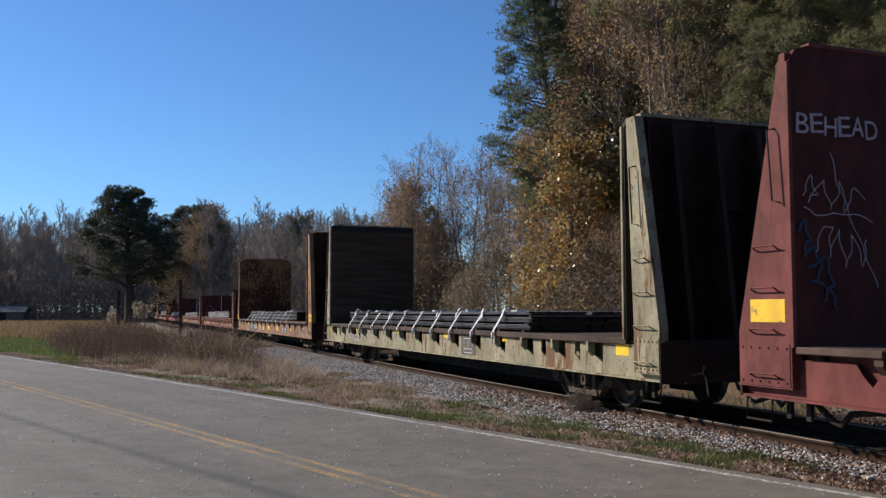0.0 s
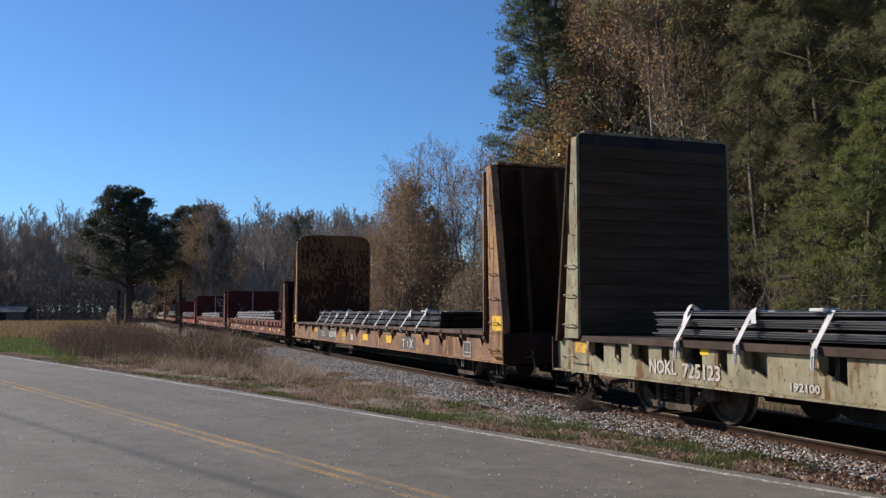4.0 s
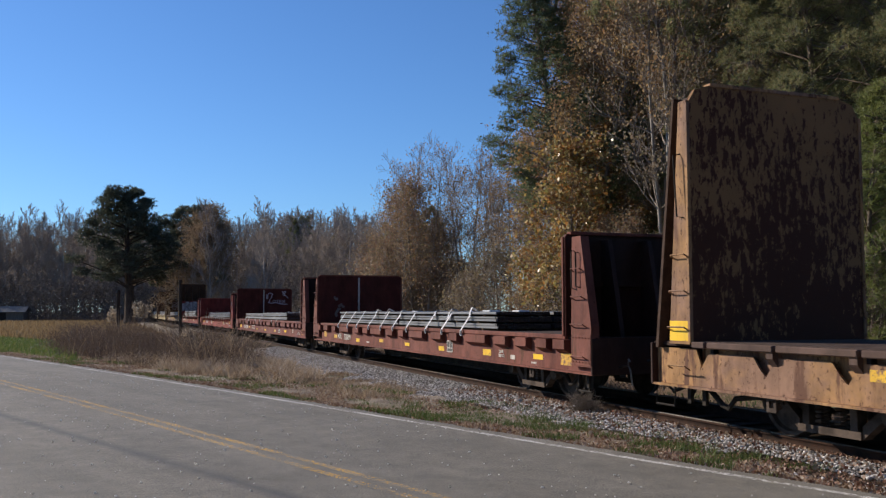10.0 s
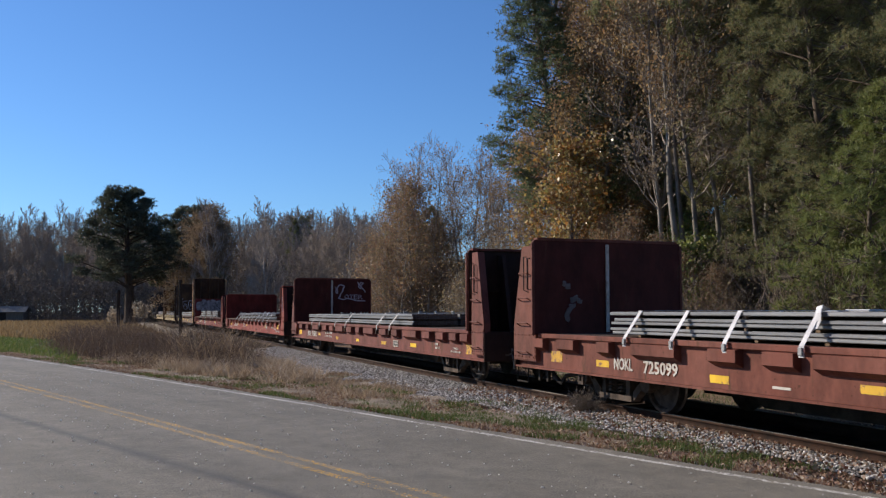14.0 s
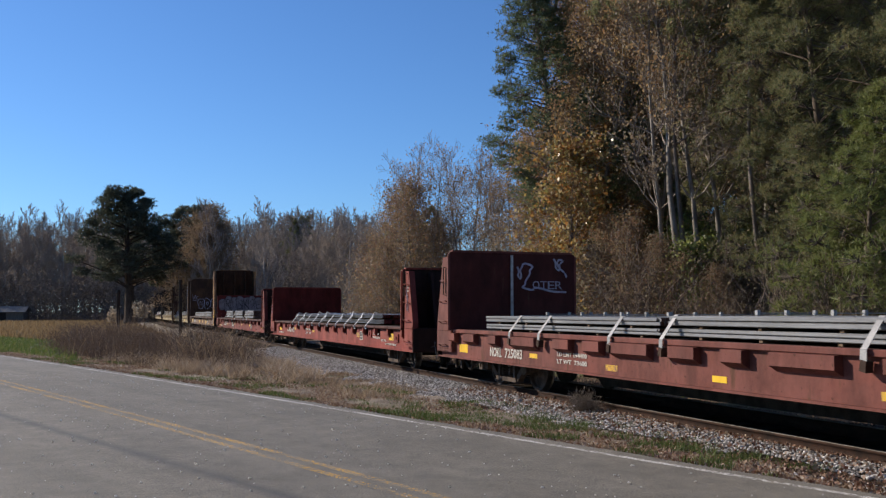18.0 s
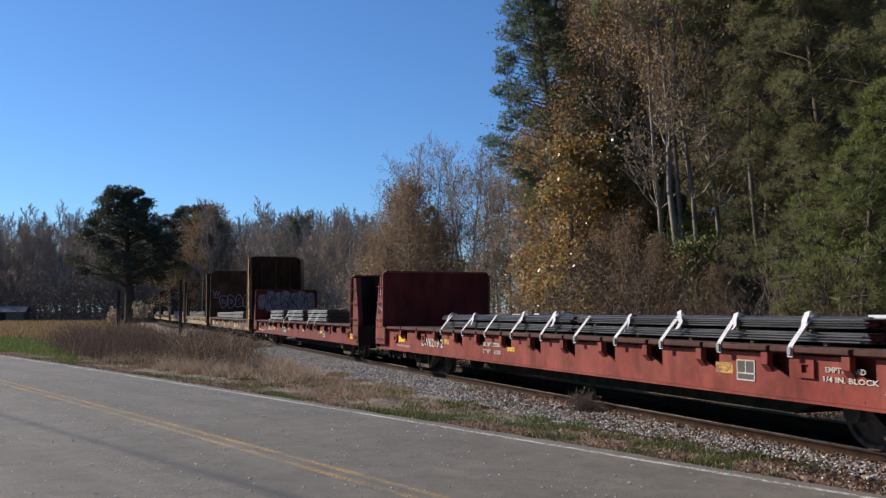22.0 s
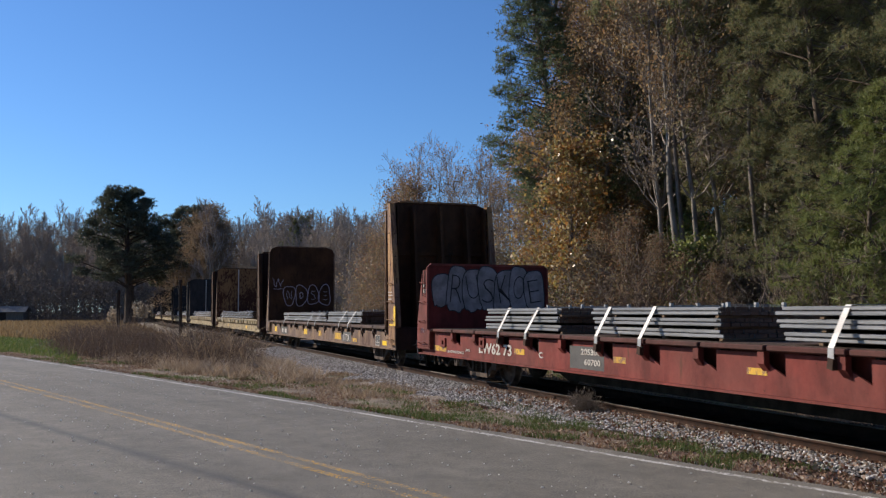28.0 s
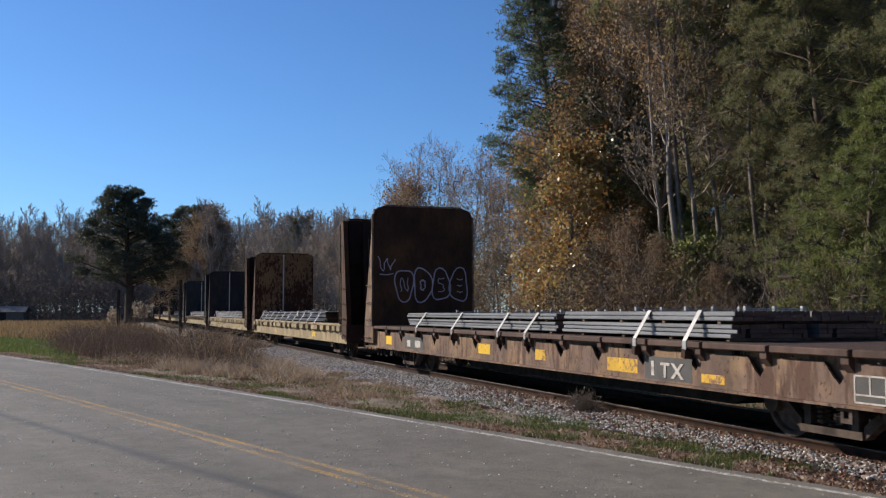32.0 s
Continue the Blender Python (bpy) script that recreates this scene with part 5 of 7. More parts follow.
CARS = [
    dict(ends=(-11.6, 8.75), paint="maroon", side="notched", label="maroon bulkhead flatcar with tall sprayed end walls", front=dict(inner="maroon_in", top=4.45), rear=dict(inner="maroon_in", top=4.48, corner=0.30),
         post_yellow=[(8.52, 7.95, 1.36, 1.62)], post_bars=[(8.6, 8.42, 0.98, 1.12), (8.28, 8.1, 0.92, 0.97)], spin=True),
    dict(ends=(10.35, 30.5), paint="olive", side="flush", label="pale olive bulkhead flatcar with rust stains and dark board end wall",
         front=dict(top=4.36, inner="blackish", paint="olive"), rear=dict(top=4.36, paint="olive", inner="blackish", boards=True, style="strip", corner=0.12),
         yellow=[(19.0, 18.6, 0.91, 1.0), (22.66, 22.22, 0.92, 1.0), (11.66, 11.3, 0.84, 1.01), (29.85, 29.5, 0.83, 1.01), (26.6, 26.42, 0.93, 1.01), (15.8, 15.58, 0.92, 1.0)],
         panels=[(17.78, 17.3, 0.62, 0.93)], grey=[(17.95, 17.12, 0.58, 0.97)], triangles=[(18.93, 0.62, 0.82)], text=[("NOKL", 27.75, 27.12, 0.64, 0.26), ("725123", 26.98, 26.2, 0.62, 0.26), ("192100", 25.0, 24.55, 0.60, 0.13)]),
    dict(ends=(32.45, 53.1), paint="orange", side="notched", label="faded orange bulkhead flatcar, peeling and rusty, with tall end walls",
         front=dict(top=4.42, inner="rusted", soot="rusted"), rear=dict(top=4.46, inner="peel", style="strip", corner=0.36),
         yellow=[(45.35, 44.85, 0.70, 0.84), (42.8, 42.25, 0.66, 0.84), (40.43, 39.95, 0.66, 0.85), (37.13, 36.88, 0.71, 0.84), (49.37, 48.9, 0.78, 0.90), (33.15, 32.6, 0.86, 0.99)], post_yellow=[(32.97, 32.52, 1.10, 1.40), (52.62, 52.22, 1.10, 1.36)],
         grey=[(48.8, 46.2, 0.56, 0.92), (39.08, 37.93, 0.55, 0.86)], panels=[(34.72, 34.3, 0.55, 0.86)],
         text=[("TPX", 48.22, 47.7, 0.65, 0.25), ("82049", 47.07, 46.05, 0.65, 0.27), ("182400", 45.3, 44.9, 0.60, 0.11), ("T", 38.98, 38.70, 0.59, 0.30), ("X", 38.38, 38.03, 0.59, 0.30)],
         bars=[(38.56, 38.50, 0.62, 0.76), (44.2, 43.9, 0.62, 0.80)]),
    dict(ends=(54.68, 74.62), paint="oxide", side="pocket", label="oxide red bulkhead flatcar with low end walls and yellow patches",
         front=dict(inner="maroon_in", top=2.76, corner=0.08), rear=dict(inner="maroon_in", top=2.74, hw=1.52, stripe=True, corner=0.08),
         yellow=[(73.34, 72.94, 0.64, 0.82), (71.84, 71.47, 0.64, 0.74), (69.04, 68.67, 0.59, 0.69), (66.6, 66.22, 0.65, 0.74), (64.32, 63.95, 0.63, 0.71), (61.82, 61.47, 0.61, 0.71), (59.22, 58.82, 0.62, 0.74), (56.93, 56.55, 0.65, 0.74), (55.88, 55.5, 0.60, 0.80)],
         panels=[(61.27, 60.92, 0.60, 0.85)], text=[("NOKL", 71.32, 70.82, 0.63, 0.24), ("725099", 70.54, 69.72, 0.62, 0.24), ("LMB", 58.42, 58.22, 0.70, 0.08), ("58112", 58.44, 58.16, 0.62, 0.08)],
         bars=[(67.9, 67.6, 0.60, 0.63), (57.9, 57.7, 0.60, 0.68), (57.0, 56.8, 0.57, 0.60)]),
    dict(ends=(76.0, 95.85), paint="oxide_b", side="pocket", label="dull oxide red bulkhead flatcar with a sprayed low end wall",
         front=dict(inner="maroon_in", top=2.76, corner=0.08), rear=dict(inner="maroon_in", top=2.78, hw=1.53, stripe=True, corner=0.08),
         yellow=[(94.72, 94.27, 0.63, 0.80), (91.35, 91.05, 0.66, 0.74), (88.73, 88.4, 0.59, 0.68), (86.15, 85.86, 0.60, 0.68), (83.48, 83.03, 0.60, 0.69), (80.94, 80.49, 0.62, 0.71), (77.2, 76.85, 0.60, 0.80)],
         panels=[(82.38, 81.95, 0.58, 0.74)], text=[("NOKL", 93.1, 92.55, 0.62, 0.24), ("725083", 92.4, 91.65, 0.62, 0.24), ("LD LMT 194400", 90.3, 89.3, 0.74, 0.10), ("LT WT  73600", 90.3, 89.3, 0.62, 0.10), ("LMB", 79.1, 78.9, 0.72, 0.08), ("58112", 79.1, 78.8, 0.64, 0.08), ("2 INCH", 77.95, 77.65, 0.67, 0.06), ("HF COMP SHOES", 78.1, 77.5, 0.60, 0.06)]),
    dict(ends=(97.57, 118.0), paint="red", side="stake", label="red bulkhead flatcar with low end walls",
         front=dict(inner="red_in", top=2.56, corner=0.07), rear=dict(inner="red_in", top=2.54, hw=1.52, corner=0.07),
         yellow=[(116.2, 115.74, 0.72, 0.88), (112.93, 112.60, 0.76, 0.87), (109.52, 109.2, 0.74, 0.82), (103.26, 102.93, 0.73, 0.86), (99.88, 99.47, 0.73, 0.91)],
         panels=[(102.85, 102.52, 0.66, 0.91)], post_bars=[(98.05, 97.9, 2.05, 2.09), (98.05, 97.9, 1.97, 2.01), (117.6, 117.45, 2.02, 2.06), (117.6, 117.45, 1.94, 1.98)], text=[("LW6219 2", 114.42, 112.98, 0.68, 0.26), ("LD LMT 205000", 110.68, 109.82, 0.80, 0.11), ("LT WT    61000", 110.68, 109.82, 0.66, 0.11), ("DO NOT WELD TO FLOOR", 116.3, 115.25, 0.60, 0.075),
               ("DO NOT WELD TO FLOOR", 100.2, 99.2, 0.60, 0.075), ("EMPTY LOAD", 101.4, 100.85, 0.84, 0.08), ("1/4 IN. BLOCK", 101.45, 100.7, 0.74, 0.08), ("JACK   PUL", 100.6, 100.12, 0.68, 0.08)]),
    dict(ends=(119.85, 140.35), paint="red_b", side="stake", label="red bulkhead flatcar with a low end wall in silver graffiti",
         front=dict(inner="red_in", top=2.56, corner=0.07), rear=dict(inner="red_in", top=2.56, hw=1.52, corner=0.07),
         yellow=[(139.44, 138.62, 0.60, 0.72), (135.12, 134.69, 0.70, 0.80), (131.63, 131.28, 0.72, 0.81), (128.6, 128.25, 0.74, 0.82), (125.53, 125.1, 0.73, 0.82), (121.2, 120.5, 0.66, 0.80)],
         grey=[(132.98, 131.9, 0.57, 0.93)], post_text=[("LIFT", 139.97, 139.76, 2.05, 0.10), ("HERE", 139.98, 139.74, 1.93, 0.10)], panels=[(125.03, 124.66, 0.62, 0.88)],
         text=[("LW62 73", 136.8, 135.24, 0.66, 0.28), ("205300", 132.6, 132.0, 0.80, 0.13), ("60700", 132.5, 132.0, 0.64, 0.13), ("DO NOT WELD TO FLOOR", 138.55, 137.6, 0.59, 0.075), ("JACK", 137.5, 137.25, 0.66, 0.07), ("C", 134.1, 133.95, 0.68, 0.14)]),
    dict(ends=(142.07, 162.4), paint="tan", side="notched", label="yellow-tan bulkhead flatcar, rusty, with tall graffiti end wall",
         front=dict(top=4.42, corner=0.34, inner="rusted", paint="orange", soot="rusted"), rear=dict(top=4.45, inner="rusted", corner=0.36, hw=1.5),
         yellow=[(149.14, 148.3, 0.60, 0.80), (146.81, 146.34, 0.58, 0.69), (151.6, 151.2, 0.64, 0.82), (154.2, 153.6, 0.64, 0.84), (160.6, 160.1, 0.62, 0.84), (143.6, 143.2, 0.58, 0.70)],
         post_yellow=[(142.28, 142.11, 0.66, 1.62), (142.62, 142.31, 0.78, 1.16)], post_bars=[(142.75, 142.42, 1.98, 2.0), (142.72, 142.36, 1.90, 1.92), (142.75, 142.4, 1.80, 1.82)], grey=[(148.11, 147.01, 0.55, 0.86), (159.0, 157.6, 0.56, 0.88)], panels=[(144.26, 143.84, 0.55, 0.84)],
         text=[("T", 147.72, 147.50, 0.59, 0.28), ("X", 147.46, 147.16, 0.59, 0.28)],
         bars=[(147.95, 147.88, 0.60, 0.80), (158.8, 158.55, 0.62, 0.78), (158.2, 157.8, 0.62, 0.78)]),
    dict(ends=(164.5, 184.3), paint="cream", side="pocket", label="cream bulkhead flatcar with rusty brown end walls",
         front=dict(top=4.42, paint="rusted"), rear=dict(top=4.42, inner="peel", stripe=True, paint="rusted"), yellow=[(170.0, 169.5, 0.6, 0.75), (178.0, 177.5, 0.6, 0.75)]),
    dict(ends=(186.2, 206.7), paint="cream", side="pocket", label="cream bulkhead flatcar with black end walls", spin=False,
         front=dict(top=4.42, paint="rusted"), rear=dict(top=4.42, inner="blackish", stripe=True, paint="blackish"), yellow=[]),
    dict(ends=(208.6, 228.2), paint="cream", side="stake", label="cream bulkhead flatcar with black end walls", spin=False, front=dict(top=4.4, paint="blackish"), rear=dict(top=4.4, paint="blackish", inner="blackish", stripe=True)),
    dict(ends=(230.0, 250.8), paint="cream", side="stake", label="cream bulkhead flatcar with black end walls", spin=False, front=dict(top=4.4, paint="blackish"), rear=dict(top=4.4, paint="blackish", inner="blackish", stripe=True)),
    dict(ends=(252.6, 273.0), paint="cream", side="stake", label="cream bulkhead flatcar with black end walls", spin=False, front=dict(top=4.4, paint="blackish"), rear=dict(top=4.4, paint="blackish", inner="blackish", stripe=True)),
    dict(ends=(275.0, 295.0), paint="cream", side="stake", label="cream bulkhead flatcar with black end walls", spin=False, front=dict(top=4.4, paint="blackish"), rear=dict(top=4.4, paint="blackish", inner="blackish")),
]

built = [build_car(c) for c in CARS]
MID = [b[3] for b in built]

# graffiti on the end walls
_, rb, fc, _ = built[0]
tag_paint("BEHEAD", rb, fc, -1.38, 3.46, 1.20, 0.33, M["spraypale"], wild=0.35)
scribble(rb, fc, [[(-1.3, 2.75), (-1.2, 3.0), (-1.1, 2.8), (-1.25, 2.7), (-1.0, 2.95), (-0.9, 2.6), (-0.75, 2.95), (-0.7, 2.6), (-0.55, 2.9), (-0.4, 2.75)], [(-1.15, 2.1), (-1.05, 2.4), (-0.9, 2.45), (-0.95, 2.1), (-0.8, 2.4), (-0.7, 1.95), (-0.6, 2.35), (-0.45, 2.0), (-0.4, 2.3)], [(-0.9, 3.25), (-0.75, 2.8), (-0.5, 2.3), (-0.25, 1.75)], [(-1.3, 2.62), (-1.0, 2.55), (-0.6, 2.6), (-0.3, 2.5)]], M["spraypale"], 0.0065)
scribble(rb, fc, [[(-1.38, 2.35), (-1.3, 2.5), (-1.22, 2.3), (-1.32, 2.1), (-1.15, 2.2), (-1.05, 1.95), (-1.2, 1.8), (-0.95, 1.75), (-0.85, 1.5)], [(-1.25, 1.95), (-1.0, 2.1), (-0.9, 1.8), (-1.05, 1.6)]], M["sprayblue"], 0.020, "blue sprayed scrawl")
_, rb, fc, _ = built[3]
scribble(rb, fc, [[(-0.80, 1.66), (-0.70, 1.72), (-0.60, 1.68)], [(-0.95, 1.96), (-0.80, 1.93)], [(-0.88, 1.30), (-0.84, 1.50), (-0.74, 1.62)]], M["dullspray"], 0.05, "faint pale sprayed smudge")
_, rb, fc, _ = built[4]
scribble(rb, fc, [[(0.08, 2.45), (0.15, 2.2), (0.2, 2.55), (0.45, 2.5), (0.35, 2.25), (0.2, 2.0), (0.5, 1.98)], [(0.98, 2.65), (1.1, 2.4), (1.2, 2.65), (1.05, 2.6), (1.3, 2.25)], [(0.5, 2.0), (1.3, 1.92)]], M["spraypale"], 0.024)
tag_paint("OTER", rb, fc, 0.45, 1.98, 0.75, 0.26, M["spraypale"])


def side_scrawl(car, strokes, material, r=0.007):
    """Thin sprayed lines on a side post, in the car's length and height."""
    bm = bmesh.new()
    for pts in strokes:
        rod(bm, [(x, -HW - 0.014, z) for x, z in pts], r, 5)
    part("graffiti", bm, material, car, "thin sprayed scrawl")


half5 = (CARS[5]["ends"][1] - CARS[5]["ends"][0]) / 2
side_scrawl(built[5][0], [[(half5 - 0.50, 2.05), (half5 - 0.42, 1.75), (half5 - 0.46, 1.52), (half5 - 0.34, 1.66), (half5 - 0.28, 1.45)], [(half5 - 0.52, 1.62), (half5 - 0.40, 1.70), (half5 - 0.36, 1.86), (half5 - 0.44, 1.92), (half5 - 0.38, 1.50)],
                          [(half5 - 0.40, 2.12), (half5 - 0.48, 1.92), (half5 - 0.34, 1.80)]], M["spraypale"])
side_scrawl(built[5][0], [[(-half5 + 0.22, 1.66), (-half5 + 0.32, 1.80), (-half5 + 0.34, 1.45), (-half5 + 0.46, 1.72), (-half5 + 0.48, 1.42), (-half5 + 0.62, 1.78)], [(-half5 + 0.18, 1.50), (-half5 + 0.40, 1.58), (-half5 + 0.66, 1.52)],
                          [(-half5 + 0.24, 1.40), (-half5 + 0.30, 1.62), (-half5 + 0.52, 1.60), (-half5 + 0.70, 1.36)]], M["spraypale"])
half6 = (CARS[6]["ends"][1] - CARS[6]["ends"][0]) / 2
side_scrawl(built[6][0], [[(-half6 + 0.25, 0.98), (-half6 + 0.32, 1.10), (-half6 + 0.36, 0.98), (-half6 + 0.44, 1.10), (-half6 + 0.50, 0.99), (-half6 + 0.60, 1.06)]], M["spraypale"])
_, rb, fc, _ = built[6]
def blob(rb, face, cy, cz, ry, rz, turn, material, lift, label):
    """One swollen letter body: a rounded upright shape with a ragged dripping foot."""
    pts = []
    for k in range(36):
        a = 2 * math.pi * k / 36
        c, q = math.cos(a), math.sin(a)
        y = ry * math.copysign(abs(c) ** 0.62, c) * (1 + 0.06 * math.sin(3 * a + turn))
        z = rz * math.copysign(abs(q) ** 0.72, q) * (1 + 0.07 * math.sin(2 * a + turn * 1.7))
        if q < -0.5:
            z -= 0.07 * abs(math.sin(5 * a + turn))
        pts.append((cy + y + 0.10 * z * math.sin(turn), cz + z))
    bm = bmesh.new()
    prism(bm, pts, 'x', face, face + lift)
    part("graffiti", bm, material, rb, label)


for k in range(7):
    cy = -1.20 + 0.395 * k
    size = (0.22, 0.34) if k == 0 else (0.255, 0.46 + 0.03 * (k % 2))
    blob(rb, fc, cy, 2.0 + 0.03 * (k % 2), size[0] + 0.022, size[1] + 0.022, k * 1.9, M["sprayblack"], 0.004 + 0.0012 * k, "black graffiti outline")
    blob(rb, fc, cy, 2.0 + 0.03 * (k % 2), size[0], size[1], k * 1.9, M["spray"], 0.0046 + 0.0012 * k, "silver bubble graffiti letter")
tag_paint("RUSKOE", rb, fc, -1.02, 1.68, 2.38, 0.92, M["sprayblack"], -0.026, 0.0155, "black graffiti letter stroke", 1.0)
_, rb, fc, _ = built[7]
def bubble(cx, cz, rx, rz, turn=0.0, n=22, dent=0.12, lobes=3):
    """A closed wobbly loop: the outline of one rounded letter."""
    out = []
    for k in range(n + 1):
        a = 2 * math.pi * k / n
        r = 1 + dent * math.sin(lobes * a + turn)
        out.append((cx + rx * r * math.cos(a) * (abs(math.cos(a)) ** -0.25 if abs(math.cos(a)) > 0.3 else 1.3), cz + rz * r * math.sin(a)))
    return out


for k, (y, inner) in enumerate(((-0.58, [[(-0.10, 2.02), (-0.10, 2.42)], [(-0.08, 2.42), (0.10, 2.05)], [(0.10, 2.05), (0.11, 2.44)]]), (-0.03, [bubble(0.0, 2.24, 0.07, 0.14, 0.5, 12, 0.05)]),
                                (0.52, [[(0.10, 2.42), (-0.06, 2.44), (-0.08, 2.30), (0.06, 2.24), (0.09, 2.08), (-0.08, 2.04)]]), (1.06, [[(-0.06, 2.40), (0.12, 2.42)], [(-0.06, 2.22), (0.10, 2.24)], [(-0.06, 2.04), (0.12, 2.06)]]))):
    scribble(rb, fc, [bubble(y, 2.24, 0.27, 0.44 + 0.03 * (k % 2), k * 1.3)], M["spraypale"], 0.020, "pale rounded graffiti letter outline", 0.0)
    scribble(rb, fc, [[(y + p, q) if abs(p) < 0.3 else (p, q) for p, q in st] for st in inner], M["spraypale"], 0.013, "pale graffiti inner stroke")
scribble(rb, fc, [[(-1.35, 3.0), (-1.2, 2.6), (-1.1, 3.0), (-1.0, 2.65), (-0.85, 2.95)], [(-1.3, 2.5), (-0.9, 2.55)]], M["spraypale"], 0.014)

# ------------------------------------------------------------ the loads
T3 = [(2, 0.052), (2, 0.052), (1, 0.06)]
TD = [(4, 0.026), (4, 0.026), (2, 0.03)]
T2 = [(4, 0.030), (4, 0.026)]
WIDE = "strapped bundles of grey steel tubing on a flatcar deck"
LOADS = [
    (1, 15.0, 27.9, TD, [16.0, 17.1, 18.35, 19.55, 20.85, 22.1, 23.25, 24.48, 25.75, 26.95], "dark"),
    (2, 36.7, 42.9, TD, [37.55, 38.75, 40.05, 41.15, 42.5], "dark"),
    (2, 43.1, 49.3, TD, [43.7, 45.0, 46.2, 47.3, 48.55], "dark"),
    (3, 59.0, 65.3, T3, [60.15, 61.32, 62.4, 63.85, 65.0], "grey"),
    (3, 65.5, 71.7, T3, [66.1, 67.3, 68.6, 69.7, 70.85], "grey"),
    (4, 81.3, 87.4, [(2, 0.055), (2, 0.07)], [82.38, 83.58, 87.1], "bands"),
    (4, 87.6, 93.7, [(2, 0.05), (2, 0.06)], [88.45, 90.77, 91.97], "bands"),
    (5, 101.1, 107.2, T2, [101.8, 103.04, 104.28, 105.46, 106.68], "dark"),
    (5, 107.35, 113.4, T2, [107.88, 109.1, 110.32, 111.52, 112.8], "dark"),
    (6, 125.15, 128.25, [(2, 0.055), (2, 0.055), (2, 0.055)], [125.9, 127.13], "bands"),
    (6, 129.4, 132.55, [(2, 0.055), (2, 0.055), (2, 0.055)], [130.74, 131.95], "bands"),
    (6, 133.7, 136.8, [(2, 0.055), (2, 0.055), (2, 0.055)], [134.42, 135.6], "bands"),
    (7, 146.45, 150.9, [(3, 0.06), (2, 0.065)], [147.01, 148.2], "bands"),
    (7, 151.2, 159.2, [(3, 0.055), (2, 0.055)], [151.8, 153.0, 155.44, 157.8], "bands"),
    (8, 168.6, 182.6, T3, [169.2, 170.6, 172.0, 173.4, 174.8, 176.2, 177.6, 179.0, 180.4, 181.8], "dark"),
    (9, 190.0, 203.5, T3, [191, 192.5, 194, 195.5, 197, 198.5, 200, 201.5, 203], "grey"),
    (10, 212.0, 225.0, T3, [213, 215, 217, 219, 221, 223], "grey"),
    (11, 234.0, 247.0, T3, [235, 237, 239, 241, 243, 245], "grey"),
    (12, 256.0, 269.0, T3, [257, 259, 261, 263, 265, 267], "grey"),
]
for i, (ci, a, b, lay, straps, kind) in enumerate(LOADS):
    build_load(MID[ci], a, b, lay, straps, kind, 100 + i, hang=ci == 1, ends="red_end" if ci == 5 else "brown_end" if kind == "bands" else "tube_end", label={"dark": "dark steel tubing bundles under white straps on a flatcar", "grey": "grey steel tubing bundles under white straps on a flatcar", "bands": "grey steel channel bundles under flat steel bands on a flatcar"}[kind])

build_ground()
build_road()
build_bed()
build_bank()
build_track()
build_ballast()

# ------------------------------------------------------------ growing things


def tubes(segs, sides):
    """Frustums from rows (x0 y0 z0 x1 y1 z1 r0 r1)."""
    g = np.asarray(segs, float)
    p, q, r0, r1 = g[:, :3], g[:, 3:6], g[:, 6], g[:, 7]
    d = q - p
    d /= np.linalg.norm(d, axis=1, keepdims=True) + 1e-9
    up = np.where(np.abs(d[:, 2:3]) > 0.9, np.array([[1.0, 0, 0]]), np.array([[0, 0, 1.0]]))
    u = np.cross(d, up)
    u /= np.linalg.norm(u, axis=1, keepdims=True)
    w = np.cross(d, u)
    a = np.arange(sides) * 2 * np.pi / sides
    ring = u[:, None] * np.cos(a)[None, :, None] + w[:, None] * np.sin(a)[None, :, None]
    v = np.concatenate([p[:, None] + ring * r0[:, None, None], q[:, None] + ring * r1[:, None, None]], 1)
    k = np.arange(sides)
    f = np.stack([k, (k + 1) % sides, (k + 1) % sides + sides, k + sides], 1)
    return v.reshape(-1, 3), (f[None] + (2 * sides * np.arange(len(g)))[:, None, None]).reshape(-1, 4)


def leaf_quads(pts, size, rng, long=1.5):
    """Small pointed leaves, turned at random."""
    pts = np.asarray(pts, float)
    n = len(pts)
    a = rng.normal(size=(n, 3))
    a /= np.linalg.norm(a, axis=1, keepdims=True)
    b = np.cross(a, rng.normal(size=(n, 3)))
    b /= np.linalg.norm(b, axis=1, keepdims=True)
    s = (size * rng.uniform(0.6, 1.3, n))[:, None]
    v = np.stack([pts - a * s * long / 2, pts + b * s / 2 + a * s * 0.1, pts + a * s * long / 2, pts - b * s / 2 + a * s * 0.1], 1)
    return v.reshape(-1, 3), np.arange(4 * n).reshape(-1, 4)


def tuft_tris(pts, dirs, length, needles, rng, width=0.02):
    """Bursts of needles round each twig end."""
    pts = np.repeat(np.asarray(pts, float), needles, 0)
    dirs = np.repeat(np.asarray(dirs, float), needles, 0)
    n = len(pts)
    a = dirs * 0.75 + rng.normal(size=(n, 3)) * 0.62
    a /= np.linalg.norm(a, axis=1, keepdims=True)
    b = np.cross(a, rng.normal(size=(n, 3)))
    b /= np.linalg.norm(b, axis=1, keepdims=True)
    L = (length * rng.uniform(0.6, 1.25, n))[:, None]
    v = np.stack([pts - b * width, pts + b * width, pts + a * L], 1)
    return v.reshape(-1, 3), np.arange(3 * n).reshape(-1, 3)


def unit(v):
    return v / (np.linalg.norm(v) + 1e-9)


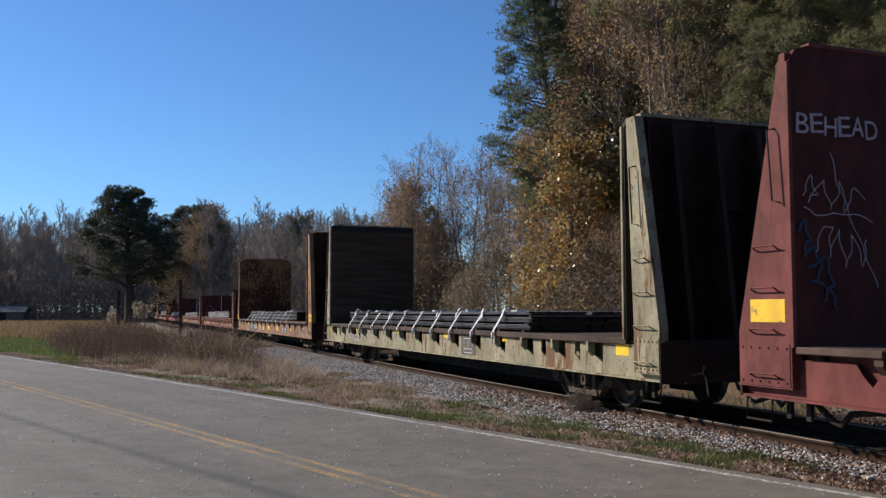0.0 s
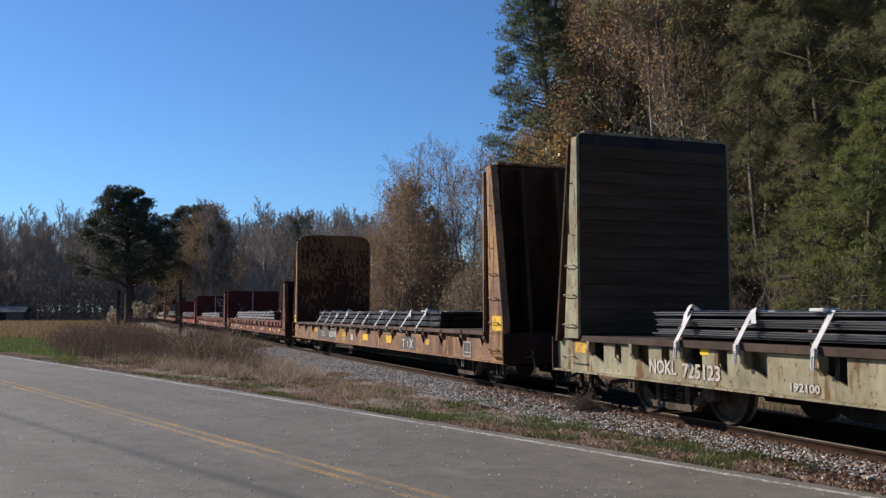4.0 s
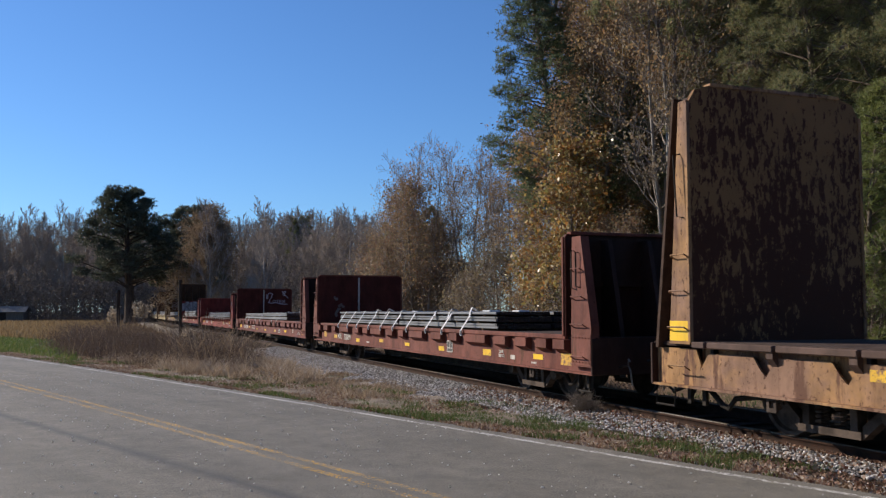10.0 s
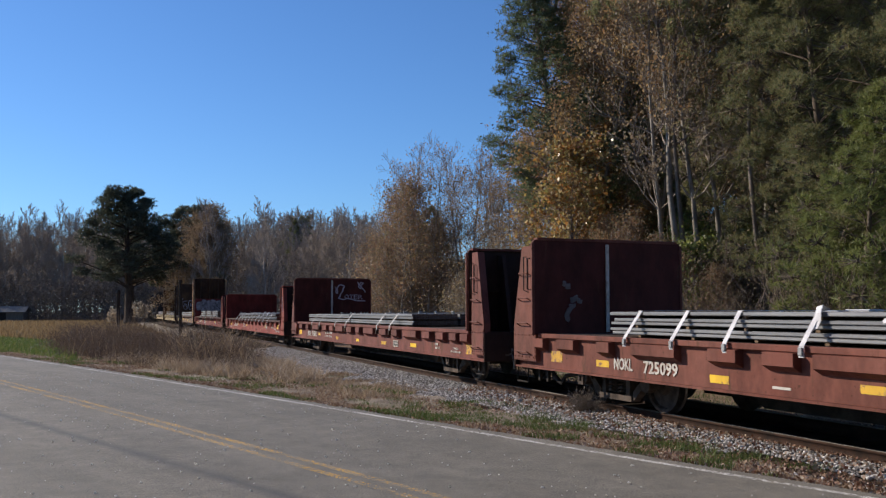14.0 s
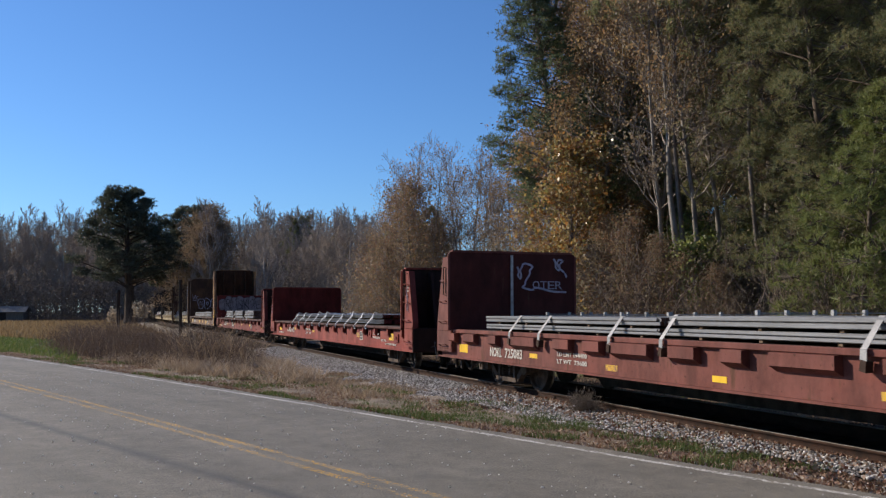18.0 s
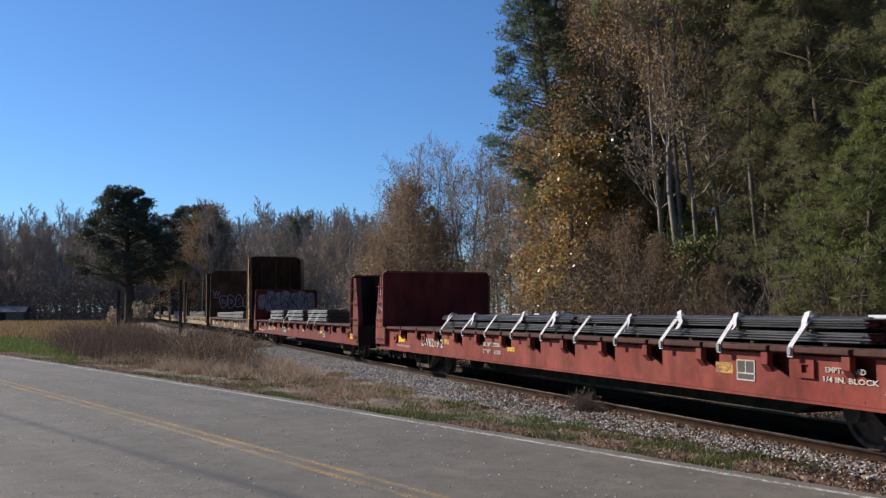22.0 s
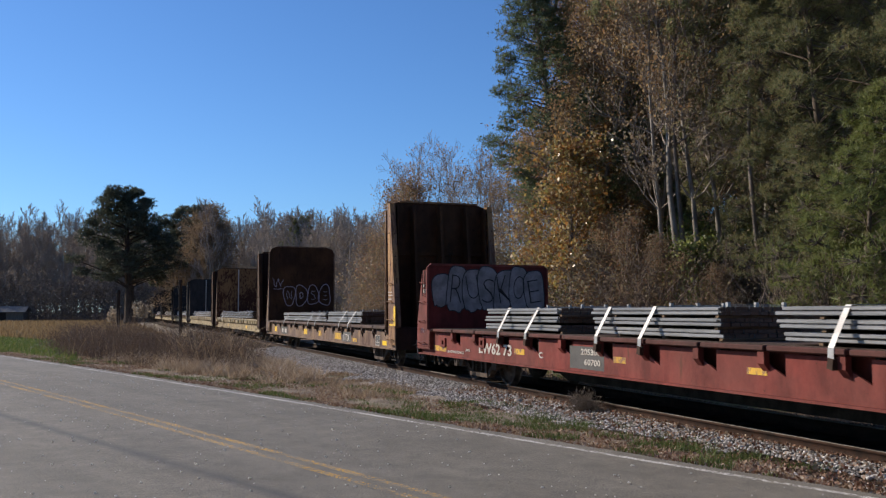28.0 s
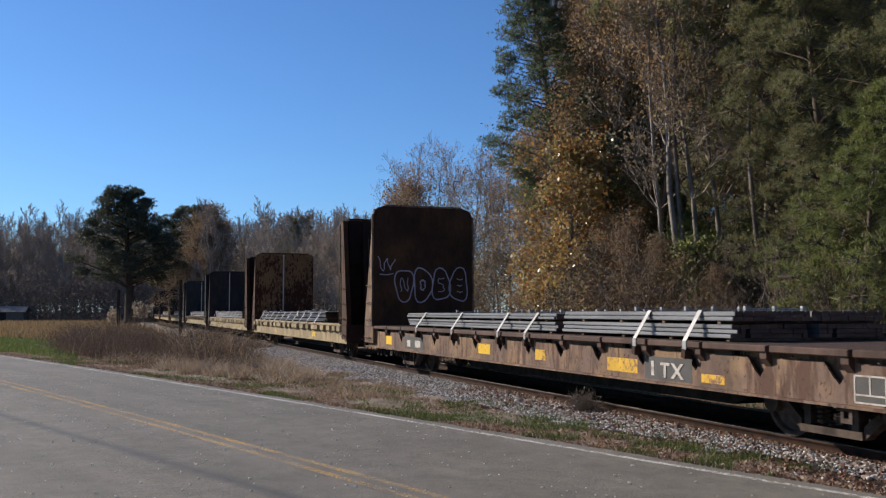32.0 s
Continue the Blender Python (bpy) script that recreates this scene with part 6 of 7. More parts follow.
def grow(rng, segs, tips, p, d, length, r, depth, bits, spread, lift, shrink=0.62):
    """One branch: wandering pieces, then smaller branches along it."""
    n = max(2, bits - (3 - depth))
    pts = [p]
    for i in range(n):
        d = unit(d + rng.normal(size=3) * 0.16 + np.array([0, 0, lift]))
        q = p + d * length / n
        k0, k1 = 1 - 0.75 * i / n, 1 - 0.75 * (i + 1) / n
        segs.append((*p, *q, max(r * k0, 0.006), max(r * k1, 0.005)))
        p = q
        pts.append((p, d, i))
    tips.append((p, d))
    if depth == 0:
        for q in pts[1:]:
            tips.append((q[0], q[1]))
        return
    kids = {3: 7, 2: 5, 1: 4}[depth]
    for k in range(kids):
        q, dd, i = pts[1 + min(n - 1, int(n * (0.25 + 0.75 * (k + rng.random()) / kids)))]
        side = rng.normal(size=3)
        side = unit(side - dd * side.dot(dd))
        grow(rng, segs, tips, q, unit(dd * (1 - spread) + side * spread + np.array([0, 0, 0.12])), length * shrink * rng.uniform(0.7, 1.15), r * 0.5, depth - 1, bits, spread, lift, shrink)


def broadleaf(seed, H, girth, crown_from, spread=0.55, depth=2, limbs=16, reach=0.32, lift=0.06, leaves=0, low=0.0, scatter=0.0, part_of=1.0):
    """Trunk and limbs as rows, and leaf places."""
    rng = np.random.default_rng(seed)
    segs, tips = [], []
    p, d = np.zeros(3), np.array([0, 0, 1.0])
    n = 12
    spine = [(p, d)]
    for i in range(n):
        d = unit(d + rng.normal(size=3) * 0.05 + np.array([0, 0, 0.05]))
        q = p + d * H / n
        segs.append((*p, *q, girth * (1 - 0.9 * i / n) * (1.5 if i == 0 else 1), girth * (1 - 0.9 * (i + 1) / n)))
        p = q
        spine.append((p, d))
    fine = []
    for k in range(limbs):
        f = crown_from + (1 - crown_from) * ((k + rng.random()) / limbs)
        i = min(n, max(1, int(f * n)))
        a = k * 2.4 + rng.uniform(-0.5, 0.5)
        dd = unit(np.array([math.cos(a), math.sin(a), 0.35 + 0.9 * f * rng.uniform(0.6, 1.3)]))
        L = H * reach * (1.12 - 0.75 * f) * rng.uniform(0.7, 1.2)
        grow(rng, fine, tips, spine[i][0], dd, L, girth * 0.42 * (1.1 - f * 0.7), depth, 5, spread, lift)
    pts = np.array([t[0] for t in tips])
    if leaves:
        some = rng.permutation(len(pts))[:max(1, int(len(pts) * part_of))]
        idx = some[rng.integers(0, len(some), leaves)]
        lp = pts[idx] + rng.normal(size=(leaves, 3)) * (scatter or 0.10 + 0.02 * H)
        if low:
            lp = lp[rng.random(len(lp)) > np.clip(lp[:, 2] / H - low, 0, 1) * 1.6]
    else:
        lp = np.zeros((0, 3))
    return segs, fine, lp, rng


def pine(seed, H, girth, crown_from, reach, limbs=46, droop=-0.03, sway=0.022):
    rng = np.random.default_rng(seed)
    segs, fine, tp, td = [], [], [], []
    p, d = np.zeros(3), np.array([0, 0, 1.0])
    n = 14
    spine = [p]
    for i in range(n):
        d = unit(d + rng.normal(size=3) * sway + np.array([0, 0, 0.05]))
        q = p + d * H / n
        segs.append((*p, *q, girth * (1 - 0.88 * i / n) * (1.35 if i == 0 else 1), girth * (1 - 0.88 * (i + 1) / n)))
        p = q
        spine.append(p)
    spine = np.array(spine)
    for k in range(limbs):
        f = crown_from + (1 - crown_from) * ((k + rng.random()) / limbs)
        base = np.array([np.interp(f * n, np.arange(n + 1), spine[:, j]) for j in range(3)])
        a = k * 2.4 + rng.uniform(-0.6, 0.6)
        g = (f - crown_from) / (1 - crown_from)
        prof = (0.55 + 0.6 * math.sin(math.pi * min(1, g * 0.8 + 0.12))) * (1.0 - 0.62 * g ** 2)
        L = reach * prof * rng.uniform(0.6, 1.15)
        q, dd = base, unit(np.array([math.cos(a), math.sin(a), 0.12 + 0.55 * g + rng.uniform(-0.15, 0.15)]))
        m = 6
        for i in range(m):
            dd = unit(dd + rng.normal(size=3) * 0.13 + np.array([0, 0, droop + 0.05 * (i > 3)]))
            e = q + dd * L / m
            fine.append((*q, *e, 0.05 * girth / 0.2 * (1 - 0.8 * i / m) + 0.008, 0.05 * girth / 0.2 * (1 - 0.8 * (i + 1) / m) + 0.006))
            if i >= 2:
                for _ in range(4 if i < 5 else 6):
                    s = rng.normal(size=3)
                    s = unit(s - dd * s.dot(dd))
                    b = unit(dd * 0.6 + s * 0.75 + np.array([0, 0, 0.18]))
                    bl = L * rng.uniform(0.10, 0.22)
                    e2 = e + b * bl
                    fine.append((*e, *e2, 0.012, 0.007))
                    for h in (0.3, 0.5, 0.68, 0.84, 0.95, 1.05):
                        tp.append(e + b * bl * h + rng.normal(size=3) * 0.07)
                        td.append(unit(b + rng.normal(size=3) * 0.35))
            q = e
        tp.append(q)
        td.append(dd)
    return segs, fine, np.array(tp), np.array(td), rng


def clump_pine(seed, H, girth, prof, clumps, rad, tuft, needles, width, per=90, flat=0.6):
    """Old pine: limbs that end in rounded flattened clumps of needles. prof: rows of (height, reach)."""
    rng = np.random.default_rng(seed)
    segs, fine, tp, td = [], [], [], []
    p, d, n = np.zeros(3), np.array([0, 0, 1.0]), 14
    spine = [p]
    for i in range(n):
        d = unit(d + rng.normal(size=3) * 0.03 + np.array([0, 0, 0.05]))
        q = p + d * H * 0.97 / n
        segs.append((*p, *q, girth * (1 - 0.88 * i / n) * (1.3 if i == 0 else 1), girth * (1 - 0.88 * (i + 1) / n)))
        p = q
        spine.append(p)
    spine = np.array(spine)
    zs, rs = [r[0] for r in prof], [r[1] for r in prof]
    for k in range(clumps):
        z = zs[0] + (zs[-1] - zs[0]) * (k + rng.random()) / clumps
        R = float(np.interp(z, zs, rs))
        a = k * 2.4 + rng.uniform(-0.4, 0.4)
        f = math.sqrt(rng.uniform(0.12, 1.0))
        c = np.array([np.interp(z, spine[:, 2], spine[:, 0]) + math.cos(a) * R * f, np.interp(z, spine[:, 2], spine[:, 1]) + math.sin(a) * R * f, z])
        b = np.array([np.interp(z - 0.35 * R * f, spine[:, 2], spine[:, j]) for j in range(3)])
        m1 = b + (c - b) * 0.5 + rng.normal(size=3) * 0.12 * R * 0.3
        fine.append((*b, *m1, girth * 0.20, girth * 0.12))
        fine.append((*m1, *c, girth * 0.12, girth * 0.05))
        r = rad * rng.uniform(0.65, 1.25) * (0.75 if z > zs[-1] - rad else 1.0)
        u = rng.normal(size=(per, 3))
        u /= np.linalg.norm(u, axis=1, keepdims=True)
        rr_ = r * rng.uniform(0.55, 1.0, (per, 1)) * (1 + 0.25 * np.sin(3 * u[:, :1] + k) * np.cos(4 * u[:, 1:2]))
        q = c + u * rr_ * np.array([1, 1, flat])
        q[:, 2] = np.maximum(q[:, 2], c[2] - 0.35 * r)
        for w in q[::6]:
            fine.append((*c, *w, 0.02, 0.008))
        tp.append(q)
        td.append(u * np.array([0.8, 0.8, 0.6]) + np.array([0, 0, 0.45]))
    tp, td = np.concatenate(tp), np.concatenate(td)
    return segs, fine, tuft_tris(tp, td, tuft, needles, rng, width)


def trunk_tube(segs, sides):
    """One closed tapering trunk through the rows."""
    rings = [(q[:3], q[6]) for q in segs] + [(segs[-1][3:6], segs[-1][7])]
    a = np.arange(sides) * 2 * np.pi / sides
    v = np.concatenate([np.asarray(p)[None] + r * np.stack([np.cos(a), np.sin(a), 0 * a], 1) for p, r in rings])
    k = np.arange(sides)
    f = np.concatenate([np.stack([k, (k + 1) % sides, (k + 1) % sides + sides, k + sides], 1) + sides * i for i in range(len(rings) - 1)])
    return v, f


def plant(name, m, label, category, segs, fine, leaf, bark, leafmat, fine_mat=None, sides=8, fine_sides=3, group=""):
    t = thing(name, m, label, category, group)
    if segs:
        me = np_mesh("trunk", *trunk_tube(segs, sides))
        me.shade_smooth()
        link_mesh("trunk", me, bark, t)
    if fine:
        link_mesh("branching", np_mesh("branching", *tubes(fine, fine_sides)), fine_mat or bark, t)
    if leaf is not None and len(leaf[0]):
        link_mesh("foliage", np_mesh("foliage", *leaf), leafmat, t)
    return t


def at_bearing(tan, d, z=-0.12):
    """A spot d metres ahead of the eye, at a bearing given by its tangent."""
    return Vector((tan * d, d, z))


def set_at(t, tan, d, size=1.0, turn=0.0):
    p = at_bearing(tan, d)
    t.matrix_basis = pose(*p, 0, 0, turn) @ Matrix.Scale(size, 4)


def copy_at(t, tan, d, size=1.0, turn=0.0):
    p = at_bearing(tan, d)
    return copy_thing(t, pose(*p, 0, 0, turn) @ Matrix.Scale(size, 4))


def needles_of(pp, tuft, needles, width):
    return tuft_tris(pp[2], pp[3], tuft, needles, pp[4], width)


def stout(rows, least=0.008):
    return [(*q[:6], max(q[6], least), max(q[7], least * 0.8)) for q in rows]


O = pose(0, 0, 0)
WOODS = "trees of the wood beyond the railway"

# tall pines
pa = clump_pine(11, 22.0, 0.24, ((6.9, 1.6), (8.7, 3.0), (10.3, 3.5), (12.7, 2.6), (16.5, 1.15), (19, 0.8), (21.5, 0.3)), 135, 0.72, 0.17, 12, 0.009, 115, 0.62)
pine_a = plant("pine_tree", O, "tall green pine with an open ragged crown", "tree", pa[0], pa[1], pa[2], M["bark"], M["pinegreen"], group=WOODS)
pb = pine(12, 20.0, 0.20, 0.45, 3.2, 52)
pine_b = plant("pine_tree", O, "tall slender pine with a high crown", "tree", pb[0], pb[1], needles_of(pb, 0.20, 18, 0.010), M["bark"], M["needle"], group=WOODS)
pc = clump_pine(13, 7.5, 0.11, ((0.8, 1.7), (2.5, 2.2), (5, 1.5), (7.3, 0.3)), 64, 0.52, 0.16, 9, 0.008, 100, 0.75)
pine_c = plant("young_pine", O, "young bright green pine with soft long needles", "tree", pc[0], pc[1], pc[2], M["bark"], M["freshneedle"], group=WOODS)
# broadleaf trees
ba = broadleaf(21, 9.0, 0.12, 0.12, 0.6, 2, 24, 0.30, leaves=8200, scatter=0.22, part_of=0.3)
gum = plant("sweetgum_tree", O, "broadleaf tree in orange and gold autumn leaf", "tree", ba[0], ba[1], leaf_quads(ba[2], 0.12, ba[3], 1.6), M["bark"], M["autumn"], M["twig"], group=WOODS)
bb = broadleaf(22, 17.0, 0.14, 0.42, 0.45, 2, 30, 0.17, lift=0.10, leaves=9000, scatter=0.22, part_of=0.6)
oak = plant("broadleaf_tree", O, "tall pale-barked tree with sparse russet leaves", "tree", bb[0], stout(bb[1]), leaf_quads(bb[2], 0.07, bb[3], 1.5), M["palebark"], M["russet"], M["twig"], group=WOODS)
bo = broadleaf(27, 17.5, 0.17, 0.28, 0.55, 2, 30, 0.23, leaves=15000, scatter=0.30, part_of=0.5)
ochre = plant("ochre_tree", O, "tall pale-trunked tree in dull ochre leaf", "tree", bo[0], bo[1], leaf_quads(bo[2], 0.078, bo[3], 1.5), M["palebark"], M["ochre"], M["twig"], group=WOODS)
bg = broadleaf(28, 8.6, 0.09, 0.10, 0.6, 2, 30, 0.27, lift=0.09, leaves=6600, scatter=0.26)
scrub = plant("russet_tree", O, "low dense tree with russet and olive leaves", "tree", bg[0], bg[1], leaf_quads(bg[2], 0.085, bg[3], 1.4), M["bark"], M["scrubleaf"], M["twig"], group=WOODS)
bc = broadleaf(23, 16.0, 0.105, 0.32, 0.42, 2, 26, 0.145, lift=0.10, leaves=1500, scatter=0.16)
bare = plant("bare_tree", O, "nearly leafless tree with fine grey branches", "tree", bc[0], stout(bc[1]), leaf_quads(bc[2], 0.085, bc[3], 1.3), M["palebark"], M["brush"], M["twig"], group=WOODS)
bd = broadleaf(24, 11.0, 0.085, 0.16, 0.42, 2, 24, 0.22, lift=0.14, leaves=1700, low=0.5, scatter=0.12)
sapling = plant("bare_sapling", O, "slim bare sapling with a few rusty leaves", "tree", bd[0], stout(bd[1]), leaf_quads(bd[2], 0.075, bd[3], 1.4), M["palebark"], M["russet"], M["twig"], group=WOODS)
be = broadleaf(25, 3.6, 0.035, 0.03, 0.65, 2, 26, 0.42, leaves=2600)
bush = plant("brush", O, "tangled brown brush with dull leaves", "bush", be[0], be[1], leaf_quads(be[2], 0.068, be[3], 1.3), M["twig"], M["brush"], M["twig"], 5, group="brush at the edge of the wood")
bf_ = broadleaf(26, 4.2, 0.035, 0.05, 0.6, 2, 20, 0.30, leaves=3600)
vine = plant("vine_bush", O, "bush hung with yellow-green vine leaves", "bush", bf_[0], bf_[1], leaf_quads(bf_[2], 0.095, bf_[3], 1.3), M["twig"], M["ivy"], M["twig"], 5, group="brush at the edge of the wood")

set_at(pine_a, 0.129, 38.5, 0.9, 20)
set_at(pine_b, 0.20, 56, 1.08, 70)
pe_ = pine(15, 21.0, 0.105, 0.55, 2.7, 40, sway=0.055)
tall = plant("pine_tree", O, "tall straight pine with a bare grey trunk", "tree", pe_[0], pe_[1], needles_of(pe_, 0.19, 18, 0.009), M["greybark"], M["needle"], group=WOODS)
set_at(tall, 0.276, 29.5, 0.95, 0)
for tan, d, k in ((0.357, 27.5, 0.9), (0.405, 34, 0.95), (0.425, 38, 1.0)):
    copy_at(tall, tan, d, k, tan * 2000)
pf = clump_pine(14, 17.0, 0.19, ((2.6, 2.6), (5, 3.3), (9, 3.2), (13, 2.3), (16.5, 0.5)), 120, 0.74, 0.17, 13, 0.0075, 110, 0.6)
pine_d = plant("pine_tree", O, "leafy olive-green pine with low spreading boughs", "tree", pf[0], pf[1], pf[2], M["bark"], M["needle"], group=WOODS)
pg = clump_pine(16, 13.0, 0.15, ((2.5, 1.8), (5.5, 2.5), (9, 2.1), (12.6, 0.4)), 76, 0.7, 0.16, 13, 0.0075, 100, 0.6)
pine_g = plant("pine_tree", O, "small blue-green pine among leafless trees", "tree", pg[0], pg[1], pg[2], M["bark"], M["pinegreen"], group=WOODS)
set_at(pine_g, 0.235, 37, 1.0, 0)
for tan, d, k in ((0.285, 37, 0.8), (0.335, 38, 0.9)):
    copy_at(pine_g, tan, d, k, tan * 4000)
set_at(pine_d, 0.375, 31, 0.95, 0)
for tan, d, k in ((0.425, 26.5, 0.95), (0.485, 24.5, 1.0), (0.56, 24, 1.0), (0.40, 44, 1.2), (0.345, 40, 1.15)):
    copy_at(pine_d, tan, d, k, tan * 1000)
set_at(pine_c, 0.447, 22.3, 1.0, 10)
set_at(gum, 0.135, 33.5, 0.85, 0)
set_at(oak, 0.264, 29.5, 1.0, 0)
set_at(ochre, 0.195, 46, 1.05, 0)
for tan, d, k in ((0.178, 42, 1.0), (0.183, 47, 1.1), (0.158, 42, 0.92), (0.172, 38, 0.86), (0.235, 45, 1.1), (0.19, 50, 1.15), (0.37, 40, 0.9), (0.215, 50, 1.2), (0.45, 38, 0.8)):
    copy_at(ochre, tan, d, k, tan * 3000)
set_at(scrub, -0.030, 50, 0.98, 0)
for tan, d, k in ((-0.068, 58, 0.72), (-0.048, 53, 0.95), (-0.002, 52, 0.72), (-0.06, 52, 0.62), (0.028, 54, 0.5), (-0.08, 62, 0.6), (0.17, 36, 0.6), (0.125, 39, 0.6), (0.10, 39, 0.5), (0.205, 30.5, 0.55), (0.255, 28.5, 0.38), (0.30, 27, 0.34), (0.235, 29.5, 0.45), (0.175, 32.5, 0.55)):
    copy_at(scrub, tan, d, k, tan * 5000)
set_at(bare, 0.205, 40, 1.0, 0)
set_at(sapling, -0.033, 52, 0.99, 0)
set_at(bush, 0.16, 32, 1.0, 0)
set_at(vine, 0.275, 33, 1.0, 0)
rr = random.Random(42)
for tan, d, k in ((0.24, 52, 1.0), (0.365, 50, 1.1), (0.43, 42, 1.0), (0.50, 38, 1.0), (0.58, 36, 1.0), (0.47, 30, 0.9)):
    copy_at(pine_a, tan, d, k, rr.uniform(0, 360))
for tan, d, k in ((0.28, 41, 1.0), (0.395, 36, 1.0), (0.465, 33, 1.0), (0.22, 60, 1.1), (0.41, 56, 1.1), (0.185, 60, 1.0)):
    copy_at(pine_b, tan, d, k, rr.uniform(0, 360))
for tan, d, k in ((0.41, 23.6, 0.55), (0.52, 22, 1.0), (0.345, 30, 0.5)):
    copy_at(pine_c, tan, d, k, rr.uniform(0, 360))
for tan, d, k in ((0.152, 37, 0.85), (0.10, 40, 0.55), (0.178, 41, 1.25), (0.205, 36, 0.7)):
    copy_at(gum, tan, d, k, rr.uniform(0, 360))
for tan, d, k in ((0.175, 44, 1.0), (0.36, 44, 1.1), (0.42, 38, 1.0), (0.20, 55, 1.1), (0.455, 45, 1.1), (0.10, 58, 0.75)):
    copy_at(oak, tan, d, k, rr.uniform(0, 360))
for tan, d, k in ((0.238, 30.5, 0.95), (0.283, 29.5, 1.0), (0.308, 30, 1.0), (0.352, 31, 0.95), (0.23, 36, 0.95), (0.265, 43, 1.1), (0.345, 36, 1.0), (0.30, 37, 0.9), (0.375, 40, 1.1), (0.44, 40, 1.1), (0.40, 33, 0.95), (0.155, 41, 0.85), (0.48, 36, 1.0), (0.27, 60, 1.2), (0.37, 58, 1.2), (0.125, 55, 0.9), (0.51, 44, 1.2), (0.075, 60, 0.72), (0.06, 66, 0.8)):
    copy_at(bare, tan, d, k, rr.uniform(0, 360))
for tan, d, k in ((-0.056, 54, 0.93), (-0.045, 50, 0.90), (-0.018, 50, 0.94), (0.006, 52, 0.90), (0.022, 52, 1.02), (0.034, 50, 0.98), (0.045, 49, 0.92), (-0.07, 60, 0.85), (0.055, 56, 1.0), (0.07, 50, 0.85), (-0.03, 62, 1.08), (0.026, 62, 1.1), (-0.085, 66, 0.8), (0.06, 44, 0.8)):
    copy_at(sapling, tan, d, k, rr.uniform(0, 360))
for i in range(30):
    tan = rr.uniform(-0.085, 0.35)
    copy_at(bush, tan, np.interp(tan, (-0.09, 0.1, 0.3, 0.5), (58, 38, 28, 22)) + rr.uniform(-1.5, 6), rr.uniform(0.6, 1.25), rr.uniform(0, 360))
for i in range(18):
    tan = rr.choice((rr.uniform(0.13, 0.38), rr.uniform(0.24, 0.30)))
    copy_at(vine, tan, np.interp(tan, (-0.09, 0.1, 0.3, 0.5), (58, 38, 28, 23)) + rr.uniform(-1, 7), rr.uniform(0.5, 1.1), rr.uniform(0, 360))

for i in range(12):
    tan = rr.uniform(0.09, 0.55)
    copy_at(rr.choice((bare, oak, sapling, pine_b)), tan, np.interp(tan, (0.09, 0.3, 0.55), (44, 38, 30)) + rr.uniform(0, 22), rr.uniform(0.55, 1.0), rr.uniform(0, 360))
for i in range(7):
    tan = rr.uniform(0.10, 0.50)
    copy_at(rr.choice((scrub, vine, bush)), tan, np.interp(tan, (0.09, 0.3, 0.55), (42, 36, 28)) + rr.uniform(0, 14), rr.uniform(0.6, 1.1), rr.uniform(0, 360))


def briar_patch():
    """A thicket of upright bare stems with fine side twigs and a few dead leaves."""
    rng = np.random.default_rng(61)
    segs, tips = [], []
    for k in range(70):
        b = np.array([*(rng.normal(size=2) * 0.75), 0.0])
        grow(rng, segs, tips, b, unit(np.array([*(rng.normal(size=2) * 0.16), 1.0])), rng.uniform(1.0, 3.4), rng.uniform(0.010, 0.022), 1, 6, 0.45, 0.05, 0.42)
    tp = np.array([q[0] for q in tips])
    lp = tp[rng.integers(0, len(tp), 650)] + rng.normal(size=(650, 3)) * 0.10
    return plant("briar_thicket", O, "thicket of bare upright brown stems", "bush", [], stout(segs, 0.007), leaf_quads(lp, 0.055, rng, 1.5), M["twig"], M["brush"], M["briar"], group="brush at the edge of the wood")


briar = briar_patch()
set_at(briar, 0.235, 28.5, 1.0, 0)
for i in range(44):
    tan = 0.10 + 0.42 * (i + rr.random()) / 44
    d, k, a = np.interp(tan, (0.1, 0.3, 0.5), (35.5, 25.6, 20.6)) + rr.uniform(-0.2, 4.5), rr.uniform(0.5, 1.1), rr.uniform(0, 360)
    if i % 5 not in (1, 3):
        copy_at(briar, tan, d, k, a)

for i in range(10):
    tan = rr.uniform(0.27, 0.46)
    copy_at(rr.choice((bare, sapling, oak)), tan, np.interp(tan, (0.27, 0.46), (33, 27)) + rr.uniform(0, 4), rr.uniform(0.55, 0.85), rr.uniform(0, 360))

# unseen trees added behind the eye, across the road, to block sky light
for i in range(80):
    a = radians(rr.uniform(195, 355))
    d = rr.uniform(13, 30)
    copy_thing(rr.choice((pine_a, pine_b, oak, bare, gum)), pose(d * math.cos(a), d * math.sin(a), -0.1, 0, 0, rr.uniform(0, 360)))

# two old pines in the field's far corner
pd = clump_pine(31, 15.8, 0.66, ((5.4, 4.2), (7.2, 6.8), (9.2, 5.6), (11.2, 4.3), (13.8, 3.6), (15.4, 1.6)), 88, 1.15, 0.34, 9, 0.030, 120, 0.5)
old = plant("old_pine", O, "broad dark old pine standing by the field", "tree", pd[0], pd[1], pd[2], M["darkbark"], M["darkneedle"])
set_at(old, -0.339, 105, 1.0, 120)
copy_at(old, -0.284, 116, 0.97, 250)
pe = broadleaf(32, 14.2, 0.30, 0.10, 0.62, 2, 40, 0.40, leaves=42000, scatter=0.3)
ced = plant("brown_tree", O, "dense russet-brown tree beside the old pine", "tree", pe[0], pe[1], leaf_quads(pe[2], 0.11, pe[3], 1.6), M["bark"], M["umber"], M["twig"])
set_at(ced, -0.264, 110, 0.88, 0)


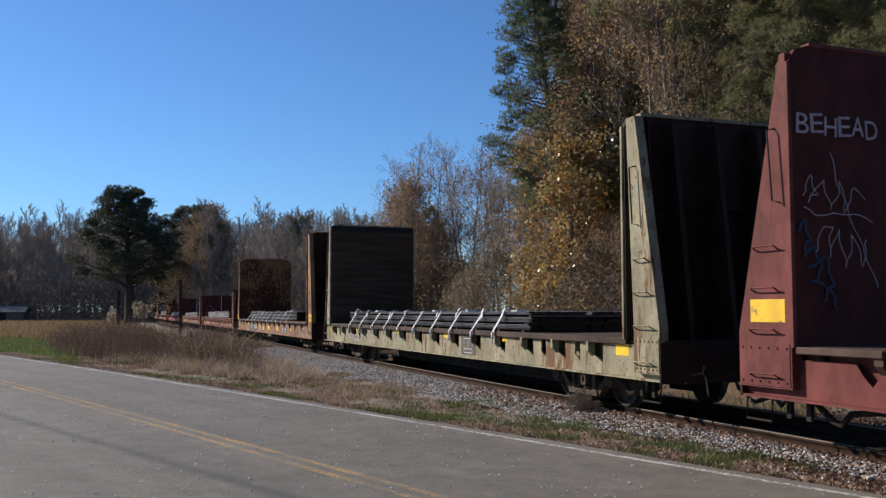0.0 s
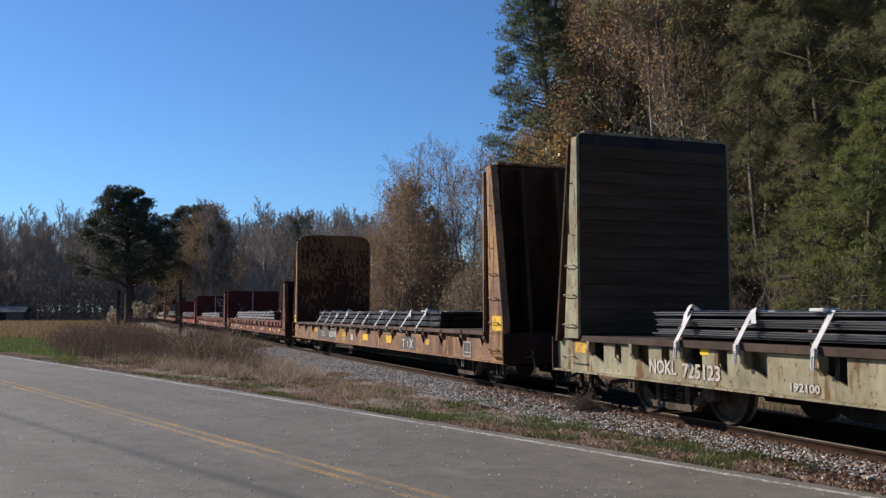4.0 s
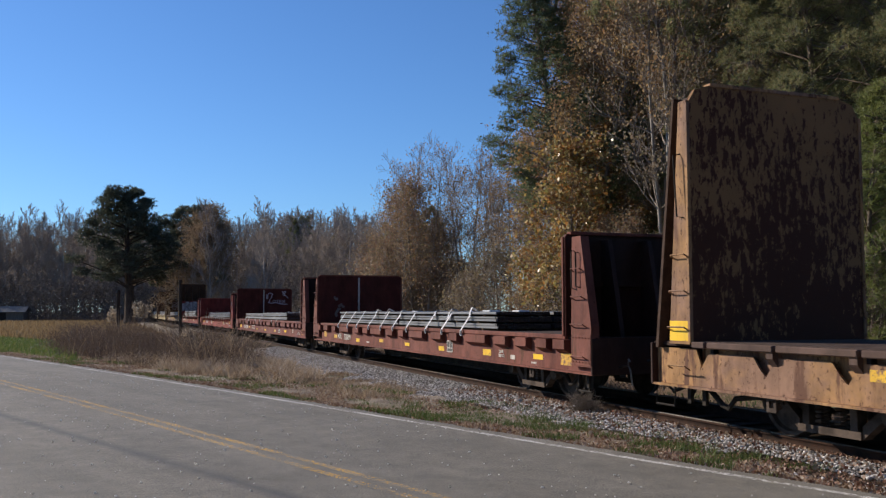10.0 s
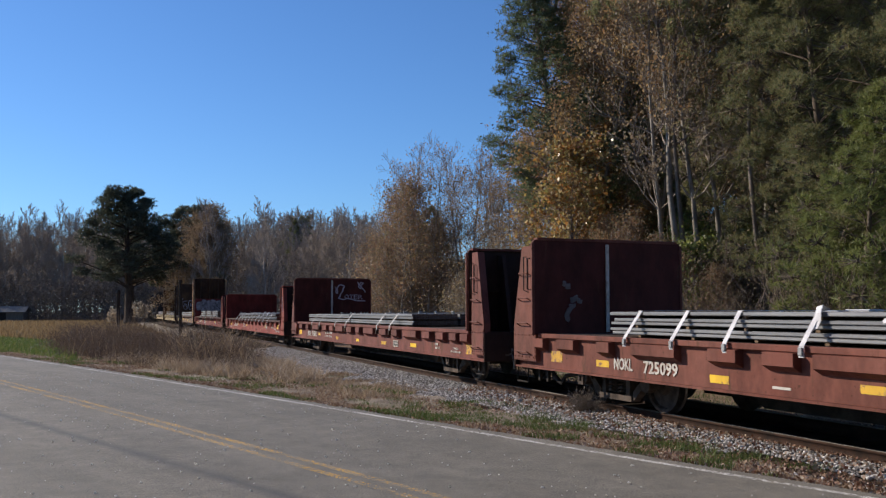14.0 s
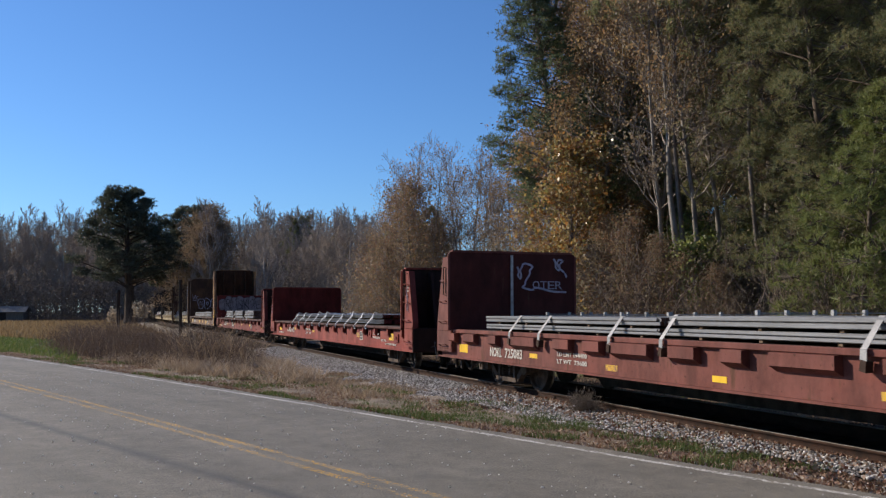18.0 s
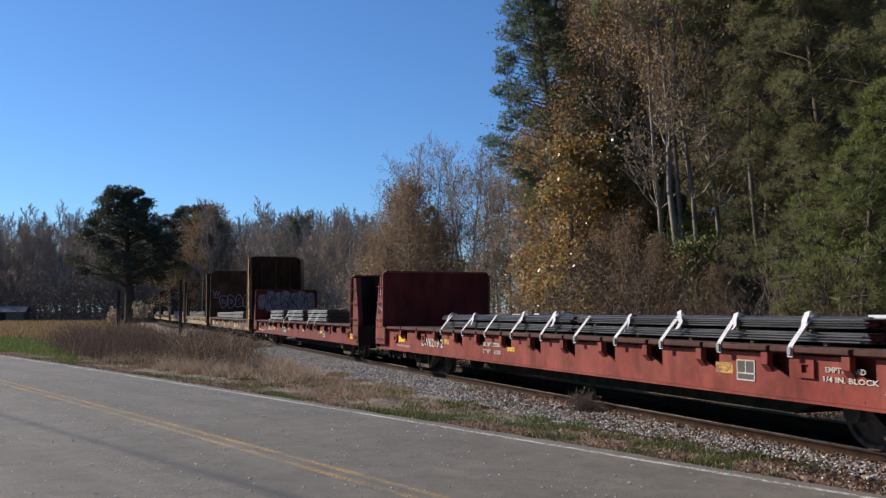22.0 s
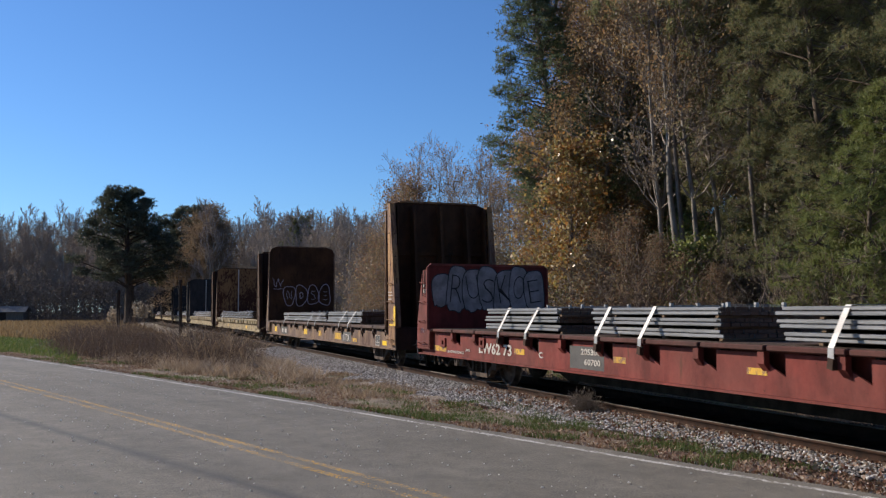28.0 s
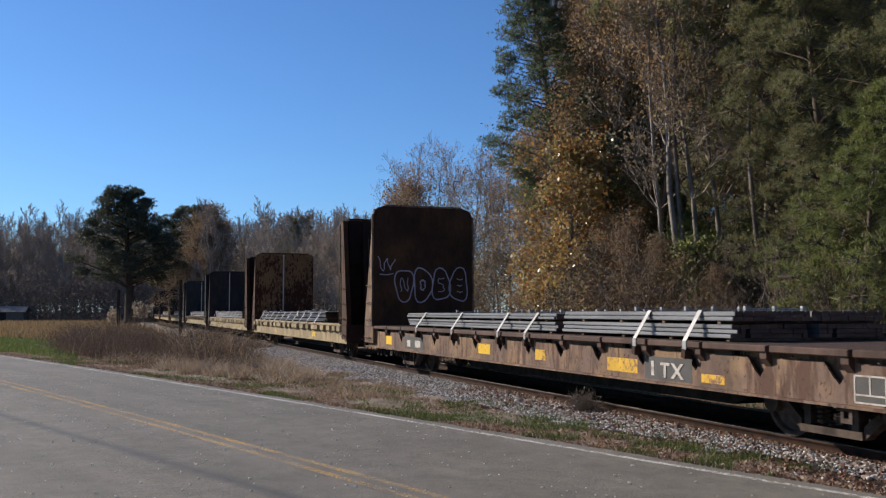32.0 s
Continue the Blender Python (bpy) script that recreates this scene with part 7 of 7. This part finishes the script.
def far_woods():
    """The distant wood: one mass of thin trees that share a few meshes."""
    rng = np.random.default_rng(77)
    root = tagged(new("far_woods"), "distant leafless grey-brown wood across the field", "woods", kind="stuff")
    kinds = []
    for k in range(5):
        s, f, lp, r = broadleaf(50 + k, 18.0, 0.17, 0.14, 0.38, 2, 30, 0.20, lift=0.17, leaves=6000 if k < 3 else 2500, scatter=0.24)
        lp = lp[lp[:, 2] < 15.5]
        f = f[:90 + 30 * 60]
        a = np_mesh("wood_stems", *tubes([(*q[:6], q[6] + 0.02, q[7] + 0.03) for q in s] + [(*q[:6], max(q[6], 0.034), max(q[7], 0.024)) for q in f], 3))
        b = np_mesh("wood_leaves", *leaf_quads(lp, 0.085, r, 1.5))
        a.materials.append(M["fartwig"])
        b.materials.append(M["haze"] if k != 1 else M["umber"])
        kinds.append((a, b))
    con = pine(60, 17.0, 0.2, 0.25, 3.0, 34)
    c = np_mesh("wood_evergreen", *tuft_tris(con[2], con[3], 0.45, 9, con[4], 0.05))
    c.materials.append(M["needle"])
    rows = [(rng.uniform(-0.62, -0.06), rng.uniform(160, 235)) for _ in range(300)]
    rows += [(rng.uniform(-0.26, 0.05), rng.uniform(95, 150)) for _ in range(34)]
    rows += [(rng.uniform(0.03, 0.75), rng.uniform(90, 140)) for _ in range(30)]
    rows = [r for r in rows if not 0.29 < r[0] < 0.36]
    for tan, d in rows:
        a, b = kinds[rng.integers(0, 5)]
        sc = rng.uniform(0.96, 1.12) * (0.72 if d < 150 and tan < 0.06 else 1.0)
        m = pose(tan * d, d, -0.15, 0, 0, rng.uniform(0, 360)) @ Matrix.Scale(sc, 4)
        for me in (a, b) if rng.random() > 0.07 or tan < -0.38 else (a, c):
            o = new(me.name.split(".")[0], me)
            o.parent = root
            o.matrix_basis = m


far_woods()


def undergrowth():
    """Low dark thicket at the feet of the far wood."""
    rng = np.random.default_rng(78)
    pts = []
    for i in range(150000):
        tan = rng.uniform(-0.62, 0.0)
        d = rng.uniform(150, 175) if tan < -0.2 else rng.uniform(110, 160)
        h = 8.5 * rng.random() ** 2.0 * (1 + 0.5 * noise.noise((tan * 30, 0, 0)) + 0.4 * noise.noise((tan * 110, 0, 3)))
        pts.append((tan * d, d, h))
    tagged(link_mesh("thicket", np_mesh("thicket", *leaf_quads(pts, 0.15, rng, 2.2)), M["deadbrush"]), "low brown thicket along the far wood", "thicket", kind="stuff")


undergrowth()


def blades(name, rows, material, label, category, rng):
    """Grass: rows of (x, y, z, height, lean, width); each blade is one bent strip of two pieces."""
    g = np.asarray(rows, float)
    n = len(g)
    a = rng.uniform(0, 2 * np.pi, n)
    side = np.stack([np.cos(a), np.sin(a), np.zeros(n)], 1) * g[:, 5:6]
    b = rng.uniform(0, 2 * np.pi, n)
    lean = np.stack([np.cos(b), np.sin(b), np.zeros(n)], 1) * (g[:, 4] * g[:, 3])[:, None]
    p = g[:, :3]
    h = np.stack([np.zeros(n), np.zeros(n), g[:, 3]], 1)
    v = np.stack([p - side, p + side, p + h * 0.6 + lean * 0.4 + side * 0.7, p + h * 0.6 + lean * 0.4 - side * 0.7, p + h + lean], 1)
    base = 5 * np.arange(n)[:, None]
    f = np.concatenate([base + np.array([[0, 1, 2]]), base + np.array([[0, 2, 3]]), base + np.array([[3, 2, 4]])])
    return tagged(link_mesh(name, np_mesh(name, v.reshape(-1, 3), f), material), label, category, kind="stuff")


def grass():
    rng = np.random.default_rng(9)
    dry, green, tan_, weed, gold, lush, pale = [], [], [], [], [], [], []
    # verge between the road's edge and the ballast
    for i in range(150000):
        l = 3 + 52 * rng.random() ** 1.15
        n = 8.13 + 5.0 * rng.random() ** 1.2
        x, y = road_xy(l, n)
        w, s = track_side(x, y)
        if w < 1.3:
            continue
        nz = noise.noise((x * 0.45, y * 0.45, 2)) + 0.6 * noise.noise((x * 1.6, y * 1.6, 4))
        if w < np.interp(s, (2, 8, 14, 22), (1.6, 2.1, 2.8, 3.2)) and nz < 0.12:
            continue
        z = ground_z(x, y)
        if l > 36 and n > 9.8:
            continue
        near = n < 8.4
        if l > 18 and n < 10.4 + 0.8 * nz and rng.random() < 0.55:
            continue
        if nz > 0.2 and n < 11.0:
            green.append((x, y, z, rng.uniform(0.03, 0.10), rng.uniform(0.2, 0.9), 0.004 + 0.0002 * l))
        elif nz > -0.42 or not near:
            tall = 1.0 + 0.6 * max(0, min(1, (n - 9.5) / 1.5)) * max(0, min(1, (l - 11) / 6))
            (tan_ if tall > 1.4 else dry).append((x, y, z, rng.uniform(0.015, 0.06) * tall, rng.uniform(0.5, 1.8), (0.0035 + 0.0002 * l) * (1.0 if tall < 1.6 else 1.4)))
    # bright green clumps near the ballast's edge
    for c in range(70):
        l, n = rng.uniform(2.5, 15), rng.uniform(8.7, 10.2)
        x, y = road_xy(l, n)
        if track_side(x, y)[0] < 1.35:
            continue
        for _ in range(70):
            q = rng.normal(size=2) * 0.11
            green.append((x + q[0], y + q[1], ground_z(x, y) - 0.01, rng.uniform(0.04, 0.13), rng.uniform(0.3, 1.2), 0.006))
    # tall tan tufts before the ballast
    for c in range(900):
        l, n = rng.uniform(11, 34), rng.uniform(9.8, 13.2)
        x, y = road_xy(l, n)
        w, s = track_side(x, y)
        if w < 2.9:
            continue
        if noise.noise((x * 0.9, y * 0.9, 11)) < 0.08:
            continue
        k = rng.uniform(0.16, 0.46) * (1.25 if l > 20 else 0.9)
        for _ in range(34):
            q = rng.normal(size=2) * 0.15
            (pale if c % 4 else tan_).append((x + q[0], y + q[1], -0.12, k * rng.uniform(0.4, 1.1), rng.uniform(0.4, 1.9), 0.009))
    # brown weeds further on
    for c in range(1100):
        l, n = rng.uniform(26, 60), rng.uniform(10.2, 16.0)
        x, y = road_xy(l, n)
        w, s = track_side(x, y)
        if w < 3.6 or not -0.405 + rng.normal() * 0.01 < x / y < -0.205:
            continue
        lump = noise.noise((x * 0.5, y * 0.5, 9)) + 0.5 * noise.noise((x * 1.3, y * 1.3, 3))
        if lump < -0.28:
            continue
        k = rng.uniform(0.5, 1.15) * (1 + 0.9 * lump) * np.interp(n, (10.2, 11.5), (0.5, 1))
        for _ in range(26):
            q = rng.normal(size=2) * 0.34
            row = (x + q[0], y + q[1], -0.12, k * rng.uniform(0.3, 1.25), rng.uniform(0.2, 1.3), rng.uniform(0.005, 0.012))
            (tan_ if rng.random() < 0.05 + 0.12 * max(0, lump) + (0.30 if x / y > -0.285 else 0) else weed).append(row)
    # rough grass on the far side of the rails
    for i in range(26000):
        s, w = -6 + 48 * rng.random(), -1.9 - 6 * rng.random() ** 1.2
        x, y, _ = track(s, w)
        nz = noise.noise((x * 0.4, y * 0.4, 6))
        row = (x, y, bank_z(w) - 0.02, rng.uniform(0.05, 0.20) * (1.5 if nz < -0.1 else 1.0), rng.uniform(0.2, 1.0), 0.007)
        (green if nz > 0.28 else dry if nz > -0.15 else weed).append(row)
    # the field and its green edge
    for i in range(52000):
        d = 42 + 130 * rng.random() ** 1.6
        tan = rng.uniform(-0.52, -0.20)
        x, y = tan * d, d
        l, n = road_ln(x, y)
        w, s = track_side(x, y)
        if n < 9.6 or w < 5:
            continue
        if n < 12.4 + 1.5 * noise.noise((x * 0.2, y * 0.2, 0)) and l > 40 and tan > -0.40:
            lush.append((x, y, -0.11, rng.uniform(0.08, 0.22), rng.uniform(0.2, 0.8), 0.02))
        elif n > (12.0 if tan > -0.40 else 15.0):
            gold.append((x, y, -0.12, rng.uniform(0.25, 0.6), rng.uniform(0.05, 0.5), 0.012 + 0.00025 * d))
    for i in range(26000):
        l, n = rng.uniform(33, 82), rng.uniform(9.3, 15.4)
        x, y = road_xy(l, n)
        if x / y > -0.395 + 0.02 * noise.noise((x * 0.3, y * 0.3, 1)):
            continue
        lush.append((x, y, -0.13, rng.uniform(0.08, 0.24), rng.uniform(0.2, 0.8), 0.02))
    blades("dry_grass", dry, M["drygrass"], "short dry grass along the road verge", "grass", rng)
    blades("green_grass", green, M["greengrass"], "patches of low green grass on the verge", "grass", rng)
    blades("tan_grass", tan_, M["drygrass"], "tall tan grass tufts beside the ballast", "grass", rng)
    blades("straw_tufts", pale, M["straw"], "pale straw tufts beside the ballast", "grass", rng)
    blades("dead_weeds", weed, M["weed"], "tall dead brown weeds between road and railway", "weeds", rng)
    g = np.asarray(weed)
    pick = np.repeat(g, 3, 0)
    f = rng.uniform(0.35, 1.0, len(pick))[:, None]
    tops = pick[:, :3] + np.concatenate([rng.normal(size=(len(pick), 2)) * 0.13, pick[:, 3:4] * f], 1)
    tagged(link_mesh("weed_heads", np_mesh("weed_heads", *leaf_quads(tops, 0.028, rng, 2.2)), M["weed"]), "dry seed heads on the dead weeds", "weeds", kind="stuff")
    blades("field_stubble", gold, M["field"], "golden brown stubble of the field", "field", rng)
    blades("field_grass", lush, M["greengrass"], "green grass strip along the field", "grass", rng)


grass()


def plumes():
    """Feathery plume grass above the weeds."""
    rng = np.random.default_rng(15)
    for tan, d, h, n in ((-0.322, 57, 2.3, 9), (-0.356, 62, 2.1, 7), (-0.275, 40, 1.0, 5), (-0.262, 38, 0.95, 4)):
        t = thing("plume_grass", pose(*at_bearing(tan, d)), "clump of pale feathery plume grass among weeds", "grass", "plume grass clumps")
        st, pv = [], []
        for _ in range(n):
            x, y = rng.normal(size=2) * 0.28
            lean = rng.normal(size=2) * 0.22
            top = h * rng.uniform(0.75, 1.0)
            st.append((x, y, 0, x + lean[0], y + lean[1], top, 0.012, 0.007))
            for _ in range(60):
                f = rng.uniform(0.68, 1.06)
                pv.append((x + lean[0] * f + rng.normal() * 0.055, y + lean[1] * f + rng.normal() * 0.055, top * f))
        link_mesh("stalks", np_mesh("stalks", *tubes(st, 4)), M["weed"], t)
        link_mesh("plume", np_mesh("plume", *leaf_quads(pv, 0.075, rng, 2.2)), M["plume"], t)


plumes()


def rail_weed():
    """The dry grey bush that leans over the near rail."""
    rng = np.random.default_rng(16)
    x, y, a = track(13.0, 1.15)
    segs, tips = [], []
    for k in range(100):
        b = rng.uniform(0, 2 * np.pi)
        grow(rng, segs, tips, np.zeros(3), unit(np.array([math.cos(b), math.sin(b), rng.uniform(0.5, 1.6)])), rng.uniform(0.17, 0.33), 0.004, 1, 4, 0.5, 0.02)
    segs = [(*q[:6], min(q[6], 0.0035), min(q[7], 0.0025)) for q in segs]
    t = thing("dry_bush", pose(x, y, -0.07), "small dry grey bush beside the rail", "bush")
    link_mesh("twig_mass", np_mesh("twig_mass", *tubes(segs, 3)), M["drytwig"], t)
    link_mesh("dry_head", np_mesh("dry_head", *leaf_quads(np.array([q[0] for q in tips]), 0.016, rng, 1.5)), M["drytwig"], t)
    x, y, a = track(14.9, 1.45)
    bm = bmesh.new()
    bmesh.ops.create_icosphere(bm, subdivisions=2, radius=0.085)
    for v in bm.verts:
        v.co *= 1 + 0.25 * noise.noise(v.co * 9)
        v.co.z *= 0.7
    st = part("pale_stone", bm, M["palestone"])
    st.matrix_basis = pose(x, y, -0.02)
    tagged(st, "pale rounded stone lying on the ballast", "stone")


M["drytwig"] = grain("dry_grey_twigs", (0.20, 0.165, 0.14), (0.30, 0.255, 0.22), 4, 30, 0.95, 0, 0)
M["palestone"] = grain("pale_stone", (0.46, 0.44, 0.40), (0.34, 0.33, 0.30), 6, 50, 0.9, 0, 0.4)
rail_weed()


def litter():
    """Fallen leaves on the ballast and verge."""
    rng = np.random.default_rng(17)
    pts = []
    for i in range(5200):
        s, w = -4 + 22 * rng.random(), 0.85 + 0.9 * rng.random() ** 1.5
        if rng.random() < 0.2:
            w = -rng.uniform(0.9, 1.6)
        x, y, _ = track(s, w)
        z = np.interp(abs(w), (0.9, 1.0, 1.4, 1.9, 2.5), (0.015, 0.03, -0.01, -0.05, -0.09))
        pts.append((x, y, z + rng.uniform(0, 0.02)))
    for i in range(24000):
        l = 3 + 45 * rng.random() ** 1.3
        x, y = road_xy(l, 8.15 + 2.4 * rng.random() ** 1.4)
        if track_side(x, y)[0] > 1.2:
            pts.append((x, y, ground_z(x, y) + rng.uniform(0.005, 0.03)))
    v, f = leaf_quads(pts, 0.036, rng, 1.3)
    tagged(link_mesh("fallen_leaves", np_mesh("fallen_leaves", v, f), M["deadleaf"]), "reddish fallen leaves on the stone ballast", "leaves", kind="stuff")


litter()


def verge_gravel():
    """Loose gravel washed off the road's edge."""
    rng = np.random.default_rng(23)
    pts, sz = [], []
    for i in range(5200):
        l = 4 + 48 * rng.random() ** 1.2
        x, y = road_xy(l, 8.12 + (0.5 + 0.02 * l) * rng.random() ** 1.6)
        pts.append((x, y, ground_z(x, y) + 0.006))
        sz.append(rng.uniform(0.008, 0.02) * (1 + l / 40))
    pebbles("verge_gravel", pts, sz, M["stone"], "loose pale gravel along the road edge", "gravel", rng)


verge_gravel()


def posts_and_shed():
    for tan, d, h in ((-0.284, 46, 3.30), (-0.3515, 47, 2.82)):
        bm = bmesh.new()
        rng = random.Random(d)
        prev = None
        pts = [(0.02 * math.sin(k), 0.02 * math.cos(k * 1.3), h * k / 6) for k in range(7)]
        rod(bm, pts, 0.085, 8)
        p = part("wooden_post", bm, M["tie"])
        p.matrix_basis = pose(*at_bearing(tan, d, -0.1), rng.uniform(-1, 1), rng.uniform(-1, 1), 0)
        tagged(p, "dark weathered wooden post standing in weeds", "post", "posts beside the railway")
    sh = thing("shed", pose(*at_bearing(-0.474, 150), 0, 0, 12), "low grey shed with a pale metal roof by the wood", "shed")
    part("wall", boxes((-3.2, 3.2, -2, -1.85, 0, 1.75), (-3.2, 3.2, 1.85, 2, 0, 1.75), (-3.2, -3.05, -1.85, 1.85, 0, 1.75), (3.05, 3.2, -1.85, 1.85, 0, 1.75)), M["shedwall"], sh)
    bm = bmesh.new()
    prism(bm, [(-2.5, 1.72), (0, 2.65), (2.5, 1.72), (2.5, 1.64), (0, 2.56), (-2.5, 1.64)], 'x', -3.6, 3.6)
    part("roof", bm, M["shedroof"], sh, "pale sheet metal roof")
    part("door", boxes((-0.6, 0.6, -2.03, -2.0, 0, 1.6)), M["grimy"], sh, "dark doorway boards")


M["shedwall"] = grain("grey_shed_boards", (0.20, 0.17, 0.14), (0.14, 0.12, 0.10), 2, 30, 0.9, 0, 0.3, stretch=(4, 4, 0.4))
M["shedroof"] = grain("sheet_metal_roof", (0.20, 0.20, 0.195), (0.14, 0.135, 0.13), 1.5, 30, 0.75, 0.1, 0.2)
posts_and_shed()


def road_chips():
    """Pale chips scattered on the asphalt to stand in for its sun glints."""
    rng = np.random.default_rng(19)
    pts = []
    for _ in range(900):
        x, y = road_xy(rng.uniform(3, 26), rng.uniform(1.3, 7.7))
        pts.append((x, y, 0.004))
    pebbles("road_chips", pts, 0.008 + 0.013 * rng.random(900) ** 2, M["quartz"], "pale chips standing in for sun glints on the asphalt", "stone chips", rng, 0.6)


road_chips()


def motions():
    times = [float(t) for t in range(33)]
    for ob, s, off in MOVERS:
        walk(ob, [(t, car_pose(s - travel(t)) @ off) for t in times])
    steps = [k * 0.125 for k in range(257)]
    for ob, x in SPINNERS:
        walk(ob, [(t, Matrix.Translation((x, 0, WHEEL)) @ Matrix.Rotation(travel(t) / WHEEL, 4, 'Y')) for t in steps])


motions()
